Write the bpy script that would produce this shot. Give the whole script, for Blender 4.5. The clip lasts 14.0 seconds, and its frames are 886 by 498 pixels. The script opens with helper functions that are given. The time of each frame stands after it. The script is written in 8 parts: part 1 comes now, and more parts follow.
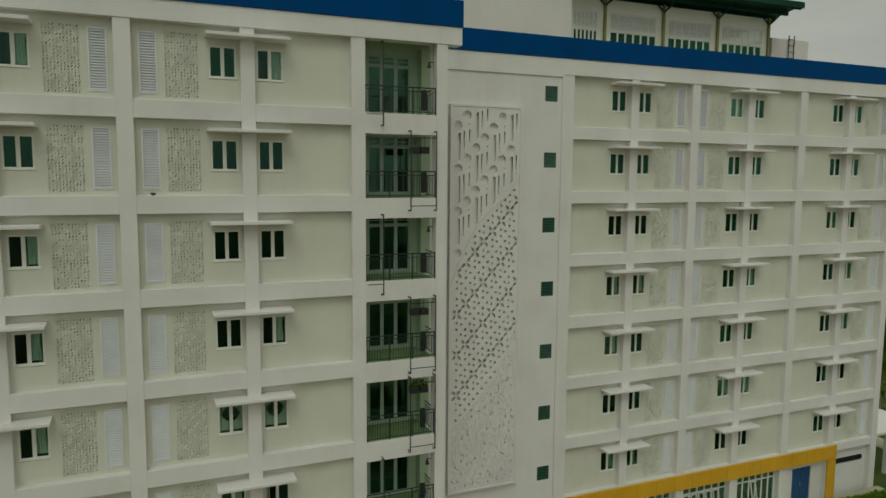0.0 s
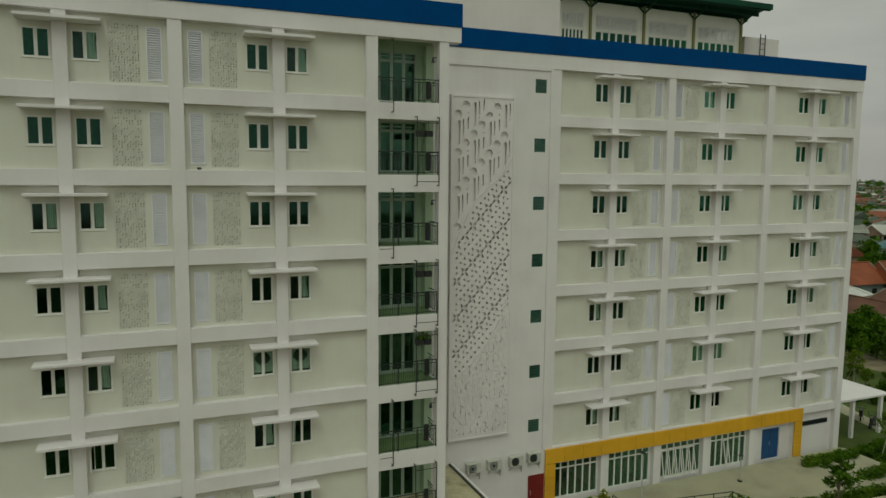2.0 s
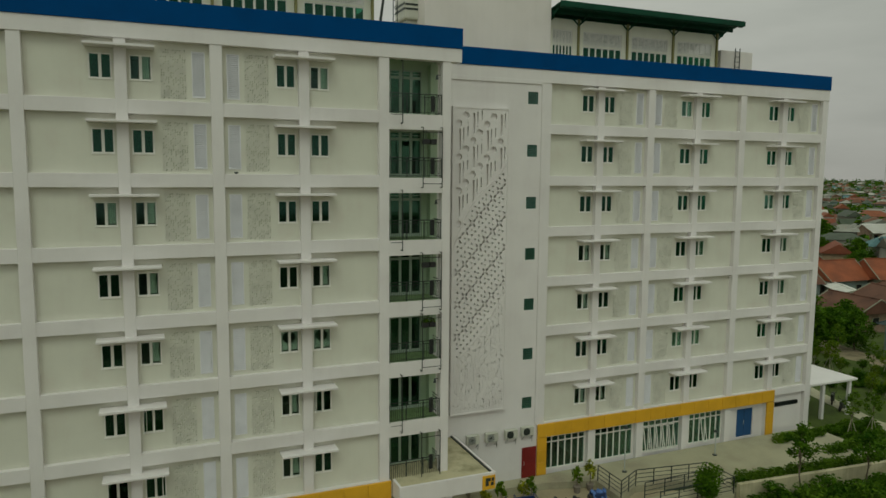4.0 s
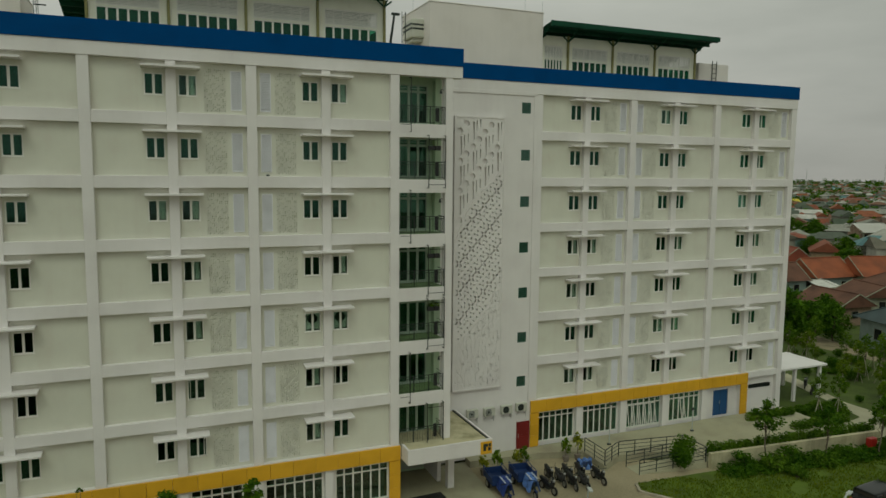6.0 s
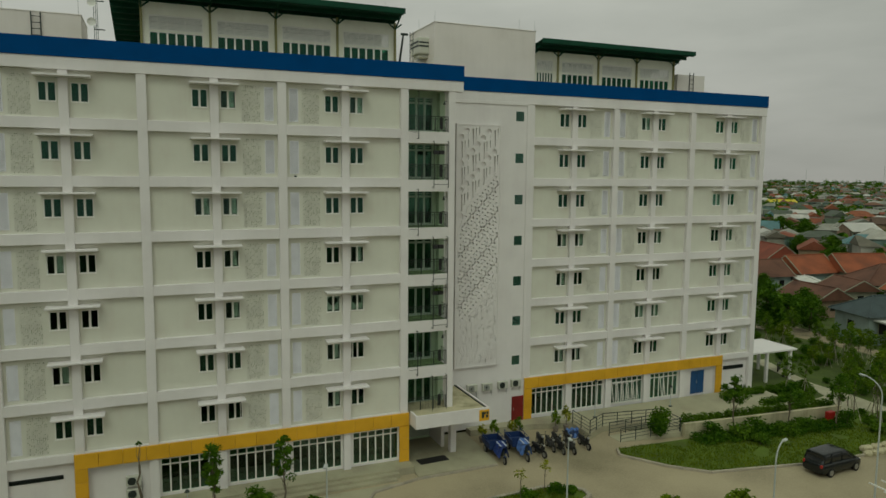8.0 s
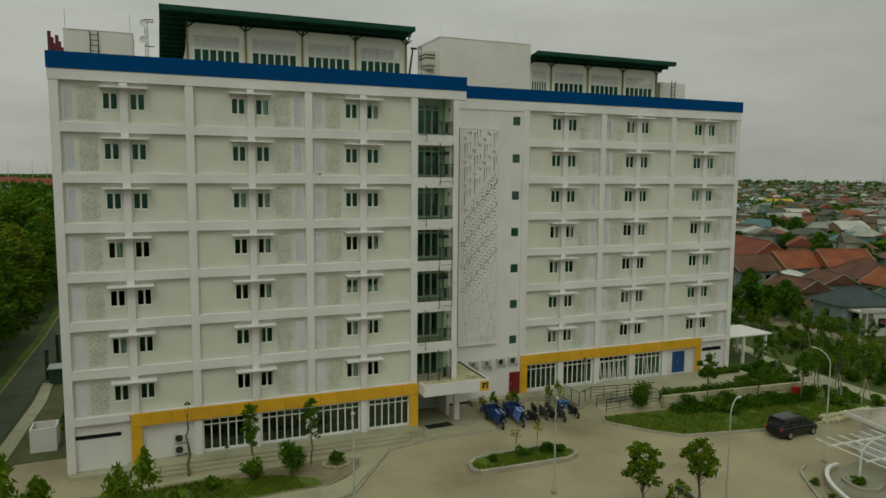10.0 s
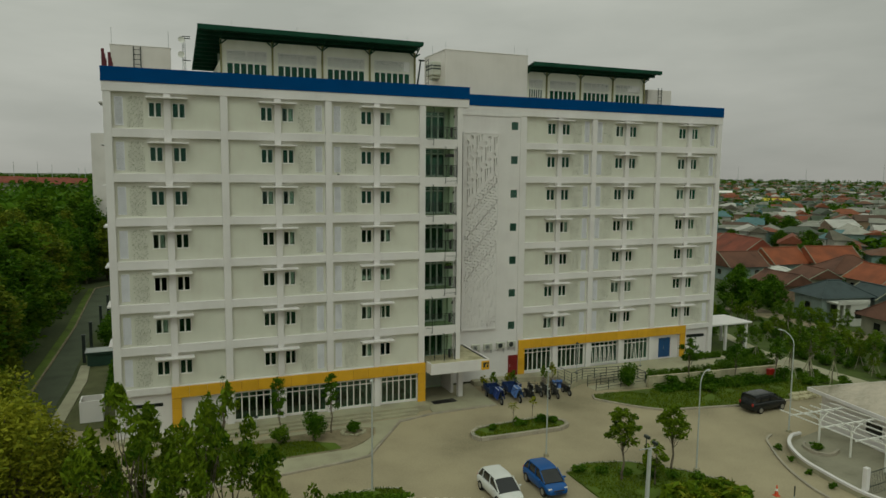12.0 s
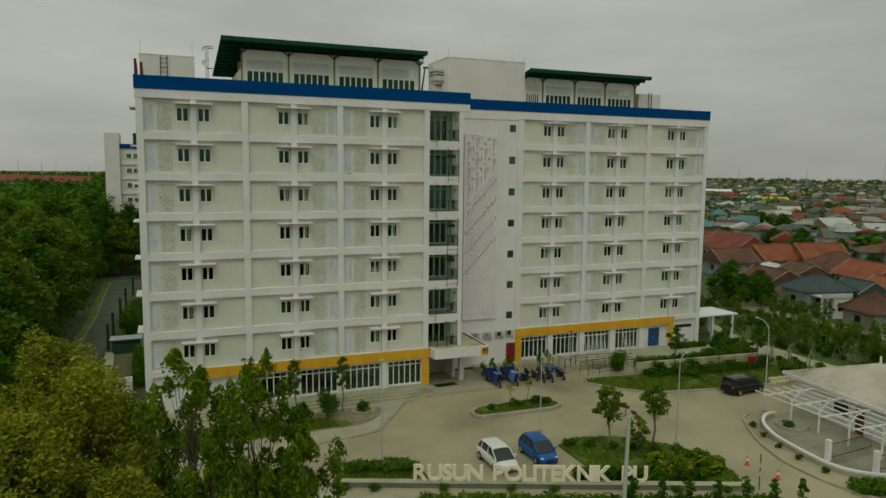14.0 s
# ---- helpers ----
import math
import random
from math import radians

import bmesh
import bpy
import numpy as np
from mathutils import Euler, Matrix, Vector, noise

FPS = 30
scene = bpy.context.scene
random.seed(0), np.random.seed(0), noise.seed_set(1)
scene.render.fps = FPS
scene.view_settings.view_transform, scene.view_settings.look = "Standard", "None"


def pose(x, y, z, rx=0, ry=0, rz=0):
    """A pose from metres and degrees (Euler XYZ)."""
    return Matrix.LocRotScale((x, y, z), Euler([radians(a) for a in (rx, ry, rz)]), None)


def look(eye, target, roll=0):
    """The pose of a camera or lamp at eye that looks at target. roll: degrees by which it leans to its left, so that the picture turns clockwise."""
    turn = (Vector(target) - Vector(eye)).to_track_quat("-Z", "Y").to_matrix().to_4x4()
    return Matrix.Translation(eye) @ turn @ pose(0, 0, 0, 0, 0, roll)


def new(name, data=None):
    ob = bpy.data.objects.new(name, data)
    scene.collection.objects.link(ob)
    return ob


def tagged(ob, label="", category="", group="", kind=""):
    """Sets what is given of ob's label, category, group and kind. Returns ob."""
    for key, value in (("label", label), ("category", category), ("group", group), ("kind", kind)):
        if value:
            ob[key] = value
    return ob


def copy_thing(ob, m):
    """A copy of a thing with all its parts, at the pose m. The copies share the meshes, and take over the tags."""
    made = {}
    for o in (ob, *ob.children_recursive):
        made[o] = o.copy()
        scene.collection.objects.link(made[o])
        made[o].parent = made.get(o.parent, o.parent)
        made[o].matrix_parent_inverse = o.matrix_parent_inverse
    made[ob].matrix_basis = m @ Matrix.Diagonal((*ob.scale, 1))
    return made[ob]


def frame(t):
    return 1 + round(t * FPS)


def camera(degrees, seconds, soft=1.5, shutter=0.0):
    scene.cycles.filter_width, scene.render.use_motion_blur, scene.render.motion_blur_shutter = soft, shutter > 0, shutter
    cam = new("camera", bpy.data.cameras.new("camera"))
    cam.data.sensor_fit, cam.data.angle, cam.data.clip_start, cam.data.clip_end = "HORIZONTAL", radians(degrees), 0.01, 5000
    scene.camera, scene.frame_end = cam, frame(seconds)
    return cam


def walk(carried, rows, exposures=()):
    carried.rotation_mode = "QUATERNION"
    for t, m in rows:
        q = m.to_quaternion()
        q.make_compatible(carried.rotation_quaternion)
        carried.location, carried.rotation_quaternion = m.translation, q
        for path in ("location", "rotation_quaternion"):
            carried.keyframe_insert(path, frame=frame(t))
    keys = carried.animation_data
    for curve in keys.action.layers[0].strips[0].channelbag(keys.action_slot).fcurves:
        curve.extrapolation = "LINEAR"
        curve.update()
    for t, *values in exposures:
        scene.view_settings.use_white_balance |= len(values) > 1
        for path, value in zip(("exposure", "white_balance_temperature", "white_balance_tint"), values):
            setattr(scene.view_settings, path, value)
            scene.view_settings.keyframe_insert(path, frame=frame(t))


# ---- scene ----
cam = camera(64.5, 14.0)
# seconds, eye x y z in metres, pitch, roll, yaw in degrees
PATH = [
    (0, 17.145, -25.665, 20.710, -6.028, -0.422, -22.553),
    (0.5, 16.809, -26.725, 20.315, -6.051, -0.443, -22.441),
    (1, 16.375, -27.748, 20.064, -6.096, -0.490, -22.439),
    (1.5, 15.883, -28.739, 19.930, -6.135, -0.495, -22.470),
    (2, 15.438, -29.729, 19.892, -6.160, -0.492, -22.458),
    (2.5, 14.982, -30.772, 19.921, -6.167, -0.488, -22.444),
    (3, 14.536, -31.796, 19.957, -6.167, -0.474, -22.437),
    (5.5, 12.056, -37.310, 20.185, -6.201, -0.499, -22.385),
    (6, 11.519, -38.588, 20.185, -6.160, -0.501, -22.329),
    (6.5, 10.937, -39.902, 20.210, -6.146, -0.493, -22.302),
    (7, 10.325, -41.267, 20.218, -6.128, -0.493, -22.291),
    (7.5, 9.707, -42.676, 20.204, -6.081, -0.486, -22.256),
    (8, 9.079, -44.140, 20.195, -6.077, -0.476, -22.237),
    (10.5, 5.654, -51.442, 20.059, -6.087, -0.484, -22.129),
    (11, 5.010, -52.829, 20.086, -6.095, -0.479, -22.099),
    (11.5, 4.394, -54.177, 20.122, -6.127, -0.501, -22.041),
    (12, 3.794, -55.468, 20.120, -6.119, -0.514, -22.018),
    (12.5, 3.241, -56.709, 20.164, -6.166, -0.542, -21.982),
    (13, 2.742, -57.882, 20.176, -6.189, -0.548, -21.949),
    (13.5, 2.303, -58.909, 20.202, -6.214, -0.544, -21.922),
    (14, 1.907, -59.804, 20.220, -6.257, -0.583, -21.909),
]
walk(cam, [(t, pose(x, y, z, 90 + pitch, roll, yaw)) for t, x, y, z, pitch, roll, yaw in PATH], exposures=[(0, -0.56, 6500, -14), (14, -0.56, 6500, -14)])

# ---- world and light: an even overcast sky ----
world = bpy.data.worlds.new("overcast_sky")
scene.world = world
world.use_nodes = True
wn, wl = world.node_tree.nodes, world.node_tree.links
wn.clear()
w_out = wn.new("ShaderNodeOutputWorld")
w_bg = wn.new("ShaderNodeBackground")
w_sky = wn.new("ShaderNodeTexSky")
w_sky.sky_type = 'NISHITA'
w_sky.sun_disc = False
w_sky.sun_elevation = radians(48)
w_sky.sun_rotation = radians(215)
w_bright = wn.new("ShaderNodeHueSaturation")
w_bright.inputs["Saturation"].default_value = 0.10
w_bright.inputs["Value"].default_value = 0.10
w_cloud = wn.new("ShaderNodeTexNoise")
w_cloud.inputs["Scale"].default_value = 3.0
w_cloud.inputs["Detail"].default_value = 5.0
w_co = wn.new("ShaderNodeTexCoord")
w_map = wn.new("ShaderNodeMapping")
w_map.inputs["Scale"].default_value = (1, 1, 4)
w_ramp = wn.new("ShaderNodeValToRGB")
w_ramp.color_ramp.elements[0].position, w_ramp.color_ramp.elements[0].color = 0.35, (0.54, 0.525, 0.51, 1)
w_ramp.color_ramp.elements[1].position, w_ramp.color_ramp.elements[1].color = 0.70, (0.72, 0.69, 0.675, 1)
w_mix = wn.new("ShaderNodeMix")
w_mix.data_type = 'RGBA'
w_mix.inputs["Factor"].default_value = 0.85
wl.new(w_co.outputs["Generated"], w_map.inputs["Vector"])
wl.new(w_map.outputs["Vector"], w_cloud.inputs["Vector"])
wl.new(w_cloud.outputs["Fac"], w_ramp.inputs["Fac"])
wl.new(w_sky.outputs["Color"], w_bright.inputs["Color"])
wl.new(w_bright.outputs["Color"], w_mix.inputs["A"])
wl.new(w_ramp.outputs["Color"], w_mix.inputs["B"])
# an overcast sky is about three times as bright overhead as at the horizon
w_xyz = wn.new("ShaderNodeSeparateXYZ")
w_up = wn.new("ShaderNodeMath")
w_up.operation = 'MAXIMUM'
w_up.inputs[1].default_value = 0.0
w_gain = wn.new("ShaderNodeMath")
w_gain.operation = 'MULTIPLY_ADD'
w_gain.inputs[1].default_value, w_gain.inputs[2].default_value = 0.95, 1.14
w_lift = wn.new("ShaderNodeVectorMath")
w_lift.operation = 'SCALE'
wl.new(w_co.outputs["Generated"], w_xyz.inputs["Vector"])
wl.new(w_xyz.outputs["Z"], w_up.inputs[0])
wl.new(w_up.outputs["Value"], w_gain.inputs[0])
# the low sky is warmer than the cloud overhead
w_tone = wn.new("ShaderNodeValToRGB")
w_tone.color_ramp.elements[0].position, w_tone.color_ramp.elements[0].color = 0.0, (1.0, 0.912, 0.950, 1)
w_tone.color_ramp.elements[1].position, w_tone.color_ramp.elements[1].color = 0.60, (0.95, 0.925, 0.922, 1)
w_tint = wn.new("ShaderNodeMix")
w_tint.data_type = 'RGBA'
w_tint.blend_type = 'MULTIPLY'
w_tint.inputs["Factor"].default_value = 1.0
wl.new(w_up.outputs["Value"], w_tone.inputs["Fac"])
wl.new(w_mix.outputs["Result"], w_tint.inputs["A"])
wl.new(w_tone.outputs["Color"], w_tint.inputs["B"])
wl.new(w_tint.outputs["Result"], w_lift.inputs[0])
# and a little brighter towards the west
w_west = wn.new("ShaderNodeMath")
w_west.operation = 'MULTIPLY_ADD'
w_west.inputs[1].default_value = -0.20
wl.new(w_xyz.outputs["X"], w_west.inputs[0])
wl.new(w_gain.outputs["Value"], w_west.inputs[2])
wl.new(w_west.outputs["Value"], w_lift.inputs["Scale"])
wl.new(w_lift.outputs["Vector"], w_bg.inputs["Color"])
w_bg.inputs["Strength"].default_value = 0.88
wl.new(w_bg.outputs["Background"], w_out.inputs["Surface"])

sun = new("sun", bpy.data.lights.new("sun", 'SUN'))
sun.data.energy = 0.7
sun.data.angle = radians(25)
sun.data.color = (1.0, 0.96, 0.88)
sun.matrix_world = look((-20, -60, 80), (10, 0, 0))

# ---- materials ----


def surface(name, colour, rough=0.7, var=0.10, scale=1.2, fine=30.0, bump=0.15, metal=0.0, tint=None, streak=0.0, per_object=0.0, per_island=0.0, spec=0.4):
    """A painted, mineral or metal surface: colour with broad and fine variation, optional run-off streaks, optional variation by piece."""
    m = bpy.data.materials.new(name)
    m.use_nodes = True
    n, l = m.node_tree.nodes, m.node_tree.links
    b = n["Principled BSDF"]
    b.inputs["Roughness"].default_value = rough
    b.inputs["Metallic"].default_value = metal
    b.inputs["Specular IOR Level"].default_value = spec
    geo = n.new("ShaderNodeNewGeometry")
    broad = n.new("ShaderNodeTexNoise")
    broad.inputs["Scale"].default_value = scale
    broad.inputs["Detail"].default_value = 5.0
    grain = n.new("ShaderNodeTexNoise")
    grain.inputs["Scale"].default_value = fine
    grain.inputs["Detail"].default_value = 3.0
    l.new(geo.outputs["Position"], broad.inputs["Vector"])
    l.new(geo.outputs["Position"], grain.inputs["Vector"])
    add = n.new("ShaderNodeMath")
    add.operation = 'MULTIPLY_ADD'
    add.inputs[1].default_value = 0.35
    l.new(grain.outputs["Fac"], add.inputs[0])
    l.new(broad.outputs["Fac"], add.inputs[2])
    value = add.outputs["Value"]
    if streak:
        smap = n.new("ShaderNodeMapping")
        smap.inputs["Scale"].default_value = (3.5, 3.5, 0.12)
        sn = n.new("ShaderNodeTexNoise")
        sn.inputs["Scale"].default_value = 1.0
        sn.inputs["Detail"].default_value = 6.0
        l.new(geo.outputs["Position"], smap.inputs["Vector"])
        l.new(smap.outputs["Vector"], sn.inputs["Vector"])
        sadd = n.new("ShaderNodeMath")
        sadd.operation = 'MULTIPLY_ADD'
        sadd.inputs[1].default_value = streak
        l.new(sn.outputs["Fac"], sadd.inputs[0])
        l.new(value, sadd.inputs[2])
        value = sadd.outputs["Value"]
    ramp = n.new("ShaderNodeValToRGB")
    mid = 0.675 + 0.5 * streak
    lo = tint or tuple(c * (1 - 2.2 * var) for c in colour)
    hi = tuple(min(1.0, c * (1 + var)) for c in colour)
    ramp.color_ramp.elements[0].position, ramp.color_ramp.elements[0].color = max(0, mid - 0.26), (*lo, 1)
    ramp.color_ramp.elements[1].position, ramp.color_ramp.elements[1].color = min(1, mid + 0.14), (*hi, 1)
    half = ramp.color_ramp.elements.new(max(0.01, mid - 0.04))
    half.color = (*colour, 1)
    l.new(value, ramp.inputs["Fac"])
    out = ramp.outputs["Color"]
    if per_object or per_island:
        if per_object:
            rnd = n.new("ShaderNodeObjectInfo").outputs["Random"]
        else:
            rnd = geo.outputs["Random Per Island"]
        amount = per_object or per_island
        spread = n.new("ShaderNodeMapRange")
        spread.inputs["To Min"].default_value, spread.inputs["To Max"].default_value = 1 - amount, 1 + amount
        l.new(rnd, spread.inputs["Value"])
        hsv = n.new("ShaderNodeHueSaturation")
        l.new(out, hsv.inputs["Color"])
        l.new(spread.outputs["Result"], hsv.inputs["Value"])
        out = hsv.outputs["Color"]
    l.new(out, b.inputs["Base Color"])
    if bump:
        bp = n.new("ShaderNodeBump")
        bp.inputs["Strength"].default_value = bump
        bp.inputs["Distance"].default_value = 0.02
        l.new(grain.outputs["Fac"], bp.inputs["Height"])
        l.new(bp.outputs["Normal"], b.inputs["Normal"])
    return m


def palette_mat(name, colours, rough=0.8, scale=0.6):
    """One surface whose pieces each take a colour of the list."""
    m = surface(name, colours[0], rough=rough, scale=scale)
    n, l = m.node_tree.nodes, m.node_tree.links
    b = n["Principled BSDF"]
    geo = n.new("ShaderNodeNewGeometry")
    ramp = n.new("ShaderNodeValToRGB")
    ramp.color_ramp.interpolation = 'CONSTANT'
    els = ramp.color_ramp.elements
    while len(els) < len(colours):
        els.new(0.5)
    for i, c in enumerate(colours):
        els[i].position, els[i].color = i / len(colours), (*c, 1)
    l.new(geo.outputs["Random Per Island"], ramp.inputs["Fac"])
    noise_tex = n.new("ShaderNodeTexNoise")
    noise_tex.inputs["Scale"].default_value = scale
    noise_tex.inputs["Detail"].default_value = 6.0
    l.new(geo.outputs["Position"], noise_tex.inputs["Vector"])
    spread = n.new("ShaderNodeMapRange")
    spread.inputs["To Min"].default_value, spread.inputs["To Max"].default_value = 0.55, 1.35
    l.new(noise_tex.outputs["Fac"], spread.inputs["Value"])
    hsv = n.new("ShaderNodeHueSaturation")
    l.new(ramp.outputs["Color"], hsv.inputs["Color"])
    l.new(spread.outputs["Result"], hsv.inputs["Value"])
    l.new(hsv.outputs["Color"], b.inputs["Base Color"])
    return m


def foliage(name, dark, light, rough=0.6):
    """Leaves: each one a little different, paler where the noise is high, slightly translucent."""
    m = bpy.data.materials.new(name)
    m.use_nodes = True
    n, l = m.node_tree.nodes, m.node_tree.links
    b = n["Principled BSDF"]
    b.inputs["Roughness"].default_value = rough
    b.inputs["Specular IOR Level"].default_value = 0.07
    geo = n.new("ShaderNodeNewGeometry")
    tex = n.new("ShaderNodeTexNoise")
    tex.inputs["Scale"].default_value = 0.55
    tex.inputs["Detail"].default_value = 3.0
    l.new(geo.outputs["Position"], tex.inputs["Vector"])
    mix = n.new("ShaderNodeMath")
    mix.operation = 'MULTIPLY_ADD'
    mix.inputs[1].default_value = 0.45
    l.new(geo.outputs["Random Per Island"], mix.inputs[0])
    l.new(tex.outputs["Fac"], mix.inputs[2])
    ramp = n.new("ShaderNodeValToRGB")
    ramp.color_ramp.elements[0].position, ramp.color_ramp.elements[0].color = 0.40, (*dark, 1)
    ramp.color_ramp.elements[1].position, ramp.color_ramp.elements[1].color = 0.98, (*light, 1)
    l.new(mix.outputs["Value"], ramp.inputs["Fac"])
    l.new(ramp.outputs["Color"], b.inputs["Base Color"])
    tr = n.new("ShaderNodeBsdfTranslucent")
    l.new(ramp.outputs["Color"], tr.inputs["Color"])
    ms = n.new("ShaderNodeMixShader")
    ms.inputs["Fac"].default_value = 0.25
    out = n["Material Output"]
    l.new(b.outputs["BSDF"], ms.inputs[1])
    l.new(tr.outputs["BSDF"], ms.inputs[2])
    l.new(ms.outputs["Shader"], out.inputs["Surface"])
    return m


def glass(name, tint=(0.75, 0.85, 0.80), gloss=0.10, mirror=(0.9, 0.95, 0.92)):
    """A thin window pane: tinted see-through with a mirror share that grows at grazing angles."""
    m = bpy.data.materials.new(name)
    m.use_nodes = True
    n, l = m.node_tree.nodes, m.node_tree.links
    n.remove(n["Principled BSDF"])
    clear = n.new("ShaderNodeBsdfTransparent")
    clear.inputs["Color"].default_value = (*tint, 1)
    shine = n.new("ShaderNodeBsdfGlossy")
    shine.inputs["Roughness"].default_value = 0.03
    shine.inputs["Color"].default_value = (*mirror, 1)
    fres = n.new("ShaderNodeFresnel")
    fres.inputs["IOR"].default_value = 1.5
    more = n.new("ShaderNodeMath")
    more.operation = 'MULTIPLY_ADD'
    more.inputs[1].default_value, more.inputs[2].default_value = 0.45, gloss * 0.3
    l.new(fres.outputs["Fac"], more.inputs[0])
    ms = n.new("ShaderNodeMixShader")
    l.new(more.outputs["Value"], ms.inputs["Fac"])
    l.new(clear.outputs["BSDF"], ms.inputs[1])
    l.new(shine.outputs["BSDF"], ms.inputs[2])
    l.new(ms.outputs["Shader"], n["Material Output"].inputs["Surface"])
    return m


M_WHITE = surface("white_wall_paint", (0.718, 0.687, 0.676), rough=0.75, var=0.04, scale=0.5, streak=0.25, tint=(0.668, 0.628, 0.625))
M_CREAM = surface("cream_wall_paint", (0.640, 0.634, 0.548), rough=0.8, var=0.035, scale=0.7, streak=0.25, tint=(0.61, 0.58, 0.505))
M_TRIM = surface("white_frame_paint", (0.76, 0.75, 0.70), rough=0.45, var=0.04, scale=3)
M_LOUVRE = surface("pale_grey_louvre_paint", (0.74, 0.735, 0.765), rough=0.5, var=0.04)
M_PERF = surface("cream_pierced_block", (0.66, 0.65, 0.565), rough=0.85, var=0.05, scale=2)
M_BLUE = surface("deep_blue_paint", (0.0005, 0.052, 0.190), rough=0.6, var=0.06, scale=0.8, spec=0.08)
M_YELLOW = surface("yellow_panel_paint", (0.66, 0.36, 0.025), rough=0.4, var=0.06, scale=0.8, per_object=0.06)
M_HALL = surface("pale_cream_hall_paint", (0.78, 0.775, 0.67), rough=0.8, var=0.035, scale=0.7, streak=0.25, tint=(0.72, 0.70, 0.59))
M_ROOF = surface("dark_green_sheet_metal", (0.012, 0.058, 0.034), rough=0.6, var=0.12, scale=0.8, spec=0.12)
M_POST = surface("olive_steel_paint", (0.22, 0.21, 0.08), rough=0.5, var=0.08)
M_DARKSTEEL = surface("dark_railing_steel", (0.035, 0.045, 0.04), rough=0.45, var=0.1, metal=0.3)
M_GALV = surface("galvanised_steel", (0.42, 0.44, 0.43), rough=0.4, var=0.1, metal=0.7)
M_GREYPOLE = surface("grey_lamp_pole_paint", (0.42, 0.44, 0.42), rough=0.45, var=0.08)
M_GLASS = glass("window_glass", (0.24, 0.50, 0.37), 0.12, (0.40, 0.80, 0.62))
M_CLEARGLASS = glass("clear_window_glass", (0.80, 0.90, 0.85), 0.05, (0.5, 0.85, 0.7))
M_DOORGLASS = glass("balcony_door_glass", (0.30, 0.56, 0.40), 0.22, (0.42, 0.74, 0.54))
M_DOORFRAME = surface("grey_green_door_frame", (0.36, 0.44, 0.36), rough=0.5, var=0.06, scale=3)
M_BALCONYTILE = surface("olive_green_floor_tile", (0.16, 0.24, 0.10), rough=0.6, var=0.15, scale=2)
M_BALCONY = surface("pale_green_balcony_paint", (0.43, 0.54, 0.38), rough=0.8, var=0.05, scale=0.8, streak=0.2)
M_NET = surface("olive_insect_net", (0.150, 0.175, 0.050), rough=0.9, var=0.15, scale=3)
M_SHOPGLASS = glass("shop_glass", (0.42, 0.68, 0.56), 0.2)
# greenish tone puts the cast of shade inside the rooms into their colour
M_INSIDE = surface("room_shade_green", (0.34, 0.38, 0.31), rough=0.9, var=0.08)
M_GRIDFRAME = surface("green_window_grid_paint", (0.055, 0.15, 0.11), rough=0.5, var=0.08, spec=0.2)
M_DARKDOOR = surface("dark_green_door_frame", (0.03, 0.065, 0.048), rough=0.4, var=0.1)
M_REDDOOR = surface("red_door_paint", (0.18, 0.013, 0.012), rough=0.45, var=0.08)
M_BLUEDOOR = surface("blue_door_paint", (0.02, 0.075, 0.20), rough=0.45, var=0.06)
M_CURTAIN = surface("white_curtain_cloth", (0.68, 0.66, 0.60), rough=0.9, var=0.06, scale=6)
M_PLANTBLACK = surface("black_plastic", (0.02, 0.02, 0.02), rough=0.5, var=0.1)
M_TOWER = surface("grey_white_tower_paint", (0.71, 0.665, 0.635), rough=0.8, var=0.04, scale=0.4, streak=0.25, tint=(0.65, 0.605, 0.57))
M_CONCRETE = surface("worn_concrete_paving", (0.332, 0.284, 0.184), rough=0.85, var=0.22, scale=0.13, fine=9, tint=(0.196, 0.172, 0.104))
M_CONCRETE2 = surface("pale_concrete", (0.370, 0.350, 0.240), rough=0.85, var=0.12, scale=0.5, fine=12, tint=(0.29, 0.26, 0.19))
M_SIDEYARD = surface("weedy_bare_soil", (0.092, 0.096, 0.040), rough=0.95, var=0.25, scale=0.6, fine=12, tint=(0.075, 0.085, 0.030))
M_GARDEN = surface("garden_ground", (0.062, 0.088, 0.014), rough=0.95, var=0.25, scale=0.6, fine=12, bump=0.5, tint=(0.034, 0.050, 0.010))
M_YARD = surface("grey_yard_concrete", (0.270, 0.252, 0.185), rough=0.9, var=0.15, scale=0.4, fine=10, tint=(0.19, 0.18, 0.125))
M_STAINED = surface("stained_cream_render", (0.44, 0.40, 0.26), rough=0.9, var=0.15, scale=0.8, streak=0.5, tint=(0.27, 0.25, 0.14))
M_KERB = surface("kerb_concrete", (0.36, 0.32, 0.25), rough=0.9, var=0.12, scale=1.2, per_object=0.10, tint=(0.27, 0.26, 0.22))
M_ASPHALT = surface("lane_asphalt", (0.070, 0.084, 0.049), rough=0.9, var=0.14, scale=0.4)
M_GROUND = surface("dry_ground_and_weeds", (0.060, 0.075, 0.026), rough=0.95, var=0.25, scale=0.05, fine=1.5, tint=(0.032, 0.052, 0.014))
M_LAWN = surface("lawn_turf", (0.090, 0.135, 0.013), rough=0.9, var=0.22, scale=0.5, fine=14, bump=0.5, tint=(0.055, 0.070, 0.012))
M_GRASS = foliage("grass_blades", (0.065, 0.110, 0.007), (0.185, 0.235, 0.020))
M_LEAF_DARK = foliage("dark_green_leaves", (0.018, 0.062, 0.003), (0.095, 0.182, 0.011))
M_LEAF_MID = foliage("mid_green_leaves", (0.028, 0.080, 0.004), (0.140, 0.225, 0.015))
M_LEAF_YELLOW = foliage("yellow_green_leaves", (0.060, 0.100, 0.006), (0.365, 0.372, 0.034))
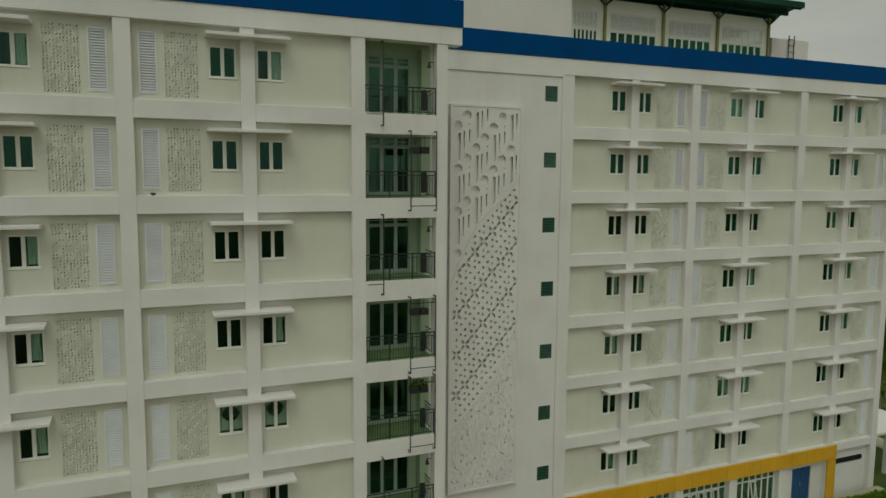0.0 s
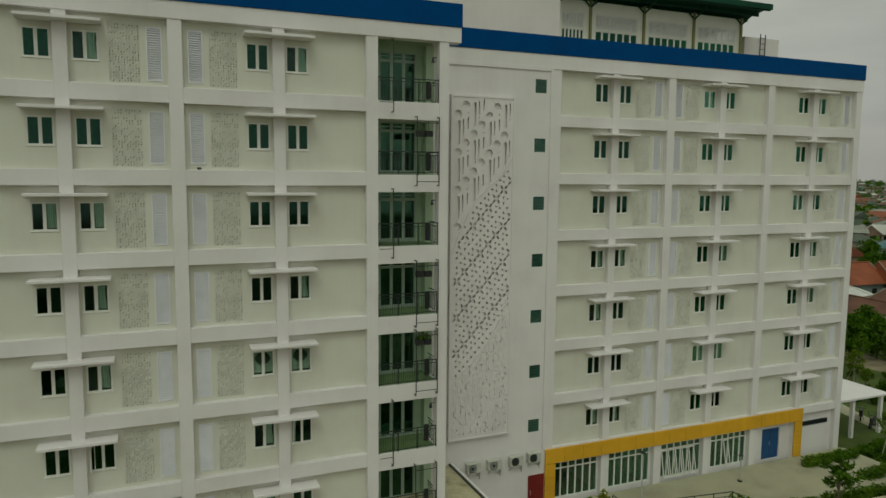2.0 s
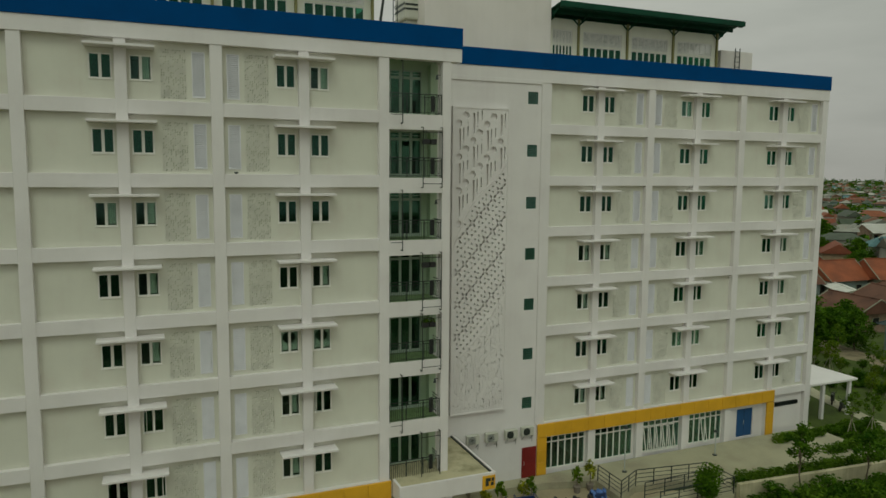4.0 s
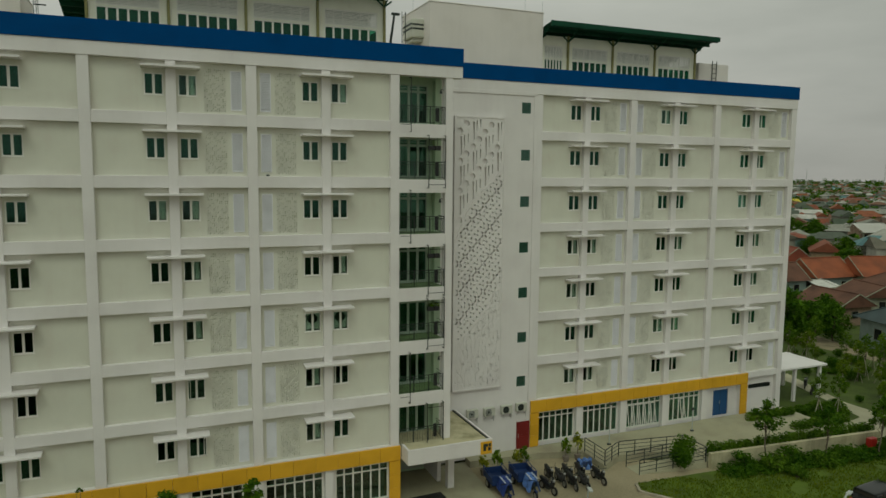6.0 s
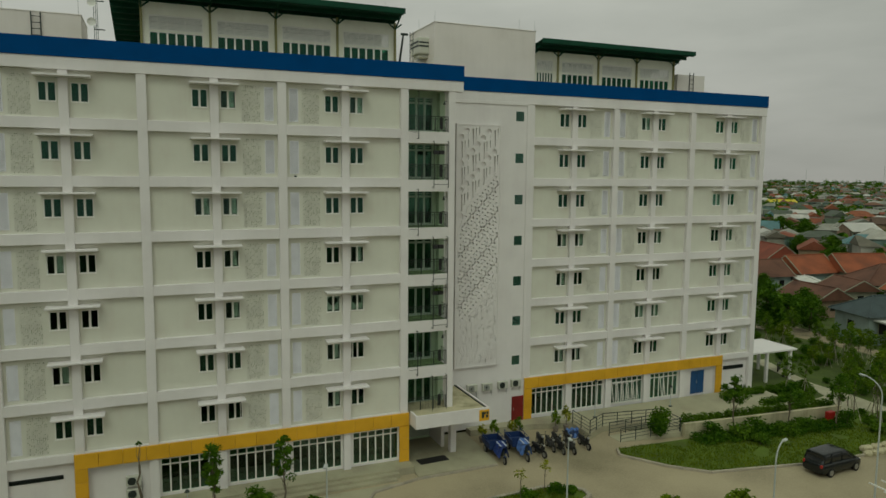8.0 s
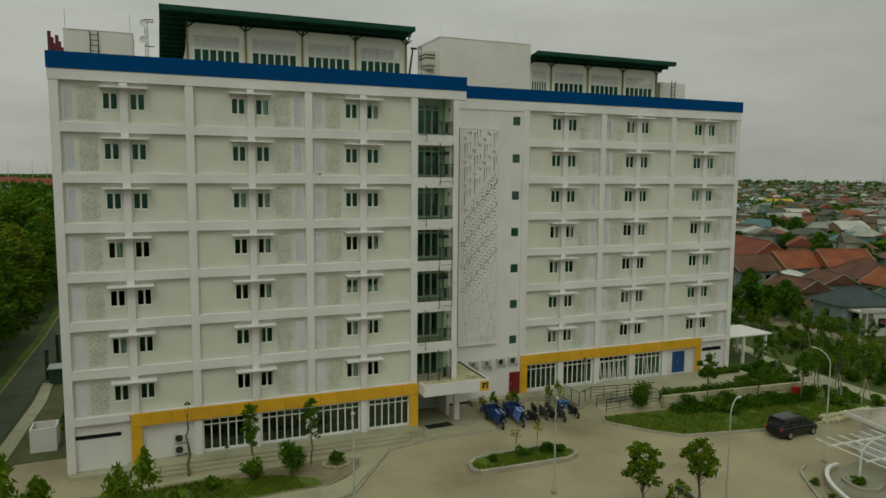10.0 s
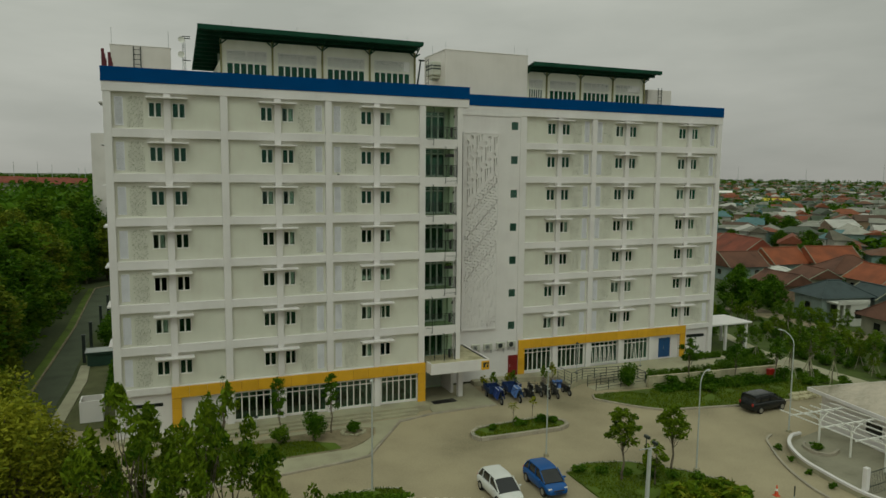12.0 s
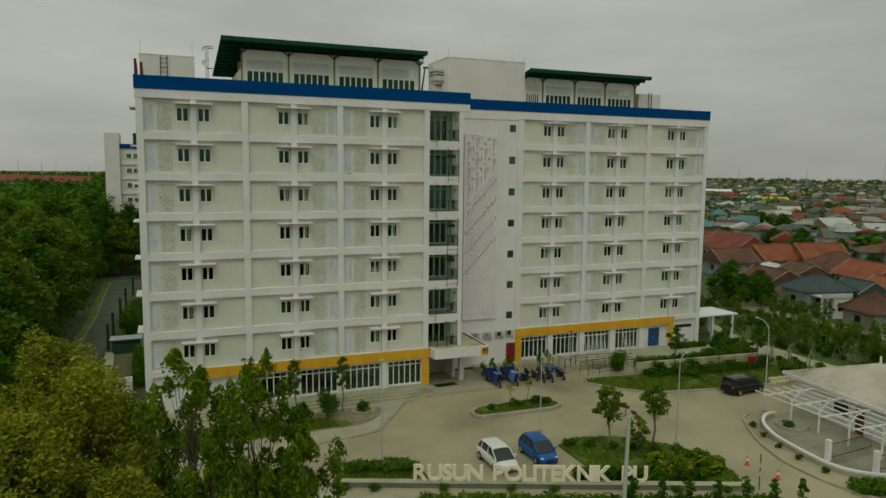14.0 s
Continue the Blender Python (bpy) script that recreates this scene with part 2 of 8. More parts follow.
M_LEAF_TIP = foliage("fresh_green_leaves", (0.032, 0.080, 0.004), (0.172, 0.242, 0.015))
M_LEAF_OLIVE = foliage("olive_green_leaves", (0.034, 0.074, 0.005), (0.215, 0.250, 0.022))
M_HEDGE = foliage("hedge_leaves", (0.033, 0.088, 0.005), (0.130, 0.220, 0.018))
M_BARK = surface("grey_bark", (0.14, 0.115, 0.08), rough=0.95, var=0.25, scale=4, bump=0.5)
M_TYRE = surface("tyre_rubber", (0.015, 0.015, 0.015), rough=0.8, var=0.1)
M_CARGLASS = surface("dark_car_glass", (0.012, 0.014, 0.015), rough=0.08, var=0.05, bump=0, spec=0.6)
M_RIM = surface("alloy_rim", (0.45, 0.45, 0.45), rough=0.3, var=0.05, metal=0.8)
M_GRAVEL = surface("pale_gravel_soil", (0.24, 0.20, 0.125), rough=0.95, var=0.25, scale=0.8, fine=18, bump=0.5, tint=(0.13, 0.12, 0.06))

# ---- builders ----


def thing(name, at=(0, 0, 0), label="", category="", group="", kind="", turn=0.0):
    ob = new(name)
    ob.matrix_world = pose(*at, 0, 0, turn)
    ob.empty_display_size = 0.2
    return tagged(ob, label, category, group, kind)


def to_mesh(name, bm, material, smooth=False):
    me = bpy.data.meshes.new(name)
    bm.to_mesh(me)
    bm.free()
    for mt in material if isinstance(material, (list, tuple)) else [material]:
        me.materials.append(mt)
    if smooth:
        me.shade_smooth()
    return me


def part(name, bm, material, parent=None, label="", at=(0, 0, 0), smooth=False, turn=0.0):
    """One mesh object, under a thing or part where one is given. bm: a bmesh, or a mesh that alike pieces share."""
    me = bm if isinstance(bm, bpy.types.Mesh) else to_mesh(name, bm, material, smooth)
    ob = new(name, me)
    ob.parent = parent
    ob.matrix_basis = pose(*at, 0, 0, turn)
    return tagged(ob, label)


def box(bm, x0, x1, y0, y1, z0, z1):
    v = [bm.verts.new(p) for p in ((x0, y0, z0), (x1, y0, z0), (x1, y1, z0), (x0, y1, z0), (x0, y0, z1), (x1, y0, z1), (x1, y1, z1), (x0, y1, z1))]
    for f in ((3, 2, 1, 0), (4, 5, 6, 7), (0, 1, 5, 4), (1, 2, 6, 5), (2, 3, 7, 6), (3, 0, 4, 7)):
        bm.faces.new([v[i] for i in f])
    return bm


def block(x0, x1, y0, y1, z0, z1, bevel=0.0, segments=1):
    bm = box(bmesh.new(), x0, x1, y0, y1, z0, z1)
    if bevel:
        bmesh.ops.bevel(bm, geom=bm.edges[:], offset=bevel, segments=segments, affect='EDGES', profile=0.5)
    return bm


def rod(bm, a, b, r, sides=8, r2=None):
    """A round bar from a to b, tapering to r2."""
    a, b = Vector(a), Vector(b)
    d = b - a
    m = Matrix.Translation((a + b) / 2) @ d.to_track_quat('Z', 'Y').to_matrix().to_4x4()
    bmesh.ops.create_cone(bm, cap_ends=True, segments=sides, radius1=r, radius2=r if r2 is None else r2, depth=d.length, matrix=m)
    return bm


def prism(bm, outline, z0, z1):
    """A flat slab with the given outline."""
    lo = [bm.verts.new((x, y, z0)) for x, y in outline]
    hi = [bm.verts.new((x, y, z1)) for x, y in outline]
    n = len(outline)
    bm.faces.new(lo[::-1])
    bm.faces.new(hi)
    for i in range(n):
        bm.faces.new((lo[i], lo[(i + 1) % n], hi[(i + 1) % n], hi[i]))
    bmesh.ops.recalc_face_normals(bm, faces=bm.faces[:])
    return bm


def pierced_wall(x0, x1, z0, z1, y0, y1, holes):
    """A wall along x, from y0 (front) to y1, with rectangular openings (x0, x1, z0, z1) through it."""
    xs = sorted({x0, x1, *(h[0] for h in holes), *(h[1] for h in holes)})
    zs = sorted({z0, z1, *(h[2] for h in holes), *(h[3] for h in holes)})
    solid = np.ones((len(xs) - 1, len(zs) - 1), bool)
    for a, b, c, d in holes:
        solid[xs.index(a):xs.index(b), zs.index(c):zs.index(d)] = False
    bm, made = bmesh.new(), {}

    def v(i, k, y):
        if (i, k, y) not in made:
            made[i, k, y] = bm.verts.new((xs[i], y, zs[k]))
        return made[i, k, y]

    def filled(i, k):
        return 0 <= i < len(xs) - 1 and 0 <= k < len(zs) - 1 and solid[i, k]

    for i in range(len(xs) - 1):
        for k in range(len(zs) - 1):
            if not solid[i, k]:
                continue
            bm.faces.new((v(i, k, y0), v(i + 1, k, y0), v(i + 1, k + 1, y0), v(i, k + 1, y0)))
            bm.faces.new((v(i, k + 1, y1), v(i + 1, k + 1, y1), v(i + 1, k, y1), v(i, k, y1)))
            if not filled(i - 1, k):
                bm.faces.new((v(i, k, y1), v(i, k, y0), v(i, k + 1, y0), v(i, k + 1, y1)))
            if not filled(i + 1, k):
                bm.faces.new((v(i + 1, k, y0), v(i + 1, k, y1), v(i + 1, k + 1, y1), v(i + 1, k + 1, y0)))
            if not filled(i, k - 1):
                bm.faces.new((v(i, k, y1), v(i + 1, k, y1), v(i + 1, k, y0), v(i, k, y0)))
            if not filled(i, k + 1):
                bm.faces.new((v(i, k + 1, y0), v(i + 1, k + 1, y0), v(i + 1, k + 1, y1), v(i, k + 1, y1)))
    return bm


def frame_ring(bm, x0, x1, z0, z1, y0, y1, w):
    """A rectangular frame in one piece."""
    rings = []
    for y in (y0, y1):
        for d in (0, w):
            rings.append([bm.verts.new(p) for p in ((x0 + d, y, z0 + d), (x1 - d, y, z0 + d), (x1 - d, y, z1 - d), (x0 + d, y, z1 - d))])
    fo, fi, bo, bi = rings
    for i in range(4):
        j = (i + 1) % 4
        bm.faces.new((fo[i], fo[j], fi[j], fi[i]))
        bm.faces.new((bi[i], bi[j], bo[j], bo[i]))
        bm.faces.new((fi[i], fi[j], bi[j], bi[i]))
        bm.faces.new((bo[i], bo[j], fo[j], fo[i]))
    return bm


# ---- the apartment building: two wings, stair wall, rooftop ----
STOREY, TOP = 3.2, 25.72
FLOORS = range(7)
building = thing("apartment_building", (0, 0, 0), "eight-storey white and cream dormitory block with a blue parapet", "building")

# shared pieces of the facade
WIN_W, WIN_H = 0.92, 1.09
win_bm = frame_ring(bmesh.new(), -WIN_W / 2, WIN_W / 2, -WIN_H, 0, -0.03, 0.06, 0.04)
WINDOW = to_mesh("window", win_bm, M_TRIM)
MULLION = to_mesh("mullion", block(-0.045, 0.045, -0.025, 0.05, -WIN_H + 0.04, -0.04), M_TRIM)
sash_bm = frame_ring(bmesh.new(), -0.187, 0.187, -WIN_H + 0.04, -0.04, -0.012, 0.02, 0.020)
SASH = to_mesh("sash", sash_bm, M_TRIM)
PANE = to_mesh("pane", block(-0.168, 0.168, -0.003, 0.003, -WIN_H + 0.058, -0.058), M_GLASS)
PANE_CLEAR = to_mesh("pane", block(-0.168, 0.168, -0.003, 0.003, -WIN_H + 0.058, -0.058), M_CLEARGLASS)
sill_bm = block(-WIN_W / 2 - 0.02, WIN_W / 2 + 0.02, -0.045, 0.0, -WIN_H - 0.03, -WIN_H, 0.006)
SILL = to_mesh("window_sill", sill_bm, M_TRIM)

aw = bmesh.new()
box(aw, -1.40, 1.40, -0.84, 0.0, -0.06, 0.05)
bmesh.ops.bevel(aw, geom=aw.edges[:], offset=0.012, segments=1, affect='EDGES')
AWNING = to_mesh("awning", aw, M_WHITE)

LOU_W, LOU_H = 0.57, 2.04
lou = frame_ring(bmesh.new(), -LOU_W / 2, LOU_W / 2, -LOU_H, 0, -0.04, 0.07, 0.045)
for i in range(22):
    z = -0.040 - i * (LOU_H - 0.15) / 21.4
    v = [lou.verts.new(p) for p in ((-LOU_W / 2 + 0.045, -0.03, z - 0.074), (LOU_W / 2 - 0.045, -0.03, z - 0.074), (LOU_W / 2 - 0.045, 0.04, z), (-LOU_W / 2 + 0.045, 0.04, z),
                                    (-LOU_W / 2 + 0.045, -0.03, z - 0.088), (LOU_W / 2 - 0.045, -0.03, z - 0.088), (LOU_W / 2 - 0.045, 0.04, z - 0.013), (-LOU_W / 2 + 0.045, 0.04, z - 0.013))]
    for f in ((0, 1, 2, 3), (7, 6, 5, 4), (4, 5, 1, 0), (6, 7, 3, 2)):
        lou.faces.new([v[j] for j in f])
LOUVRE = to_mesh("louvre_panel", lou, M_LOUVRE)


def pierced_cell(bm, cx, cz, a, b, hole, y0, y1):
    """A block a wide and b high with one slanted opening through it."""
    out = [(-a / 2, -b / 2), (a / 2, -b / 2), (a / 2, b / 2), (-a / 2, b / 2)]
    f = [bm.verts.new((cx + x, y0, cz + z)) for x, z in out]
    g = [bm.verts.new((cx + x, y0, cz + z)) for x, z in hole]
    h = [bm.verts.new((cx + x, y1, cz + z)) for x, z in hole]
    for i in range(4):
        j = (i + 1) % 4
        bm.faces.new((f[i], f[j], g[j], g[i]))
        bm.faces.new((g[i], g[j], h[j], h[i]))


PER_W, PER_H = 1.09, 2.18
per = bmesh.new()
NX, NZ = 11, 22
rng_panel = random.Random(8)
ca, cb = PER_W / NX, PER_H / NZ
for i in range(NX):
    for k in range(NZ):
        hole = [(-0.043, -0.036), (-0.008, -0.043), (0.043, 0.036), (0.008, 0.043)]
        if (i // 2 + k // 2) % 2 == rng_panel.choice((0, 0, 0, 1)):
            hole = [(-x, z) for x, z in hole][::-1]
        f = 0.45 if rng_panel.random() < 0.22 else rng_panel.uniform(0.80, 1.0)
        jx, jz = rng_panel.uniform(-0.004, 0.004), rng_panel.uniform(-0.005, 0.005)
        hole = [(x * f + jx, z * f + jz) for x, z in hole]
        pierced_cell(per, -PER_W / 2 + (i + 0.5) * ca, -PER_H + (k + 0.5) * cb, ca, cb, hole, -0.015, 0.022)
bmesh.ops.remove_doubles(per, verts=per.verts[:], dist=0.001)
PERFORATED = to_mesh("pierced_panel", per, M_PERF)
NET = to_mesh("insect_net", block(-PER_W / 2 + 0.005, PER_W / 2 - 0.005, 0.024, 0.034, -PER_H + 0.005, -0.005), M_NET)


def curtain_mesh(width, height, tied):
    bm = bmesh.new()
    rows, cols = 9, 14
    grid = []
    for r in range(rows + 1):
        t = r / rows
        squeeze = 1.0 - tied * math.sin(min(1, t * 1.4) * math.pi) * 0.80
        grid.append([bm.verts.new((width * (c / cols) * squeeze, 0.035 * math.sin(c * 1.9), -height * t)) for c in range(cols + 1)])
    for r in range(rows):
        for c in range(cols):
            bm.faces.new((grid[r][c], grid[r][c + 1], grid[r + 1][c + 1], grid[r + 1][c]))
    return to_mesh("curtain", bm, M_CURTAIN, smooth=True)


CURTAIN_TIED = curtain_mesh(0.40, 0.96, 1.0)
CURTAIN_HALF = curtain_mesh(0.34, 0.96, 0.15)


def add_window(x, y, z, rng, curtain="", open_sash=0):
    w = part("window", WINDOW, M_TRIM, building, "", (x, y, z))
    part("window_sill", SILL, M_TRIM, w, "", (0, -0.03, 0))
    part("mullion", MULLION, M_TRIM, w)
    for s in (-1, 1):
        if open_sash == s:
            sash = part("sash", SASH, M_TRIM, w, "casement standing open", (s * 0.36, -0.16, 0), turn=70)
        else:
            sash = part("sash", SASH, M_TRIM, w, "", (s * 0.230, 0.0, 0))
        part("pane", PANE_CLEAR if curtain else PANE, M_CLEARGLASS if curtain else M_GLASS, w, "", (s * 0.230, 0.004, 0)).visible_shadow = False
    if curtain == "tied":
        part("curtain", CURTAIN_TIED, M_CURTAIN, w, "white curtain tied back", (-0.40, 0.14, -0.03))
        c = part("curtain", CURTAIN_TIED, M_CURTAIN, w, "white curtain tied back", (0.40, 0.14, -0.03))
        c.matrix_basis = pose(0.40, 0.14, -0.03, 0, 0, 180)
    elif curtain == "half":
        part("curtain", CURTAIN_HALF, M_CURTAIN, w, "pale curtain drawn to one side", (0.04 + rng.uniform(-0.02, 0.05), 0.14, -0.03))
    return w


def bay_items(mid, y, side, wing_name, bay_no, rng):
    """Windows, awnings, pierced panels and louvres of one bay, floor by floor. side: +1 louvre at the low-x end, -1 mirrored."""
    for k in FLOORS:
        zt = TOP - STOREY * k
        for wx in (-0.81, 0.80):
            curtain, opened = "", 0
            if wing_name == "low" and bay_no == 2 and k == 4:
                curtain = "tied"
            elif rng.random() < 0.22:
                curtain = "half"
            if (wing_name, bay_no, k) in (("low", 1, 5), ("low", 1, 6), ("low", 2, 5)) and wx * side > 0:
                opened = 1 if k == 6 else -1
            add_window(mid + side * wx, y + 0.34, zt - 0.63, rng, curtain, opened)
        part("awning", AWNING, M_WHITE, building, "", (mid, y + 0.30, zt - 0.34))
        panel = part("pierced_panel", PERFORATED, M_PERF, building, "cream pierced ventilation panel", (mid - side * 2.15, y + 0.31, zt - 0.28))
        part("insect_net", NET, M_NET, panel)
        part("louvre_panel", LOUVRE, M_LOUVRE, building, "pale grey louvred panel", (mid - side * 3.21, y + 0.31, zt - 0.33))


def bay_holes(mid, side):
    holes = []
    for k in FLOORS:
        zt = TOP - STOREY * k
        for wx in (-0.81, 0.80):
            x = mid + side * wx
            holes.append((x - WIN_W / 2, x + WIN_W / 2, zt - 0.63 - WIN_H, zt - 0.63))
        x = mid - side * 2.15
        holes.append((x - PER_W / 2, x + PER_W / 2, zt - 0.28 - PER_H, zt - 0.28))
        x = mid - side * 3.21
        holes.append((x - LOU_W / 2, x + LOU_W / 2, zt - 0.33 - LOU_H, zt - 0.33))
    return holes


def wing(name, y, columns, end, sides, depth, rng):
    """A wing: columns are the low-x edges of the main columns; end: the wing's far edge."""
    cw = 0.53
    mids = [(a + b + cw) / 2 for a, b in zip(columns, columns[1:])]
    holes = [h for m, s in zip(mids, sides) for h in bay_holes(m, s)]
    part("wall", pierced_wall(columns[0] + 0.02, columns[-1] + cw - 0.02, 3.5, TOP + 0.1, y + 0.30, y + 0.50, holes), M_CREAM, building, "cream painted infill wall")
    for x in columns:
        part("column", block(x, x + cw, y - 0.02, y + 0.47, 0.3, TOP + 0.6, 0.01), M_WHITE, building)
    for m in mids:
        part("column", block(m - 0.245, m + 0.245, y - 0.012, y + 0.45, 0.3, TOP + 0.6, 0.01), M_WHITE, building, "slender white column")
    for k in FLOORS:
        z = TOP - STOREY * (k + 1)
        if k < 6:
            part("beam", block(columns[0], columns[-1] + cw, y, y + 0.44, z, z + 0.62, 0.012), M_WHITE, building)
    # rooms added behind: floors, back wall and cross walls, toned for shade
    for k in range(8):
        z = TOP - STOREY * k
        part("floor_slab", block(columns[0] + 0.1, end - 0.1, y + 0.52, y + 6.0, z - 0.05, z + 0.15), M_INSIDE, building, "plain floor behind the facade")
    part("partition", block(columns[0] + 0.1, end - 0.1, y + 6.0, y + 6.2, 0.3, TOP + 0.6), M_INSIDE, building, "plain inner wall in a shade-toned green")
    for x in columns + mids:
        part("partition", block(x + 0.1, x + 0.3, y + 0.52, y + 6.0, 0.3, TOP + 0.4), M_INSIDE, building, "plain inner wall in a shade-toned green")
    for n, (m, s) in enumerate(zip(mids, sides)):
        bay_items(m, y, s, name, n, rng)


rng_facade = random.Random(5)
COLS_L = [0.37, 8.27, 16.18, 24.12]
COLS_R = [36.10, 44.05, 51.99, 59.97]
YR = 4.425
wing("low", 0.0, COLS_L, 24.64, (1, -1, 1), 16, rng_facade)
wing("high", YR, COLS_R, 60.50, (-1, 1, -1), 16, rng_facade)

# roof edge: white beam and blue parapet of both wings
part("roof_beam", block(0.32, 28.56, -0.06, 0.50, TOP, 26.40, 0.012), M_WHITE, building)
part("roof_beam", block(28.57, 60.52, YR - 0.06, YR + 0.50, TOP - 0.1, 26.40, 0.012), M_WHITE, building)
part("parapet", block(0.28, 28.58, -0.12, 0.20, 26.40, 27.42, 0.012), M_BLUE, building, "deep blue parapet band")
part("parapet", block(28.585, 60.56, YR - 0.12, YR + 0.20, 26.40, 27.40, 0.012), M_BLUE, building, "deep blue parapet band")
part("parapet", block(0.28, 0.60, 0.21, 15.9, 26.40, 27.42), M_BLUE, building, "deep blue parapet band")
part("parapet", block(60.24, 60.56, YR + 0.21, 20.0, 26.40, 27.40), M_BLUE, building, "deep blue parapet band")
part("roof_slab", block(0.40, 28.5, 0.45, 15.9, 26.1, 26.39), M_CONCRETE2, building)
part("roof_slab", block(28.51, 60.46, YR + 0.45, 20.0, 26.1, 26.39), M_CONCRETE2, building)
# closing walls at the ends and the back
part("wall", block(0.36, 0.66, 0.48, 15.9, 0.0, 26.39), M_WHITE, building, "white end wall")
part("wall", block(60.20, 60.50, YR + 0.48, 20.0, 0.0, 26.39), M_WHITE, building, "white end wall")
part("wall", block(0.67, 28.5, 15.6, 15.9, 0.0, 26.05), M_WHITE, building, "white back wall")
part("wall", block(28.2, 60.19, 19.7, 20.0, 0.0, 26.05), M_WHITE, building, "white back wall")
part("wall", block(28.2, 28.5, 6.0, 19.6, 0.0, 26.05), M_WHITE, building, "white inner wall")
for k in FLOORS:
    part("awning", block(-0.24, 0.36, 5.0, 7.9, TOP - STOREY * k - 0.42, TOP - STOREY * k - 0.30, 0.012), M_WHITE, building)

# balcony bay at the high-x end of the low wing
BX0, BX1 = 24.66, 27.52
part("column", block(BX1, 27.98, -0.02, 0.45, 3.0, TOP + 0.02, 0.012), M_WHITE, building)
part("column", block(27.40, 27.80, 1.38, 1.84, 3.0, TOP + 0.02, 0.012), M_BALCONY, building)
part("wall", block(24.42, 24.65, 0.48, 1.84, 3.0, TOP + 0.3), M_BALCONY, building, "pale green balcony side wall")
part("wall", block(27.92, 28.16, 1.86, 4.42, 0.3, TOP + 0.3), M_WHITE, building, "white wing end wall")
DOOR_W, DOOR_H, DOOR_N = 2.40, 2.38, 4
door_holes = [(24.66, 24.66 + DOOR_W, TOP - STOREY * k - 2.67, TOP - STOREY * k - 2.67 + DOOR_H) for k in FLOORS]
part("wall", pierced_wall(24.42, 27.915, 3.2, TOP + 0.3, 1.85, 2.05, door_holes), M_BALCONY, building, "pale green balcony back wall")
back = bmesh.new()
box(back, 24.66, 27.9, 4.2, 4.35, 0.4, TOP + 0.3)
part("room_shell", back, M_INSIDE, building, "plain shade-toned wall of the corridor behind the balconies")

fr = frame_ring(bmesh.new(), 0, DOOR_W, 0, DOOR_H, -0.03, 0.05, 0.06)
DOORBAR = to_mesh("transom_bar", block(0.06, DOOR_W - 0.06, -0.028, 0.045, 1.92, 2.05), M_DOORFRAME)
KICKRAIL = to_mesh("kick_rail", block(0.06, DOOR_W - 0.06, -0.027, 0.044, 0.05, 0.16), M_DOORFRAME)
MIDBAR = to_mesh("transom_bar", block(0.06, DOOR_W - 0.06, -0.02, 0.03, 2.17, 2.20), M_DOORFRAME)
DOORMULLION = to_mesh("mullion", block(-0.075, 0.075, -0.026, 0.043, 0.06, DOOR_H - 0.06), M_DOORFRAME)
DOORFRAME = to_mesh("balcony_door", fr, M_DOORFRAME)
DOORPANE = to_mesh("pane", block(0.08, DOOR_W / DOOR_N - 0.08, 0.0, 0.008, 0.16, 1.92), M_DOORGLASS)
TRANSOM = to_mesh("pane", block(0.08, DOOR_W / DOOR_N - 0.08, 0.0, 0.008, 2.06, 2.31), M_DOORGLASS)

RL = BX1 - BX0
RAIL_TOP = to_mesh("railing", rod(bmesh.new(), (0, 0, 1.02), (RL, 0, 1.02), 0.026, 6), M_DARKSTEEL)
RAIL_LOW = to_mesh("rail", rod(bmesh.new(), (0, 0, 0), (RL, 0, 0), 0.017, 6), M_DARKSTEEL)
RAIL_BAR = to_mesh("bar", rod(bmesh.new(), (0, 0, 0.10), (0, 0, 0.88), 0.0105, 5), M_DARKSTEEL)
RAIL_POST = to_mesh("post", rod(bmesh.new(), (0, 0, 0), (0, 0, 1.02), 0.024, 6), M_DARKSTEEL)
SIDE_TOP = to_mesh("railing", rod(bmesh.new(), (0, 0, 1.02), (0, 0.75, 1.02), 0.024, 6), M_DARKSTEEL)
SIDE_LOW = to_mesh("rail", rod(bmesh.new(), (0, 0, 0), (0, 0.75, 0), 0.017, 6), M_DARKSTEEL)


def balcony_railing(zf):
    """Front and side railing of one balcony, bar by bar."""
    front = part("railing", RAIL_TOP, M_DARKSTEEL, building, "dark steel balcony railing", (BX0, 0.07, zf))
    for z in (0.10, 0.88):
        part("rail", RAIL_LOW, M_DARKSTEEL, front, "", (0, 0, z))
    for i in range(27):
        part("bar", RAIL_BAR, M_DARKSTEEL, front, "", (0.03 + i * (RL - 0.06) / 26, 0, 0))
    for x in (0.02, RL / 3, 2 * RL / 3, RL - 0.02):
        part("post", RAIL_POST, M_DARKSTEEL, front, "", (x, 0, 0))
    flank = part("railing", SIDE_TOP, M_DARKSTEEL, building, "dark steel balcony railing", (27.55, 0.45, zf))
    for z in (0.10, 0.88):
        part("rail", SIDE_LOW, M_DARKSTEEL, flank, "", (0, 0, z))
    for i in range(6):
        part("bar", RAIL_BAR, M_DARKSTEEL, flank, "", (0, 0.06 + i * 0.123, 0))


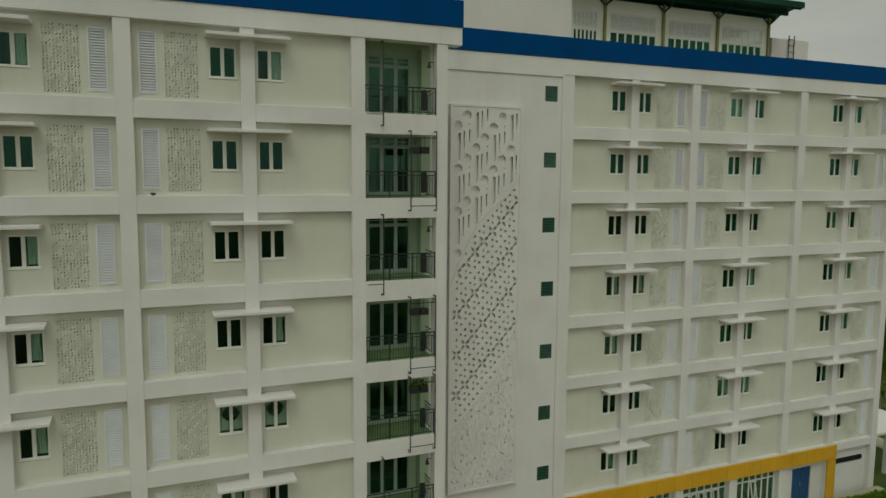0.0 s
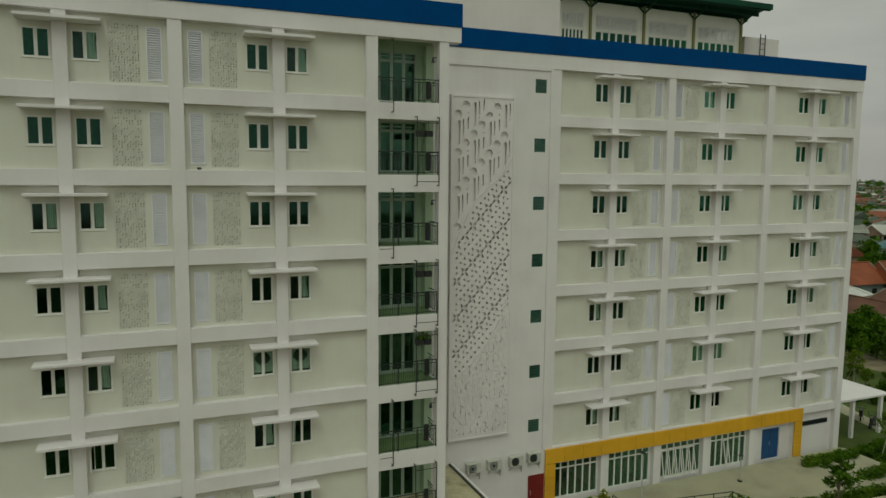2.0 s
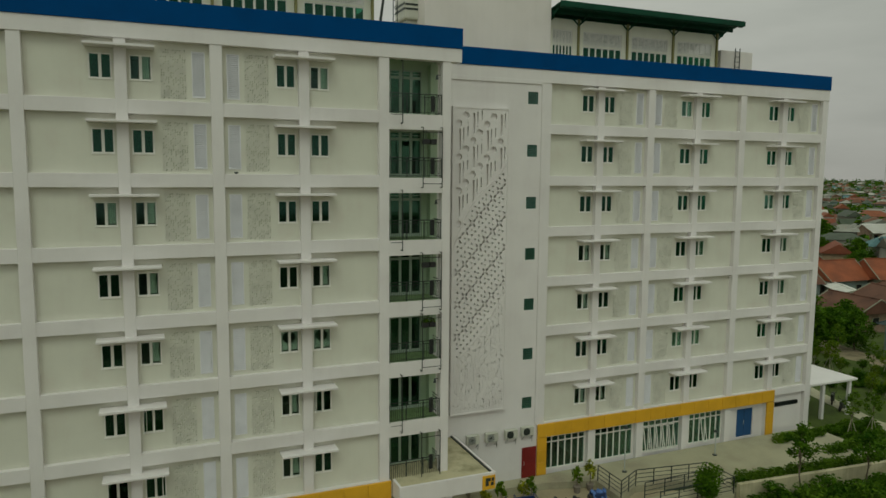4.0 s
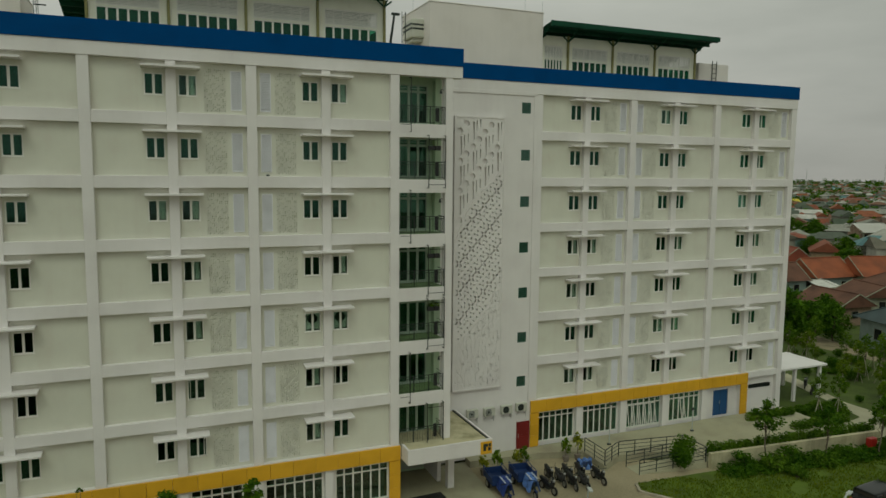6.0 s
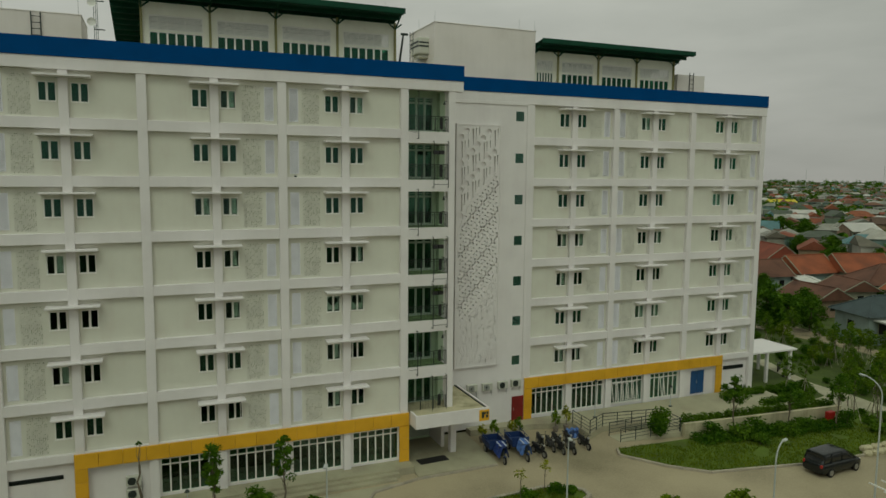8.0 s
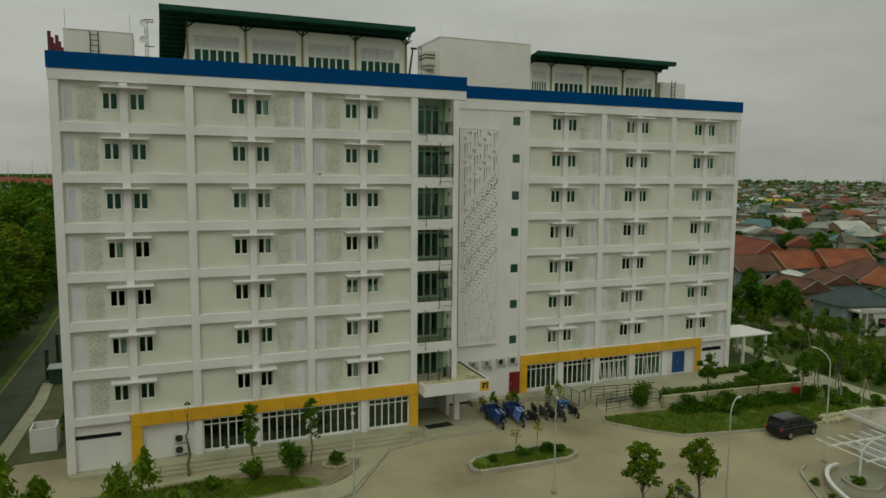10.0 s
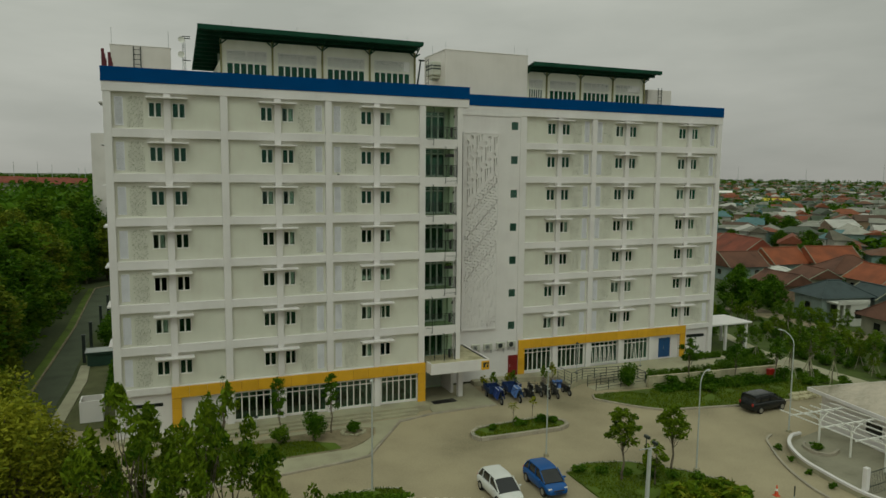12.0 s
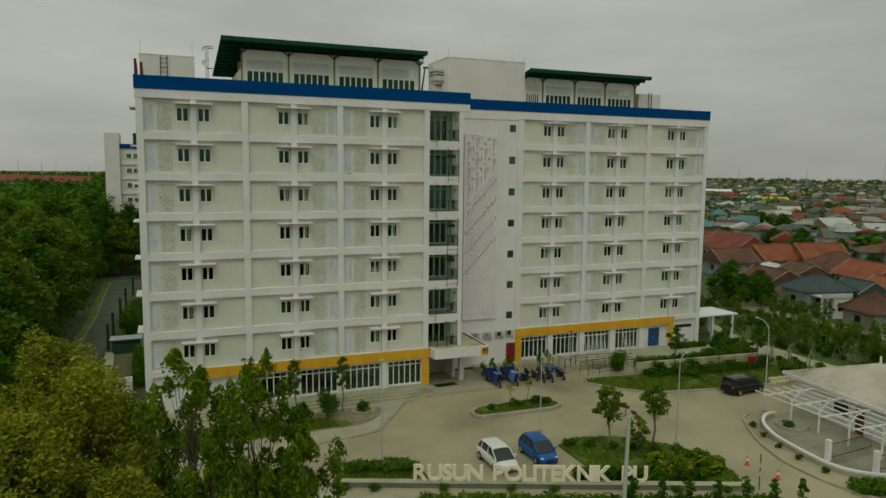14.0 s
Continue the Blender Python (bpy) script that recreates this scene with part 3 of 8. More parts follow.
cage = bmesh.new()
for x in (0, 1.05):
    rod(cage, (x, 0, -0.45), (x, 0, 2.62), 0.024, 6)
    for z in (-0.43, 2.60):
        rod(cage, (x, 0, z), (x, 0.30, z), 0.02, 6)
        rod(cage, (x - 0.10, 0, z), (x + 0.02, 0, z), 0.02, 6)
for z in (-0.25, 2.35):
    rod(cage, (0, 0, z), (1.05, 0, z), 0.018, 6)
CAGE = to_mesh("pipe_frame", cage, M_DARKSTEEL)
hook = bmesh.new()
rod(hook, (0, 0, -0.55), (0, 0, 2.55), 0.024, 6)
for z in (-0.53, 2.53):
    rod(hook, (0, 0, z), (0, 0.30, z), 0.02, 6)
    rod(hook, (-0.10, 0, z), (0.02, 0, z), 0.02, 6)
rod(hook, (-0.62, 0, -0.12), (0, 0, -0.12), 0.016, 6)
HOOK = to_mesh("pipe_frame", hook, M_DARKSTEEL)

for k in FLOORS:
    zf = TOP - STOREY * k - 2.71
    part("balcony_slab", block(24.64, 27.52, -0.015, 1.85, zf - 0.78, zf, 0.012), M_WHITE, building)
    part("balcony_slab", block(27.52, 27.98, 0.46, 1.85, zf - 0.70, zf - 0.004), M_WHITE, building)
    part("balcony_floor", block(24.67, 27.46, 0.16, 1.84, zf + 0.003, zf + 0.02), M_BALCONYTILE, building, "green balcony floor tiles")
    balcony_railing(zf)
    d = part("balcony_door", DOORFRAME, M_TRIM, building, "glazed balcony doors in pale frames", (24.66, 1.85, zf + 0.04))
    part("transom_bar", DOORBAR, M_TRIM, d)
    part("kick_rail", KICKRAIL, M_TRIM, d)
    part("transom_bar", MIDBAR, M_TRIM, d)
    for i in range(1, DOOR_N):
        part("mullion", DOORMULLION, M_TRIM, d, "", (DOOR_W * i / DOOR_N, 0, 0))
    for i in range(DOOR_N):
        part("pane", DOORPANE, M_DOORGLASS, d, "", (DOOR_W * i / DOOR_N, 0, 0)).visible_shadow = False
        part("pane", TRANSOM, M_DOORGLASS, d, "", (DOOR_W * i / DOOR_N, 0, 0)).visible_shadow = False
    if k in (1, 3, 4, 6):
        part("pipe_frame", CAGE, M_DARKSTEEL, building, "dark pipe frame before the balcony", (26.36, -0.30, zf - 0.05))
    else:
        part("pipe_frame", HOOK, M_DARKSTEEL, building, "dark pipe bracket before the balcony", (25.26, -0.30, zf + 0.05))

# stair wall between the wings, with small grid windows
small = [(34.98, 35.68, TOP - STOREY * k - 1.42, TOP - STOREY * k - 0.68) for k in FLOORS]
part("wall", pierced_wall(28.20, 36.09, 0.3, TOP - 0.08, YR, YR + 0.30, small), M_WHITE, building, "white stair wall")
part("beam", block(28.2, 35.92, YR - 0.07, YR, TOP - 0.22, TOP + 0.02, 0.01), M_WHITE, building)
part("column", block(35.92, 36.09, YR - 0.07, YR, 4.0, TOP - 0.1, 0.01), M_WHITE, building)
part("room_shell", block(28.3, 36.05, YR + 4.0, YR + 4.2, 0.3, TOP), M_INSIDE, building, "shade-toned stairwell wall")
gw = frame_ring(bmesh.new(), -0.35, 0.35, -0.74, 0, -0.02, 0.05, 0.03)
GRIDBAR_V = to_mesh("grid_bar", block(-0.012, 0.012, -0.015, 0.04, -0.71, -0.03), M_GRIDFRAME)
GRIDBAR_H = to_mesh("grid_bar", block(-0.32, 0.32, -0.012, 0.037, -0.012, 0.012), M_GRIDFRAME)
GRIDWIN = to_mesh("window", gw, M_GRIDFRAME)
GRIDPANE = to_mesh("pane", block(-0.32, 0.32, 0.012, 0.018, -0.71, -0.03), M_SHOPGLASS)
for k in FLOORS:
    w = part("window", GRIDWIN, M_GRIDFRAME, building, "small green grid window", (35.33, YR + 0.04, TOP - STOREY * k - 0.68))
    for i in range(1, 5):
        part("grid_bar", GRIDBAR_V, M_GRIDFRAME, w, "", (-0.35 + 0.14 * i, 0, 0))
        part("grid_bar", GRIDBAR_H, M_GRIDFRAME, w, "", (0, 0, -0.148 * i))
    part("pane", GRIDPANE, M_SHOPGLASS, w).visible_shadow = False

# ---- ornamental screen on the stair wall ----
SX0, SX1, SZ0, SZ1 = 30.00, 33.52, 5.42, 23.85
screen = thing("ornamental_screen", (SX0, YR - 0.20, SZ0), "tall white pierced screen with circles, bars and petals", "wall screen")
SW, SH = SX1 - SX0, SZ1 - SZ0
part("border", frame_ring(bmesh.new(), -0.10, SW + 0.10, -0.10, SH + 0.10, -0.05, 0.19, 0.10), M_WHITE, screen)


def upper_curve(u):
    """Height of the swinging line between bars and petals, u from 0 to 1 across."""
    return SH * float(np.interp(u, (0, 0.09, 0.23, 0.41, 0.59, 0.82, 1), (0.553, 0.60, 0.655, 0.712, 0.745, 0.780, 0.833)))


def lower_curve(u):
    return SH * float(np.interp(u, (0, 0.41, 0.68, 0.86, 1), (0.165, 0.24, 0.30, 0.365, 0.445)))


def ribbon(bm, fn, w, y0, y1, n=40):
    ring = []
    for i in range(n + 1):
        u = i / n
        z = min(SH, fn(u))
        ring.append([bm.verts.new(p) for p in ((u * SW, y0, z - w), (u * SW, y0, z + w), (u * SW, y1, z + w), (u * SW, y1, z - w))])
    for a, b in zip(ring, ring[1:]):
        for j in range(4):
            bm.faces.new((a[j], b[j], b[(j + 1) % 4], a[(j + 1) % 4]))
    bmesh.ops.recalc_face_normals(bm, faces=bm.faces[:])
    return bm


part("divider", ribbon(bmesh.new(), upper_curve, 0.035, -0.055, -0.018), M_WHITE, screen)
part("divider", ribbon(bmesh.new(), lower_curve, 0.030, -0.050, -0.018), M_WHITE, screen)


def cut_plate(name, outline, holes, y0, y1):
    """A flat plate between y0 and y1 with the given outline (x, z), cut through by the holes."""
    cu = bpy.data.curves.new(name, 'CURVE')
    cu.dimensions, cu.fill_mode = '2D', 'BOTH'
    cu.extrude = (y1 - y0) / 2
    for loop in [outline] + holes:
        sp = cu.splines.new('POLY')
        sp.points.add(len(loop) - 1)
        for q, (x, z) in zip(sp.points, loop):
            q.co = (x, z, 0, 1)
        sp.use_cyclic_u = True
    tmp = bpy.data.objects.new(name, cu)
    me = bpy.data.meshes.new_from_object(tmp)
    bpy.data.objects.remove(tmp)
    me.transform(Matrix.Translation((0, (y0 + y1) / 2, 0)) @ Matrix.Rotation(radians(90), 4, 'X'))
    me.materials.clear()
    me.materials.append(M_WHITE)
    return part(name, me, M_WHITE, screen)


def prism_xz(outline, y0, y1):
    """A plain plate with the given outline (x, z)."""
    bm = bmesh.new()
    near = [bm.verts.new((x, y0, z)) for x, z in outline]
    rear = [bm.verts.new((x, y1, z)) for x, z in outline]
    bm.faces.new(near)
    bm.faces.new(rear[::-1])
    for i in range(len(outline)):
        j = (i + 1) % len(outline)
        bm.faces.new((near[i], rear[i], rear[j], near[j]))
    bmesh.ops.recalc_face_normals(bm, faces=bm.faces[:])
    return bm


def disc(x, z, r, n=20):
    return [(x + r * math.cos(2 * math.pi * i / n), z + r * math.sin(2 * math.pi * i / n)) for i in range(n)]


def bar_hole(x0, x1, z0, z1):
    return [(x0, z0), (x1, z0), (x1, z1), (x0, z1)]


CELL, PERIOD, PITCH = 0.455, 1.97, 0.483
COLX = [0.30 + CELL * i for i in range(8)]
rings, petals, dashes = [], [], []
for i, x in enumerate(COLX):
    for n in range(-3, 14):
        z = SH - (0.88 - PITCH * i + PERIOD * n)
        if x < SW - 0.30:
            rings.append(disc(x, z, 0.215))
        if i % 2 == 0:
            # one broad slot with a rounded foot
            foot = [(x + 0.13 * math.cos(-a * math.pi / 12), z - 1.47 + 0.13 * math.sin(-a * math.pi / 12)) for a in range(7)]
            rings.append([(x - 0.02, z - 0.34), (x + 0.13, z - 0.34)] + foot + [(x - 0.02, z - 1.60)])
        else:
            rings.append(disc(x + 0.12, z - 0.41, 0.032, 8))
            rings.append(bar_hole(x + 0.085, x + 0.155, z - 1.24, z - 0.65))
            rings.append(bar_hole(x - 0.19, x - 0.12, z - 1.50, z - 0.74))
            rings.append(disc(x - 0.155, z - 1.60, 0.032, 8))
        zf = z - 0.93
        for qx, qz in ((1, 1), (-1, 1), (-1, -1), (1, -1)):
            petals.append([(x + qx * a_, zf + qz * b_) for a_, b_ in ((0.030, 0.030), (0.165, 0.055), (0.215, 0.145), (0.235, 0.250), (0.145, 0.220), (0.055, 0.170))])
        zc = zf - PERIOD / 2
        for dx, dz in ((0, 1), (1, 0), (0, -1), (-1, 0)):
            cx, cz = x + dx * 0.225, zc + dz * 0.255
            petals.append([(cx - dx * 0.10, cz - dz * 0.10), (cx + dx * 0.05 + dz * 0.075, cz + dz * 0.05 + dx * 0.075), (cx + dx * 0.05 - dz * 0.075, cz + dz * 0.05 - dx * 0.075)])
        for dx, dz in ((0, 1), (0, -1)):
            cx, cz = x, zf + dz * 0.43
            petals.append([(cx, cz + dz * 0.09), (cx - 0.06, cz - dz * 0.05), (cx + 0.06, cz - dz * 0.05)])
rng_screen = random.Random(12)
for i in range(33):
    for k in range(52):
        x, z = 0.10 + i * 0.103, 0.10 + k * 0.165
        z += (0.0, 0.088, 0.037, 0.120, 0.062)[i % 5]
        if rng_screen.random() < 0.10:
            dashes.append(bar_hole(x - 0.026, x + 0.026, z + 0.005, z + rng_screen.choice((0.07, 0.145, 0.155))))
        elif rng_screen.random() < 0.7:
            dashes.append(bar_hole(x - 0.007, x + 0.007, z + 0.01, z + 0.145))


def inside_zone(loop, low, high, gap):
    return all(0.03 < x < SW - 0.03 and low(x / SW) + gap < z < min(SH - 0.04, high(x / SW)) - gap for x, z in loop)


US = [i / 40 for i in range(41)]
lower_line = [(u * SW, lower_curve(u)) for u in US]
upper_line = [(u * SW, upper_curve(u)) for u in US]
ground_line, sky_line = (lambda u: 0.0), (lambda u: SH)
cut_plate("slotted_plate", [(SW, 0.0)] + lower_line[::-1] + [(0.0, 0.0)], [h for h in dashes if inside_zone(h, ground_line, lower_curve, 0.03)], -0.02, 0.09)
cut_plate("petal_plate", lower_line + upper_line[::-1], [h for h in petals if inside_zone(h, lower_curve, upper_curve, 0.05)], -0.02, 0.172)
part("backing", prism_xz(lower_line + upper_line[::-1], 0.175, 0.19), M_WHITE, screen)
cut_plate("ring_plate", upper_line + [(SW, SH), (0.0, SH)], [h for h in rings if inside_zone(h, upper_curve, sky_line, 0.03)], -0.02, 0.125)
part("backing", prism_xz(upper_line + [(SW, SH), (0.0, SH)], 0.128, 0.15), M_WHITE, screen)
pipe = thing("downpipe", (29.70, YR - 0.10, 4.2), "dark downpipe fixed to the stair wall", "pipe")
part("pipe_run", rod(bmesh.new(), (0, 0, 0), (0, 0, 20.2), 0.05, 8), M_DARKSTEEL, pipe)
for i in range(7):
    part("clip", block(-0.07, 0.07, -0.03, 0.10, 1.2 + i * 3.0, 1.28 + i * 3.0, 0.01), M_GALV, pipe)

# ---- ground storey ----
PL = 0.5


def yellow_frame(y, xa, xb, base):
    """Sheet panels of the yellow frame: two legs and a band, panel by panel."""
    leg = 0.70
    for xx in (xa, xb - leg):
        n = 3
        for i in range(n):
            h = (3.03 - base) / n
            part("facing_panel", block(xx, xx + leg, y - 0.14, y - 0.03, base + i * h + 0.006, base + (i + 1) * h - 0.006, 0.01), M_YELLOW, building, "yellow facing panel")
    n = round((xb - xa) / 1.32)
    for i in range(n):
        w = (xb - xa) / n
        part("facing_panel", block(xa + i * w + 0.006, xa + (i + 1) * w - 0.006, y - 0.16, y - 0.03, 3.05, 3.92, 0.01), M_YELLOW, building, "yellow facing panel")
    part("beam", block(xa, xb, y - 0.025, y + 0.44, 3.0, 3.95), M_WHITE, building)


yellow_frame(0.0, 4.26, 24.72, PL)
yellow_frame(YR, 36.11, 56.68, PL)


def shop_window(x0, x1, z0, z1, y):
    wdt, hgt = x1 - x0, z1 - z0
    bm = frame_ring(bmesh.new(), 0, wdt, 0, hgt, -0.04, 0.06, 0.08)
    zt = hgt - 0.42
    n = 6
    w = part("shop_window", bm, M_TRIM, building, "tall white-framed ground-floor glazing", (x0, y, z0))
    part("transom_bar", block(0.08, wdt - 0.08, -0.035, 0.055, zt - 0.04, zt + 0.04), M_TRIM, w)
    for i in range(1, n):
        x = wdt * i / n
        part("mullion", block(x - 0.045, x + 0.045, -0.03, 0.05, 0.08, hgt - 0.08), M_TRIM, w)
    for i in range(n):
        xa, xb = wdt * i / n + 0.05, wdt * (i + 1) / n - 0.05
        part("pane", block(xa, xb, 0.005, 0.013, 0.08, zt - 0.04), M_SHOPGLASS, w).visible_shadow = False
        part("pane", block(xa, xb, 0.005, 0.013, zt + 0.04, hgt - 0.08), M_SHOPGLASS, w).visible_shadow = False


def open_sash(x0, x1, z0, z1, y, which):
    """Top-hung sashes of the glazing standing open."""
    wdt, hgt = (x1 - x0) / 6, z1 - z0 - 0.54
    for i in which:
        ob = part("sash", frame_ring(bmesh.new(), 0.05, wdt - 0.05, -hgt, 0, -0.025, 0.025, 0.05), M_TRIM, building, "white top-hung sash standing open")
        ob.matrix_basis = pose(x0 + wdt * i, y - 0.05, z1 - 0.46, -11, 0, 0)


SHOP_L = [(8.85, 12.22), (12.84, 16.14), (16.81, 20.12), (20.83, 24.08)]
SHOP_R = [(36.94, 40.06), (40.82, 43.97), (44.82, 48.10), (48.91, 51.98)]
open_sash(*SHOP_R[2], PL + 0.12, 2.88, YR + 0.34, (0, 1, 2, 3, 4))
open_sash(*SHOP_R[3], PL + 0.12, 2.88, YR + 0.34, (2,))
part("wall", pierced_wall(0.66, 24.64, 0.0, 3.48, 0.30, 0.50, [(0.9, 3.65, 2.45, 2.70)] + [(a, b, PL + 0.12, 2.88) for a, b in SHOP_L]), M_WHITE, building, "white ground-floor wall")
part("wall", pierced_wall(36.12, 60.20, 0.0, 3.48, YR + 0.30, YR + 0.50,
     [(53.45, 55.05, PL + 0.0, 2.65), (57.2, 59.6, 2.38, 2.76)] + [(a, b, PL + 0.12, 2.88) for a, b in SHOP_R]), M_WHITE, building, "white ground-floor wall")
for a, b in SHOP_L:
    shop_window(a, b, PL + 0.12, 2.88, 0.36)
for a, b in SHOP_R:
    shop_window(a, b, PL + 0.12, 2.88, YR + 0.36)
for xa, xb, y in ((0.9, 3.65, 0.0), (57.2, 59.6, YR)):
    vent = part("vent", frame_ring(bmesh.new(), xa, xb, 2.45, 2.70, y + 0.26, y + 0.45, 0.03), M_DARKSTEEL, building, "dark ventilation slot")
    for i in range(3):
        part("slat", block(xa, xb, y + 0.30, y + 0.40, 2.50 + i * 0.065, 2.515 + i * 0.065), M_DARKSTEEL, vent)
for k in (0, 1):
    part("beam", block((0.38, 56.70)[k], (4.24, 60.50)[k], (0.0, YR)[k], (0.44, YR + 0.44)[k], 3.45, 3.94, 0.01), M_WHITE, building)
dr = part("door", block(53.47, 55.03, YR + 0.36, YR + 0.42, PL, 2.63, 0.01), M_BLUEDOOR, building, "blue double door")
part("handle", rod(bmesh.new(), (54.17, YR + 0.31, 1.45), (54.17, YR + 0.31, 1.75), 0.018), M_GALV, dr)
part("groove", block(54.244, 54.256, YR + 0.35, YR + 0.37, PL + 0.02, 2.60), M_DARKSTEEL, dr)
rd = part("door", block(35.04, 36.08, YR - 0.06, YR - 0.01, 0.42, 2.50, 0.01), M_REDDOOR, building, "dark red steel door")
part("handle", rod(bmesh.new(), (35.16, YR - 0.12, 1.35), (35.16, YR - 0.12, 1.65), 0.018), M_GALV, rd)
for i in range(2):
    part("door_panel", block(35.19, 35.94, YR - 0.075, YR - 0.06, 0.6 + i * 0.95, 1.4 + i * 0.95, 0.006), M_REDDOOR, rd)

# entrance canopy beside the balcony bay
canopy = part("canopy", block(24.80, 30.24, -1.28, 4.40, 3.20, 3.94), M_STAINED, building, "flat stained concrete entrance canopy")
for x0, x1, y0, y1 in ((24.78, 30.27, -1.32, -1.18), (30.13, 30.27, -1.17, 4.40), (24.78, 24.92, -1.17, -0.17)):
    part("upstand", block(x0, x1, y0, y1, 3.10, 4.03, 0.01), M_WHITE, canopy)
part("gutter", block(30.01, 30.12, -1.17, 4.40, 3.945, 4.01), M_DARKSTEEL, canopy, "dark gutter along the edge")
part("canopy_column", block(28.30, 28.74, 1.0, 1.45, 0.0, 3.20, 0.012), M_WHITE, building)
part("canopy_column", block(24.80, 25.1, 1.8, 2.1, 0.0, 3.20, 0.012), M_WHITE, building)
part("wall", block(24.66, 28.2, 4.45, 4.65, 0.0, 3.19), M_BALCONY, building, "pale green entrance wall")
emblem = part("emblem", block(29.46, 30.22, -1.37, -1.325, 3.12, 3.90, 0.01), M_YELLOW, building, "yellow square plate with dark shapes")
for bx0, bx1, bz0, bz1 in ((29.63, 29.81, 3.33, 3.77), (29.81, 29.93, 3.58, 3.77), (29.95, 30.11, 3.33, 3.53), (29.99, 30.13, 3.58, 3.77)):
    part("emblem_shape", block(bx0, bx1, -1.39, -1.372, bz0, bz1), M_DARKSTEEL, emblem)

# ---- rooftop rooms, tower and tank ----


def roof_room(x0, x1, y_eave, y_wall, z_front, slope, posts):
    """A sheet-roofed rooftop hall: mono-pitch roof falling to the back, cream front with louvres over small windows, slim posts."""
    hall = thing("rooftop_hall", ((x0 + x1) / 2, y_wall, 26.39), "cream rooftop hall under a dark green sheet-metal roof", "roof building", "rooftop halls")
    ox = (x0 + x1) / 2

    def rel(bm):
        bmesh.ops.translate(bm, verts=bm.verts[:], vec=(-ox, -y_wall, -26.39))
        return bm

    back_y = y_wall + 9.0
    drop = (back_y - y_eave) * slope
    roof = bmesh.new()
    v = [roof.verts.new(p) for p in ((x0, y_eave, z_front), (x1, y_eave, z_front), (x1, back_y, z_front - drop), (x0, back_y, z_front - drop),
                                      (x0, y_eave, z_front - 0.10), (x1, y_eave, z_front - 0.10), (x1, back_y, z_front - drop - 0.10), (x0, back_y, z_front - drop - 0.10))]
    for f in ((0, 1, 2, 3), (7, 6, 5, 4), (4, 5, 1, 0), (5, 6, 2, 1), (6, 7, 3, 2), (7, 4, 0, 3)):
        roof.faces.new([v[i] for i in f])
    part("roof_sheet", rel(roof), M_ROOF, hall)
    n = 11
    for i in range(n):
        y = y_eave + 0.06 + i * 0.95
        z = z_front - (y - y_eave) * slope
        part("purlin", rel(block(x0 + 0.05, x1 - 0.05, y, y + 0.14, z - 0.34, z - 0.10)), M_ROOF, hall)
    part("fascia", rel(block(x0 - 0.03, x1 + 0.03, y_eave - 0.06, y_eave, z_front - 0.30, z_front + 0.05)), M_ROOF, hall)
    zw = z_front - (y_wall - y_eave) * slope
    part("side_wall", rel(block(posts[0] - 0.05, posts[0] + 0.10, y_wall + 0.22, back_y - 0.2, 26.39, zw - 1.9)), M_HALL, hall)
    part("side_wall", rel(block(posts[-1] - 0.10, posts[-1] + 0.05, y_wall + 0.22, back_y - 0.2, 26.39, zw - 1.9)), M_HALL, hall)
    holes = []
    spans = list(zip(posts, posts[1:]))
    for a, b in spans:
        holes.append((a + 0.42, b - 0.42, 26.75, 28.62))
        holes.append((a + 0.42, b - 0.42, 28.69, 29.60))
    part("front_wall", rel(pierced_wall(posts[0], posts[-1], 26.39, zw - 0.36, y_wall, y_wall + 0.2, holes)), M_HALL, hall)
    part("back_wall", rel(block(posts[0], posts[-1], y_wall + 3.0, y_wall + 3.2, 26.39, zw - 1.0)), M_INSIDE, hall)
    for x in posts:
        p = part("post", rel(block(x - 0.07, x + 0.07, y_wall - 0.16, y_wall - 0.02, 26.39, zw - 0.3, 0.01)), M_POST, hall)
        br = bmesh.new()
        rod(br, (x, y_wall - 0.1, zw - 0.75), (x, y_eave + 0.35, z_front - 0.34), 0.05, 6)
        part("bracket", rel(br), M_ROOF, hall)
        hb = bmesh.new()
        for s in (-1, 1):
            rod(hb, (x, y_wall - 0.1, zw - 0.72), (x + s * 0.45, y_wall - 0.1, zw - 0.36), 0.05, 6)
        part("bracket", rel(hb), M_ROOF, hall)
    for a, b in spans:
        wdt = b - a - 0.84
        bm = frame_ring(bmesh.new(), 0, wdt, 0, 1.87, -0.03, 0.05, 0.05)
        w = part("window", rel(_shift(bm, a + 0.42, y_wall + 0.05, 26.75)), M_TRIM, hall, "row of narrow rooftop windows")
        for i in range(1, 6):
            bar = block(wdt * i / 6 - 0.055, wdt * i / 6 + 0.055, -0.028, 0.045, 0.05, 1.82)
            part("mullion", rel(_shift(bar, a + 0.42, y_wall + 0.05, 26.75)), M_TRIM, w)
        for i in range(6):
            pane = block(wdt * i / 6 + 0.05, wdt * (i + 1) / 6 - 0.05, 0.0, 0.006, 0.06, 1.81)
            part("pane", rel(_shift(pane, a + 0.42, y_wall + 0.06, 26.75)), M_GLASS, w).visible_shadow = False
        lv = frame_ring(bmesh.new(), 0, wdt, 0, 0.91, -0.03, 0.05, 0.04)
        for i in range(1, 6):
            box(lv, wdt * i / 6 - 0.02, wdt * i / 6 + 0.02, -0.028, 0.045, 0.04, 0.89)
        for i in range(11):
            box(lv, 0.04, wdt - 0.04, -0.02, 0.03, 0.05 + i * 0.076, 0.102 + i * 0.076)
        part("louvre_panel", rel(_shift(lv, a + 0.42, y_wall + 0.05, 28.69)), M_TRIM, hall, "white slatted vent over the windows")
    return hall


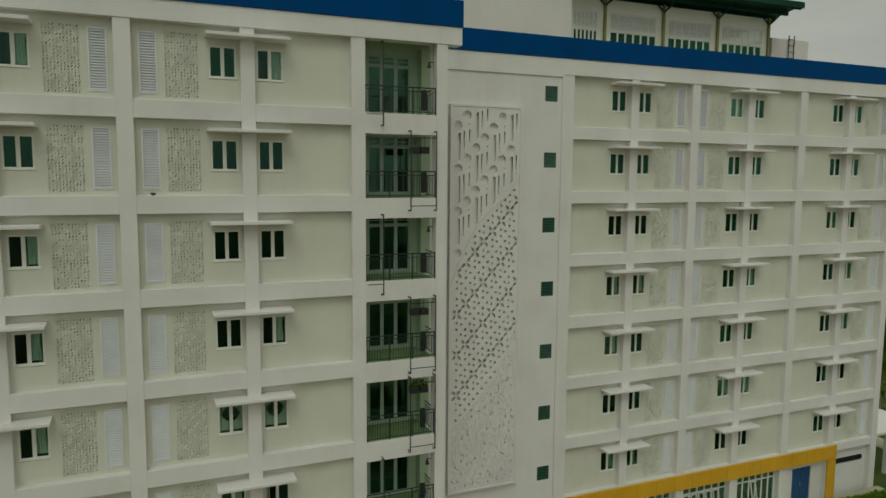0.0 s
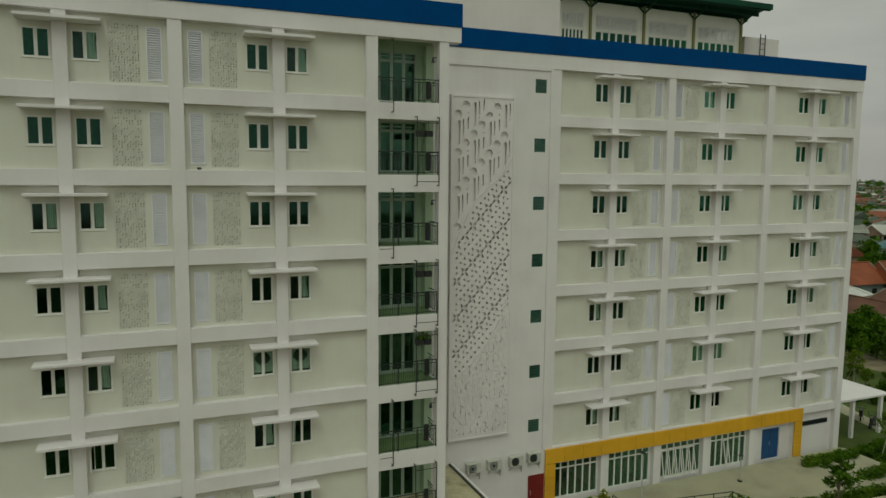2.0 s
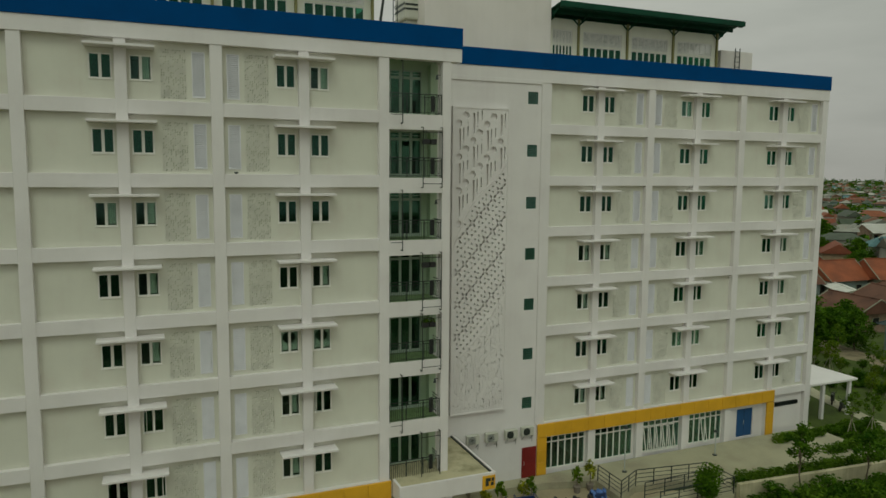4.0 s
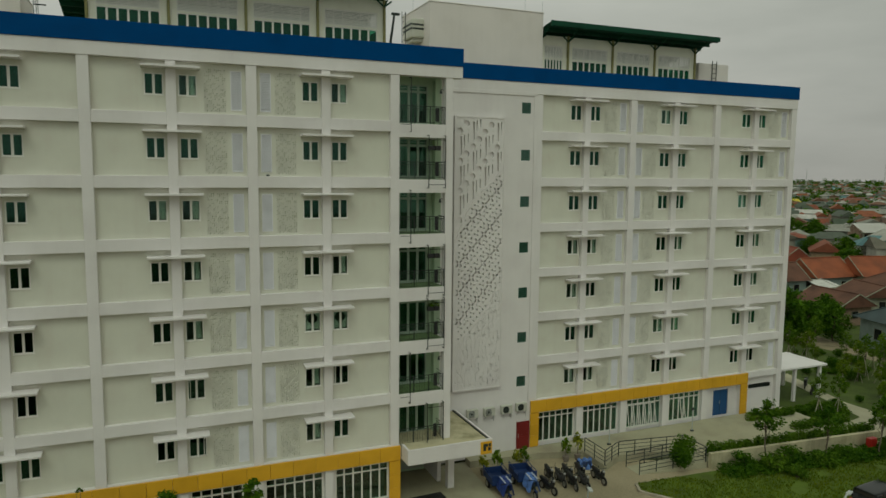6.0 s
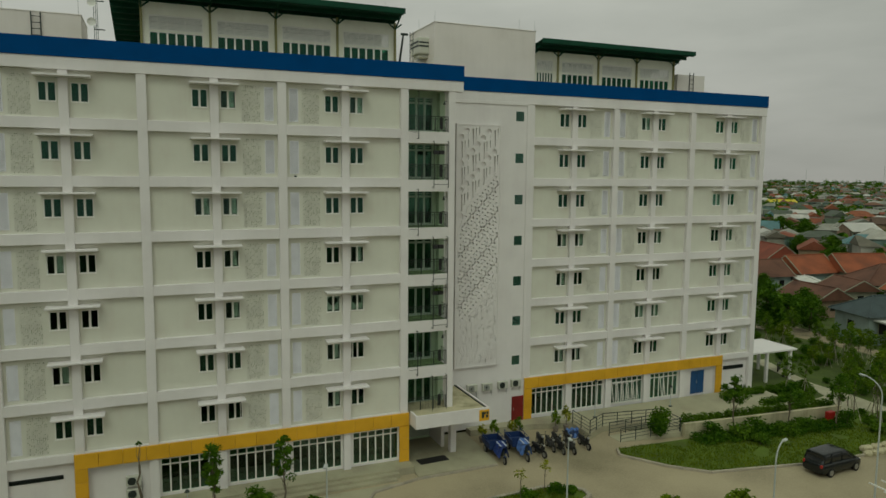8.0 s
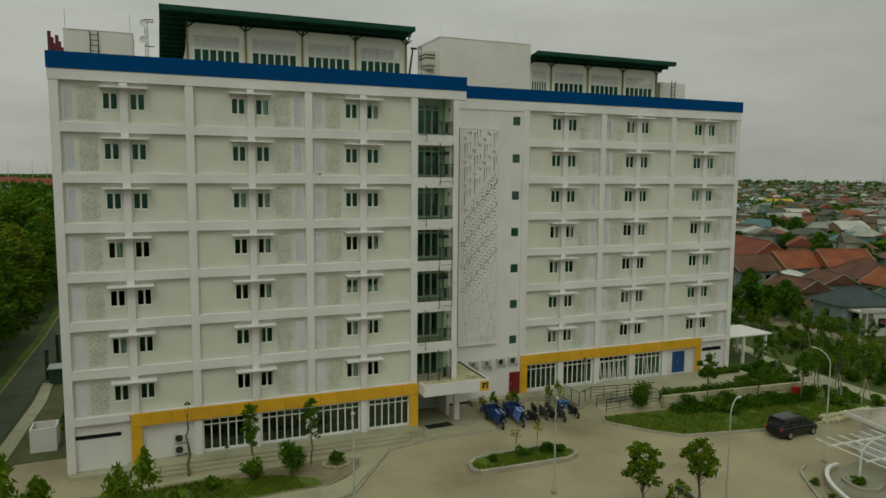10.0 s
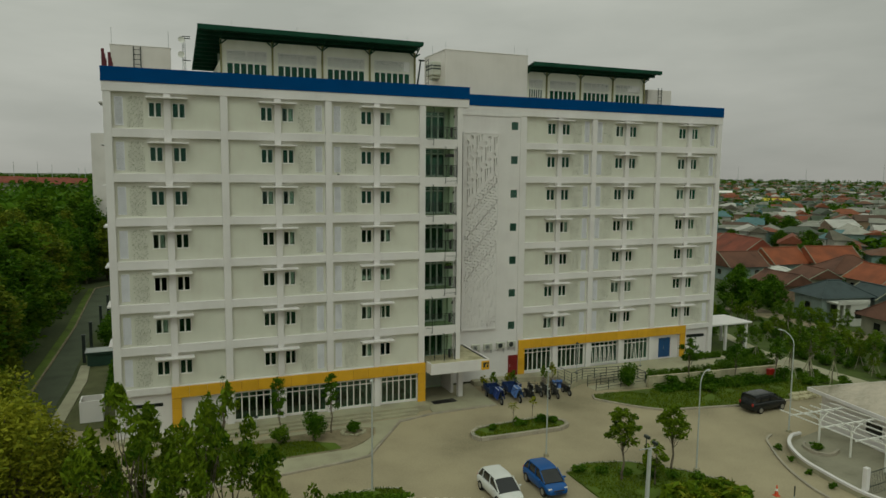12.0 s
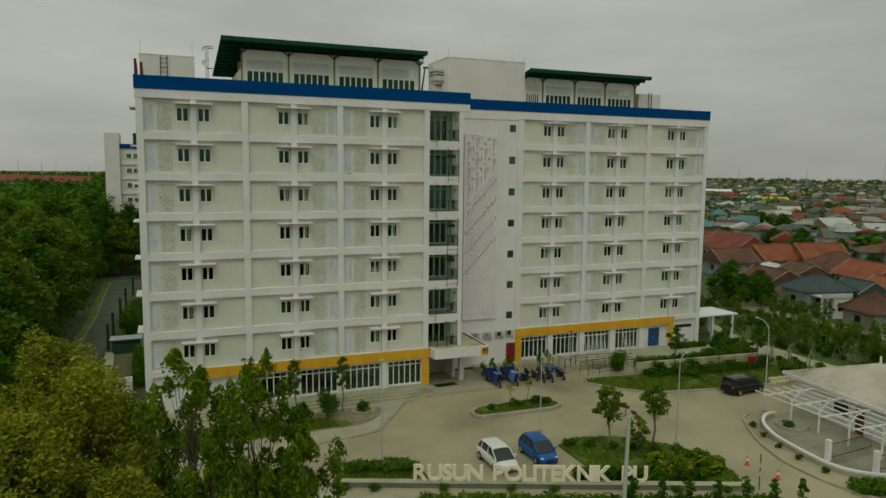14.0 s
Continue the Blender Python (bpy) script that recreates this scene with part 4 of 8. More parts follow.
def _shift(bm, x, y, z):
    bmesh.ops.translate(bm, verts=bm.verts[:], vec=(x, y, z))
    return bm


roof_room(6.90, 24.70, 0.95, 2.65, 30.98, 0.172, [8.64, 12.56, 16.56, 20.56, 24.56])
roof_room(37.9, 53.18, 5.70, 7.40, 30.95, 0.172, [37.95, 40.33, 44.30, 48.26, 52.25])

tower = thing("stair_tower", (33.4, 7.15, 26.39), "plain grey-white rooftop stair tower with lightning rods", "tower")
part("body", block(-4.38, 4.36, -0.55, 5.0, 0.0, 5.22, 0.02), M_TOWER, tower)
part("coping", block(-4.42, 4.40, -0.59, 5.04, 5.22, 5.30, 0.02), M_TOWER, tower)
for x, y in ((-4.3, -0.45), (-1.2, 4.8), (2.9, -0.45), (4.3, -0.45), (-4.3, 3.0)):
    part("lightning_rod", rod(bmesh.new(), (x, y, 5.25), (x, y, 6.1), 0.013, 5), M_GALV, tower)

# ---- ground, paving and beds ----
GS = 2600


def structure(name, bm, material, label, category):
    return tagged(part(name, bm, material), label, category, kind="structure")


structure("ground", block(-GS, GS, -300, 2 * GS, -0.5, 0.0), M_GROUND, "dry open ground with weeds reaching the horizon", "ground")
structure("road", prism(bmesh.new(), [(-3.2, -46), (97, -46), (96.9, -23.2), (63.0, -11.05), (50.0, -3.4), (36.3, 4.35), (-3.3, 3.8)], 0.0, 0.02), M_CONCRETE, "worn pale concrete forecourt and drive", "road")
LANE_L = [(-9.60, -24.86), (-8.30, -1.80), (-7.50, 11.0), (-7.00, 27.5), (-6.55, 45.0), (-6.70, 64.0), (-6.60, 77.0), (-4.40, 79.6), (3.0, 80.4), (14.0, 80.0)]
LANE_R = [(-6.62, -24.11), (-5.46, -1.13), (-4.60, 17.88), (-4.30, 38.0), (-3.20, 58.75), (-2.60, 68.0), (-1.40, 74.0), (3.0, 76.0), (14.0, 76.2)]
structure("road", prism(bmesh.new(), LANE_R + LANE_L[::-1], 0.0, 0.025), M_ASPHALT, "narrow dark asphalt lane beside the building", "road")
structure("pavement", prism(bmesh.new(), [(-6.44, -24.07), (-5.29, -1.10), (-4.13, 17.89), (-4.15, 24.0), (-3.30, 24.0), (-3.08, 18.00), (-4.16, -0.93), (-5.27, -23.82)][::-1], 0.0, 0.12), M_CONCRETE2, "pale concrete footpath beside the lane", "pavement")
structure("kerb", prism(bmesh.new(), [(x - 0.02, y) for x, y in LANE_L] + [(x - 0.20, y) for x, y in LANE_L[::-1]], 0.0, 0.14), M_GRAVEL, "pale kerb along the lane", "kerb")
structure("lawn", prism(bmesh.new(), [(x - 0.22, y) for x, y in LANE_L[:7]] + [(x - 1.1, y) for x, y in LANE_L[6::-1]], 0.0, 0.08), M_LAWN, "strip of grass between the lane and the wood", "lawn")
structure("pavement", prism(bmesh.new(), [(61.95, -3.50), (63.50, -3.10), (66.00, -2.50), (65.80, -6.70), (65.60, -11.90), (68.60, -12.90), (68.40, -6.80), (68.30, -4.60), (68.60, -0.20), (68.40, 4.20), (69.60, 8.40), (71.20, 13.0), (69.40, 13.0), (67.20, 4.80), (66.10, 1.10), (65.00, 0.80), (61.00, 0.40)], 0.0, 0.03), M_CONCRETE2, "pale concrete garden path", "pavement")
structure("pavement", prism(bmesh.new(), [(84.6, -8.0), (88.0, -9.0), (87.2, 14.0), (89.5, 27.0), (83.0, 27.0), (84.4, 14.0)], 0.0, 0.03), M_GRAVEL, "pale gravel path before the houses", "pavement")
structure("lawn", prism(bmesh.new(), [(62.90, -10.50), (61.86, -4.20), (63.50, -3.20), (65.90, -2.60), (65.70, -6.70), (65.50, -11.80)], 0.0, 0.05), M_LAWN, "rough lawn strip beside the garden path", "lawn")
structure("garden_soil", prism(bmesh.new(), [(60.95, 1.85), (67.69, -1.16), (68.5, -12.7), (80.09, -17.0), (96.45, -17.78), (115.52, -20.04), (119.38, 3.92), (98.11, 28.29), (60.74, 33.15), (59.74, 22.06)], 0.0, 0.02), M_GARDEN, "dark weedy garden ground", "ground")


structure("side_yard", prism(bmesh.new(), [(-3.9, 3.9), (0.25, 3.9), (0.25, 24.0), (-3.28, 24.0), (-3.05, 18.0)], 0.0, 0.03), M_SIDEYARD, "bare weedy yard beside the building", "ground")


def kerb_line(points, w, h, z0=0.0, name="kerb", label="weathered concrete kerb", material=None, piece=1.0):
    """Kerb stones laid end to end along a line of points."""
    line = tagged(thing(name, (points[0][0], points[0][1], z0)), label, "kerb", kind="structure")
    ox, oy = points[0]
    for (xa, ya), (xb, yb) in zip(points, points[1:]):
        ln = math.hypot(xb - xa, yb - ya)
        n = max(1, round(ln / piece))
        ang = math.degrees(math.atan2(yb - ya, xb - xa))
        me = to_mesh("kerb_stone", block(0.006, ln / n - 0.006, -w / 2, w / 2, 0, h, 0.015), material or M_KERB)
        for i in range(n):
            t = i / n
            ob = new("kerb_stone", me)
            ob.parent = line
            ob.matrix_basis = pose(xa + (xb - xa) * t - ox, ya + (yb - ya) * t - oy, 0, 0, 0, ang)
    return line


# steps and plinth of the low wing
structure("plinth", block(4.0, 24.75, -1.15, 0.29, 0.0, 0.50, 0.012), M_CONCRETE2, "concrete plinth along the ground-floor glazing", "plinth")
for i in range(2):
    structure("step", block(4.0, 23.6 - i * 0.3, -1.55 - 0.40 * i, -1.15 - 0.40 * i, 0.0, 0.34 - 0.17 * i, 0.012), M_CONCRETE2, "concrete step below the plinth", "step")
structure("plinth", block(0.5, 3.98, -0.6, 0.29, 0.0, 0.30, 0.012), M_CONCRETE2, "low concrete apron at the wing's corner", "plinth")
structure("porch_floor", prism(bmesh.new(), [(24.76, -1.95), (30.62, -1.95), (30.86, 3.0), (31.03, 4.40), (24.76, 4.40)], 0.0, 0.15), M_CONCRETE2, "smooth concrete porch floor", "floor")
structure("plinth", prism(bmesh.new(), [(31.07, 3.6), (36.33, 3.20), (39.36, 2.33), (39.35, -0.28), (41.23, 0.77), (46.30, 0.06), (46.33, -2.22), (60.84, -3.42), (60.90, 4.40), (31.05, 4.40)], 0.0, 0.48), M_CONCRETE2, "raised concrete terrace before the glazing", "terrace")
# access ramp
rp = bmesh.new()
v = [rp.verts.new(p) for p in ((41.25, -1.58, 0.0), (46.3, -2.35, 0.0), (46.3, -0.75, 0.0), (41.25, -0.12, 0.0), (41.25, -1.58, 0.03), (46.3, -2.35, 0.48), (46.3, -0.75, 0.48), (41.25, -0.12, 0.03))]
for f in ((3, 2, 1, 0), (4, 5, 6, 7), (0, 1, 5, 4), (1, 2, 6, 5), (2, 3, 7, 6), (3, 0, 4, 7)):
    rp.faces.new([v[i] for i in f])
structure("ramp", rp, M_CONCRETE2, "sloping concrete access ramp", "ramp")


def railing(a, b, label="dark steel ramp railing"):
    """A rail of posts and four bars from a to b (x, y, z of the foot)."""
    a, b = Vector(a), Vector(b)
    r = thing("ramp_railing", a, label, "railing", "ramp railings")
    d = b - a
    n = max(1, round(d.length / 1.3))
    for i in range(n + 1):
        p = d * i / n
        part("post", rod(bmesh.new(), p, p + Vector((0, 0, 1.05)), 0.032, 6), M_DARKSTEEL, r)
    for z in (0.25, 0.52, 0.79, 1.05):
        part("rail", rod(bmesh.new(), (0, 0, z), d + Vector((0, 0, z)), 0.032 if z > 1 else 0.02, 6), M_DARKSTEEL, r)


railing((39.41, 2.23, 0.48), (39.38, -0.25, 0.48))
railing((39.38, -0.25, 0.48), (41.23, 0.74, 0.48))
railing((41.23, 0.74, 0.48), (46.25, 0.06, 0.48))
railing((46.25, 0.06, 0.48), (46.28, -2.31, 0.48))
railing((41.26, -1.57, 0.03), (46.24, -2.32, 0.46))
railing((41.24, -0.15, 0.03), (45.34, -0.73, 0.40))

# lawns and beds
BED_L = [(1.62, -3.76), (17.45, -3.17), (18.97, -3.81), (18.57, -5.14), (17.17, -6.50), (16.06, -7.20), (2.70, -7.64)]
BED_R = [(40.09, -2.74), (46.32, -3.04), (61.72, -4.25), (62.85, -10.53), (51.59, -9.91), (45.31, -8.74), (43.65, -8.47), (41.59, -6.57), (39.61, -3.74)]
ISLAND = [(25.75, -7.66), (25.55, -8.43), (25.85, -9.07), (29.11, -9.18), (32.74, -9.21), (33.71, -8.67), (33.81, -7.99), (33.31, -7.17), (31.55, -6.55), (28.80, -6.73), (26.53, -6.95)]
SIGN_BED_L = [(11.46, -16.50), (12.80, -15.17), (14.44, -14.33), (16.27, -14.18), (17.59, -14.75), (17.89, -18.29), (11.77, -16.68)]
SIGN_BED_R = [(28.83, -16.42), (30.60, -15.52), (33.83, -16.38), (36.47, -19.02), (37.84, -21.31), (37.61, -24.55), (36.81, -26.43), (28.70, -22.57)]
structure("lawn", prism(bmesh.new(), [(-9.5, -41), (8.5, -41), (9.2, -34), (7.0, -29.5), (2.5, -23.2), (-9.5, -23.2)], 0.0, 0.10), M_LAWN, "rough grass under the trees before the forecourt", "lawn")
structure("planting_bed", prism(bmesh.new(), BED_L, 0.0, 0.12), M_GRAVEL, "bare gravelly soil of the front bed", "bed")
LAWN_L = [(1.70, -4.27), (8.41, -3.74), (13.17, -4.60), (15.43, -5.84), (15.64, -6.97), (2.79, -7.54)]
for outline, z in ((LAWN_L, 0.15), (BED_R, 0.12), (ISLAND, 0.22), (SIGN_BED_L, 0.15), (SIGN_BED_R, 0.15)):
    structure("lawn", prism(bmesh.new(), outline, 0.0, z), M_LAWN, "clipped lawn bed with bare patches", "lawn")
structure("pavement", prism(bmesh.new(), [(1.62, -7.72), (16.16, -7.20), (17.37, -6.45), (18.77, -5.00), (19.17, -3.66), (17.45, -2.94), (1.62, -3.52), (1.61, -2.66), (24.3, -2.3), (21.2, -3.15), (17.1, -8.7), (15.8, -9.1), (10.0, -9.85), (1.62, -10.70)], 0.0, 0.10), M_CONCRETE2, "pale concrete footpath round the lawn bed", "pavement")
kerb_line([(1.60, -10.90), (10.0, -10.05), (15.80, -9.25), (17.20, -8.90), (21.40, -3.05), (24.60, -2.20), (30.60, -2.05)], 0.16, 0.16)
kerb_line(BED_R[8:] + BED_R[:1], 0.18, 0.18)
kerb_line(BED_R[3:9], 0.18, 0.18)
kerb_line(ISLAND + ISLAND[:1], 0.28, 0.32, label="rough stone edging round the planted island", piece=0.7)
kerb_line(SIGN_BED_R[:5], 0.18, 0.2)
kerb_line(SIGN_BED_L[:5], 0.18, 0.2)
bank = tagged(thing("stone_bank", (56.6, -10.35, 0)), "low bank of pale rough stones at the lawn's edge", "wall", kind="structure")
rnd_b = random.Random(31)
for i in range(22):
    st = bmesh.new()
    bmesh.ops.create_icosphere(st, subdivisions=1, radius=0.36, matrix=Matrix.Translation((0.15 + (i // 2) * 0.54 + rnd_b.uniform(-.1, .1), 0.12 + (i % 2) * 0.42, 0.16 + (i % 2) * 0.20)) @ Matrix.Diagonal((1.15, 0.9, 0.8, 1)))
    for v in st.verts:
        v.co += Vector((rnd_b.uniform(-.05, .05), rnd_b.uniform(-.05, .05), rnd_b.uniform(-.05, .05)))
    part("stone", st, M_STAINED, bank)
structure("retaining_wall", prism(bmesh.new(), [(46.44, -2.67), (61.84, -3.91), (61.83, -3.60), (46.43, -2.37)], 0.0, 1.15), M_STAINED, "stained cream rendered retaining wall above the lawn", "wall")

# ---- plants ----


def leaf_mesh(name, clumps, leaf, material, seed, flat=0.5, drop=0.0):
    """Leaves scattered through clumps (centre, radii, count): each leaf is a small folded blade of its own."""
    r = np.random.RandomState(seed)
    verts, faces = [], []
    for (cx, cy, cz), (rx, ry, rz), n in clumps:
        d = r.normal(size=(n, 3))
        d /= np.linalg.norm(d, axis=1)[:, None]
        d *= (r.rand(n, 1) ** 0.42)
        # drooping clumps narrow towards the tip of the shoot
        d[:, :2] *= (1.0 + drop * (-0.62 * d[:, 2:] - 0.10))
        p = np.array([cx, cy, cz]) + d * np.array([rx, ry, rz])
        ax = r.normal(size=(n, 3))
        ax[:, 2] *= flat
        ax /= np.linalg.norm(ax, axis=1)[:, None]
        other = r.normal(size=(n, 3))
        bx = np.cross(ax, other)
        bx /= np.linalg.norm(bx, axis=1)[:, None]
        nx = np.cross(ax, bx)
        s = leaf * (0.6 + 0.8 * r.rand(n, 1))
        a = p - ax * s
        b = p + bx * s * 0.45 + nx * s * 0.15
        c = p + ax * s
        e = p - bx * s * 0.45 + nx * s * 0.15
        base = len(verts)
        verts.extend(np.stack([a, b, c, e], 1).reshape(-1, 3).tolist())
        faces.extend([(base + 4 * i, base + 4 * i + 1, base + 4 * i + 2, base + 4 * i + 3) for i in range(n)])
    me = bpy.data.meshes.new(name)
    me.from_pydata(verts, [], faces)
    me.materials.append(material)
    return me


def limb(bm, a, b, r1, r2, bends, rnd):
    """A slightly crooked branch."""
    a, b = Vector(a), Vector(b)
    last, lr = a, r1
    for i in range(1, bends + 1):
        t = i / bends
        p = a.lerp(b, t)
        if i < bends:
            p += Vector((rnd.uniform(-1, 1), rnd.uniform(-1, 1), rnd.uniform(-0.5, 0.5))) * (b - a).length * 0.06
        nr = r1 + (r2 - r1) * t
        rod(bm, last, p, lr, 6 if r1 > 0.085 else 3, nr)
        last, lr = p, nr


def tree(at, height, spread, trunk_r, material, leaf, clump_n, per_clump, seed, label, crown_from=0.35, name="tree", category="tree", group="", clump_size=0.34, flat=0.5, lean=(0, 0), tall=0.78, drop=0.0):
    """A tapered trunk with limbs reaching the leaf clumps of an uneven crown."""
    rnd = random.Random(seed)
    t = thing(name, at, label, category, group)
    wood = bmesh.new()
    top = Vector((lean[0], lean[1], height * 0.80))
    limb(wood, (0, 0, -0.1), top * 0.5, trunk_r, trunk_r * 0.7, 3, rnd)
    limb(wood, top * 0.5, top, trunk_r * 0.7, trunk_r * 0.25, 4, rnd)
    clumps = []
    for i in range(clump_n):
        f = (i + 0.5) / clump_n
        z = height * (crown_from + (0.96 - crown_from) * f)
        shape = math.sin(math.pi * min(1.0, 0.18 + 0.80 * f)) ** 0.7
        ang = i * 2.399 + rnd.uniform(-0.5, 0.5)
        rad = spread * shape * rnd.uniform(0.25, 1.0)
        c = (math.cos(ang) * rad + lean[0] * f, math.sin(ang) * rad + lean[1] * f, z + rnd.uniform(-0.04, 0.04) * height)
        s = spread * clump_size * rnd.uniform(0.7, 1.3)
        clumps.append((c, (s, s, s * tall * rnd.uniform(0.8, 1.2)), int(per_clump * rnd.uniform(0.7, 1.3))))
        start = top * min(0.95, max(0.25, (z / height) * 0.75))
        limb(wood, start, c, trunk_r * 0.28, trunk_r * 0.06, 3, rnd)
    part("trunk", wood, M_BARK, t)
    part("crown", leaf_mesh("crown", clumps, leaf, material, seed, flat, drop), material, t)
    return t


def shrub(at, r, h, material, n, leaf, seed, label, name="shrub", category="shrub", group=""):
    rnd = random.Random(seed)
    t = thing(name, at, label, category, group)
    stems = bmesh.new()
    clumps = []
    for i in range(9):
        a, rr = i * 2.4, r * rnd.uniform(0.1, 0.62)
        c = (math.cos(a) * rr, math.sin(a) * rr, h * rnd.uniform(0.3, 0.78))
        clumps.append((c, (r * 0.5, r * 0.5, h * 0.28), n // 9))
        limb(stems, (rnd.uniform(-.05, .05), rnd.uniform(-.05, .05), -0.05), c, 0.03, 0.012, 2, rnd)
    part("stem", stems, M_BARK, t)
    part("leaves", leaf_mesh("leaves", clumps, leaf, material, seed), material, t)
    return t


def hedge(a, b, w, h, z, material, per_m, leaf, seed, label):
    """A clipped row of leafy bushes from a to b."""
    rnd = random.Random(seed)
    (xa, ya), (xb, yb) = a, b
    ln = math.hypot(xb - xa, yb - ya)
    t = thing("hedge", (xa, ya, z), label, "hedge")
    clumps, stems = [], bmesh.new()
    n = max(2, round(ln / (w * 0.7)))
    for i in range(n):
        f = (i + 0.5) / n
        c = ((xb - xa) * f + rnd.uniform(-.1, .1), (yb - ya) * f + rnd.uniform(-.1, .1), h * rnd.uniform(0.42, 0.60))
        s = rnd.uniform(0.85, 1.2)
        clumps.append((c, (w * 0.62 * s, w * 0.62 * s, h * 0.52 * s), int(per_m * ln / n)))
        rod(stems, (c[0], c[1], -0.05), (c[0], c[1], h * 0.5), 0.03, 5)
    part("stem", stems, M_BARK, t)
    part("leaves", leaf_mesh("leaves", clumps, leaf, material, seed), material, t)
    return t


def grass_on(outline, z, n, seed, name="grass"):
    """Blades over a bed, inside its outline."""
    r = random.Random(seed)
    xs, ys = [p[0] for p in outline], [p[1] for p in outline]

    def inside(x, y):
        hit = False
        for (xa, ya), (xb, yb) in zip(outline, outline[1:] + outline[:1]):
            if (ya > y) != (yb > y) and x < (xb - xa) * (y - ya) / (yb - ya) + xa:
                hit = not hit
        return hit

    verts, faces = [], []
    made = 0
    while made < n:
        x, y = r.uniform(min(xs), max(xs)), r.uniform(min(ys), max(ys))
        if not inside(x, y) or noise.noise(Vector((x * 0.5, y * 0.5, seed))) < -0.30:
            made += 0.25
            continue
        a, h, w = r.uniform(0, 6.28), r.uniform(0.06, 0.20), r.uniform(0.02, 0.05)
        dx, dy = math.cos(a) * w, math.sin(a) * w
        b = len(verts)
        verts += [(x - dx, y - dy, z - 0.01), (x + dx, y + dy, z - 0.01), (x + r.uniform(-.08, .08), y + r.uniform(-.08, .08), z + h)]
        faces.append((b, b + 1, b + 2))
        made += 1
    me = bpy.data.meshes.new(name)
    me.from_pydata(verts, [], faces)
    me.materials.append(M_GRASS)
    return tagged(new(name, me), "short uneven green grass on the bed", "grass", kind="stuff")


grass_on(LAWN_L, 0.15, 8000, 1)
grass_on(BED_R, 0.12, 16000, 2)
grass_on(ISLAND, 0.22, 3500, 3)
grass_on(SIGN_BED_L, 0.15, 4000, 4)
grass_on(SIGN_BED_R, 0.15, 9000, 6)

# trees before the building
NEAR = [
    ((2.75, -30.30, 0), 12.9, 3.2, 0.13, M_LEAF_TIP, 0.12, 52, 170, 11),
    ((5.35, -30.50, 0), 12.4, 3.5, 0.12, M_LEAF_TIP, 0.12, 56, 170, 12),
    ((6.95, -31.70, 0), 9.6, 2.6, 0.11, M_LEAF_TIP, 0.12, 44, 170, 13),
    ((3.75, -33.70, 0), 10.2, 2.9, 0.12, M_LEAF_TIP, 0.12, 44, 170, 14),
    ((6.15, -33.90, 0), 9.0, 2.3, 0.12, M_LEAF_TIP, 0.12, 34, 170, 15),
    ((1.55, -25.90, 0), 9.4, 2.0, 0.11, M_LEAF_TIP, 0.12, 34, 180, 16),
    ((-0.25, -24.10, 0), 8.8, 2.0, 0.11, M_LEAF_TIP, 0.12, 34, 180, 17),
    ((-1.40, -22.60, 0), 9.2, 2.0, 0.11, M_LEAF_OLIVE, 0.12, 36, 190, 19),
    ((0.80, -22.40, 0), 8.3, 1.7, 0.11, M_LEAF_TIP, 0.12, 30, 180, 20),
    ((1.75, -32.50, 0), 9.6, 2.2, 0.11, M_LEAF_TIP, 0.12, 36, 180, 18),
]
for at, h, sp, tr_, mt, lf, cn, pc, sd in NEAR:
    tree(at, h, sp, tr_, mt, lf, cn, pc, sd, "tall young tree with loose rounded clumps of green leaves", 0.30, group="trees before the forecourt", clump_size=0.135, flat=1.8, tall=1.45, drop=1.0)
YELLOW = [((-3.2, -23.6, 0), 12.3, 3.4, 21), ((-1.0, -28.4, 0), 12.2, 3.3, 22), ((-5.6, -27.6, 0), 11.8, 3.3, 23), ((-3.2, -32.0, 0), 11.4, 3.2, 24), ((-7.4, -31.0, 0), 11.6, 3.0, 25), ((0.4, -33.6, 0), 9.6, 2.6, 26), ((-3.4, -36.4, 0), 10.6, 2.8, 27), ((-8.4, -24.6, 0), 10.4, 3.0, 28)]
for at, h, sp, sd in YELLOW:
    tree(at, h, sp, 0.2, M_LEAF_YELLOW, 0.100, 110, 290, sd, "full broad-leaved tree with yellow-green foliage", 0.28, group="yellow-green trees", clump_size=0.205, tall=1.2)
for at, h, sd in (((31.57, -18.76, 0.1), 4.9, 31), ((35.49, -18.92, 0.1), 4.7, 32)):
    tree(at, h, 1.2, 0.09, M_LEAF_TIP, 0.13, 22, 70, sd, "small round-headed tree in the sign bed", 0.56, group="sign bed trees", clump_size=0.36)
tree((33.14, -20.15, 0.1), 3.0, 0.9, 0.06, M_LEAF_TIP, 0.12, 12, 60, 33, "small leafy sapling in the sign bed", 0.35, group="sign bed trees", clump_size=0.42)
for at, h, sd in (((11.63, -3.92, 0.1), 5.0, 34), ((15.61, -3.65, 0.1), 4.9, 35)):
    tree(at, h, 0.55, 0.07, M_LEAF_DARK, 0.12, 14, 50, sd, "slim columnar tree on the front lawn", 0.45, group="columnar trees", clump_size=0.6)
tree((7.75, -2.35, 0.1), 5.2, 0.25, 0.11, M_LEAF_DARK, 0.10, 4, 8, 36, "nearly bare topped tree stem on the front lawn", 0.9, group="columnar trees")
shrub((13.99, -5.04, 0.12), 1.25, 2.7, M_LEAF_DARK, 1500, 0.11, 41, "dense rounded dark green bush")
shrub((11.53, -4.49, 0.12), 0.9, 1.5, M_LEAF_MID, 500, 0.14, 42, "loose green bush with long leaves")
shrub((17.24, -4.17, 0.12), 0.62, 0.95, M_LEAF_DARK, 500, 0.12, 43, "low dark green shrub in a ring of pale stones")
rnd_s = random.Random(4)
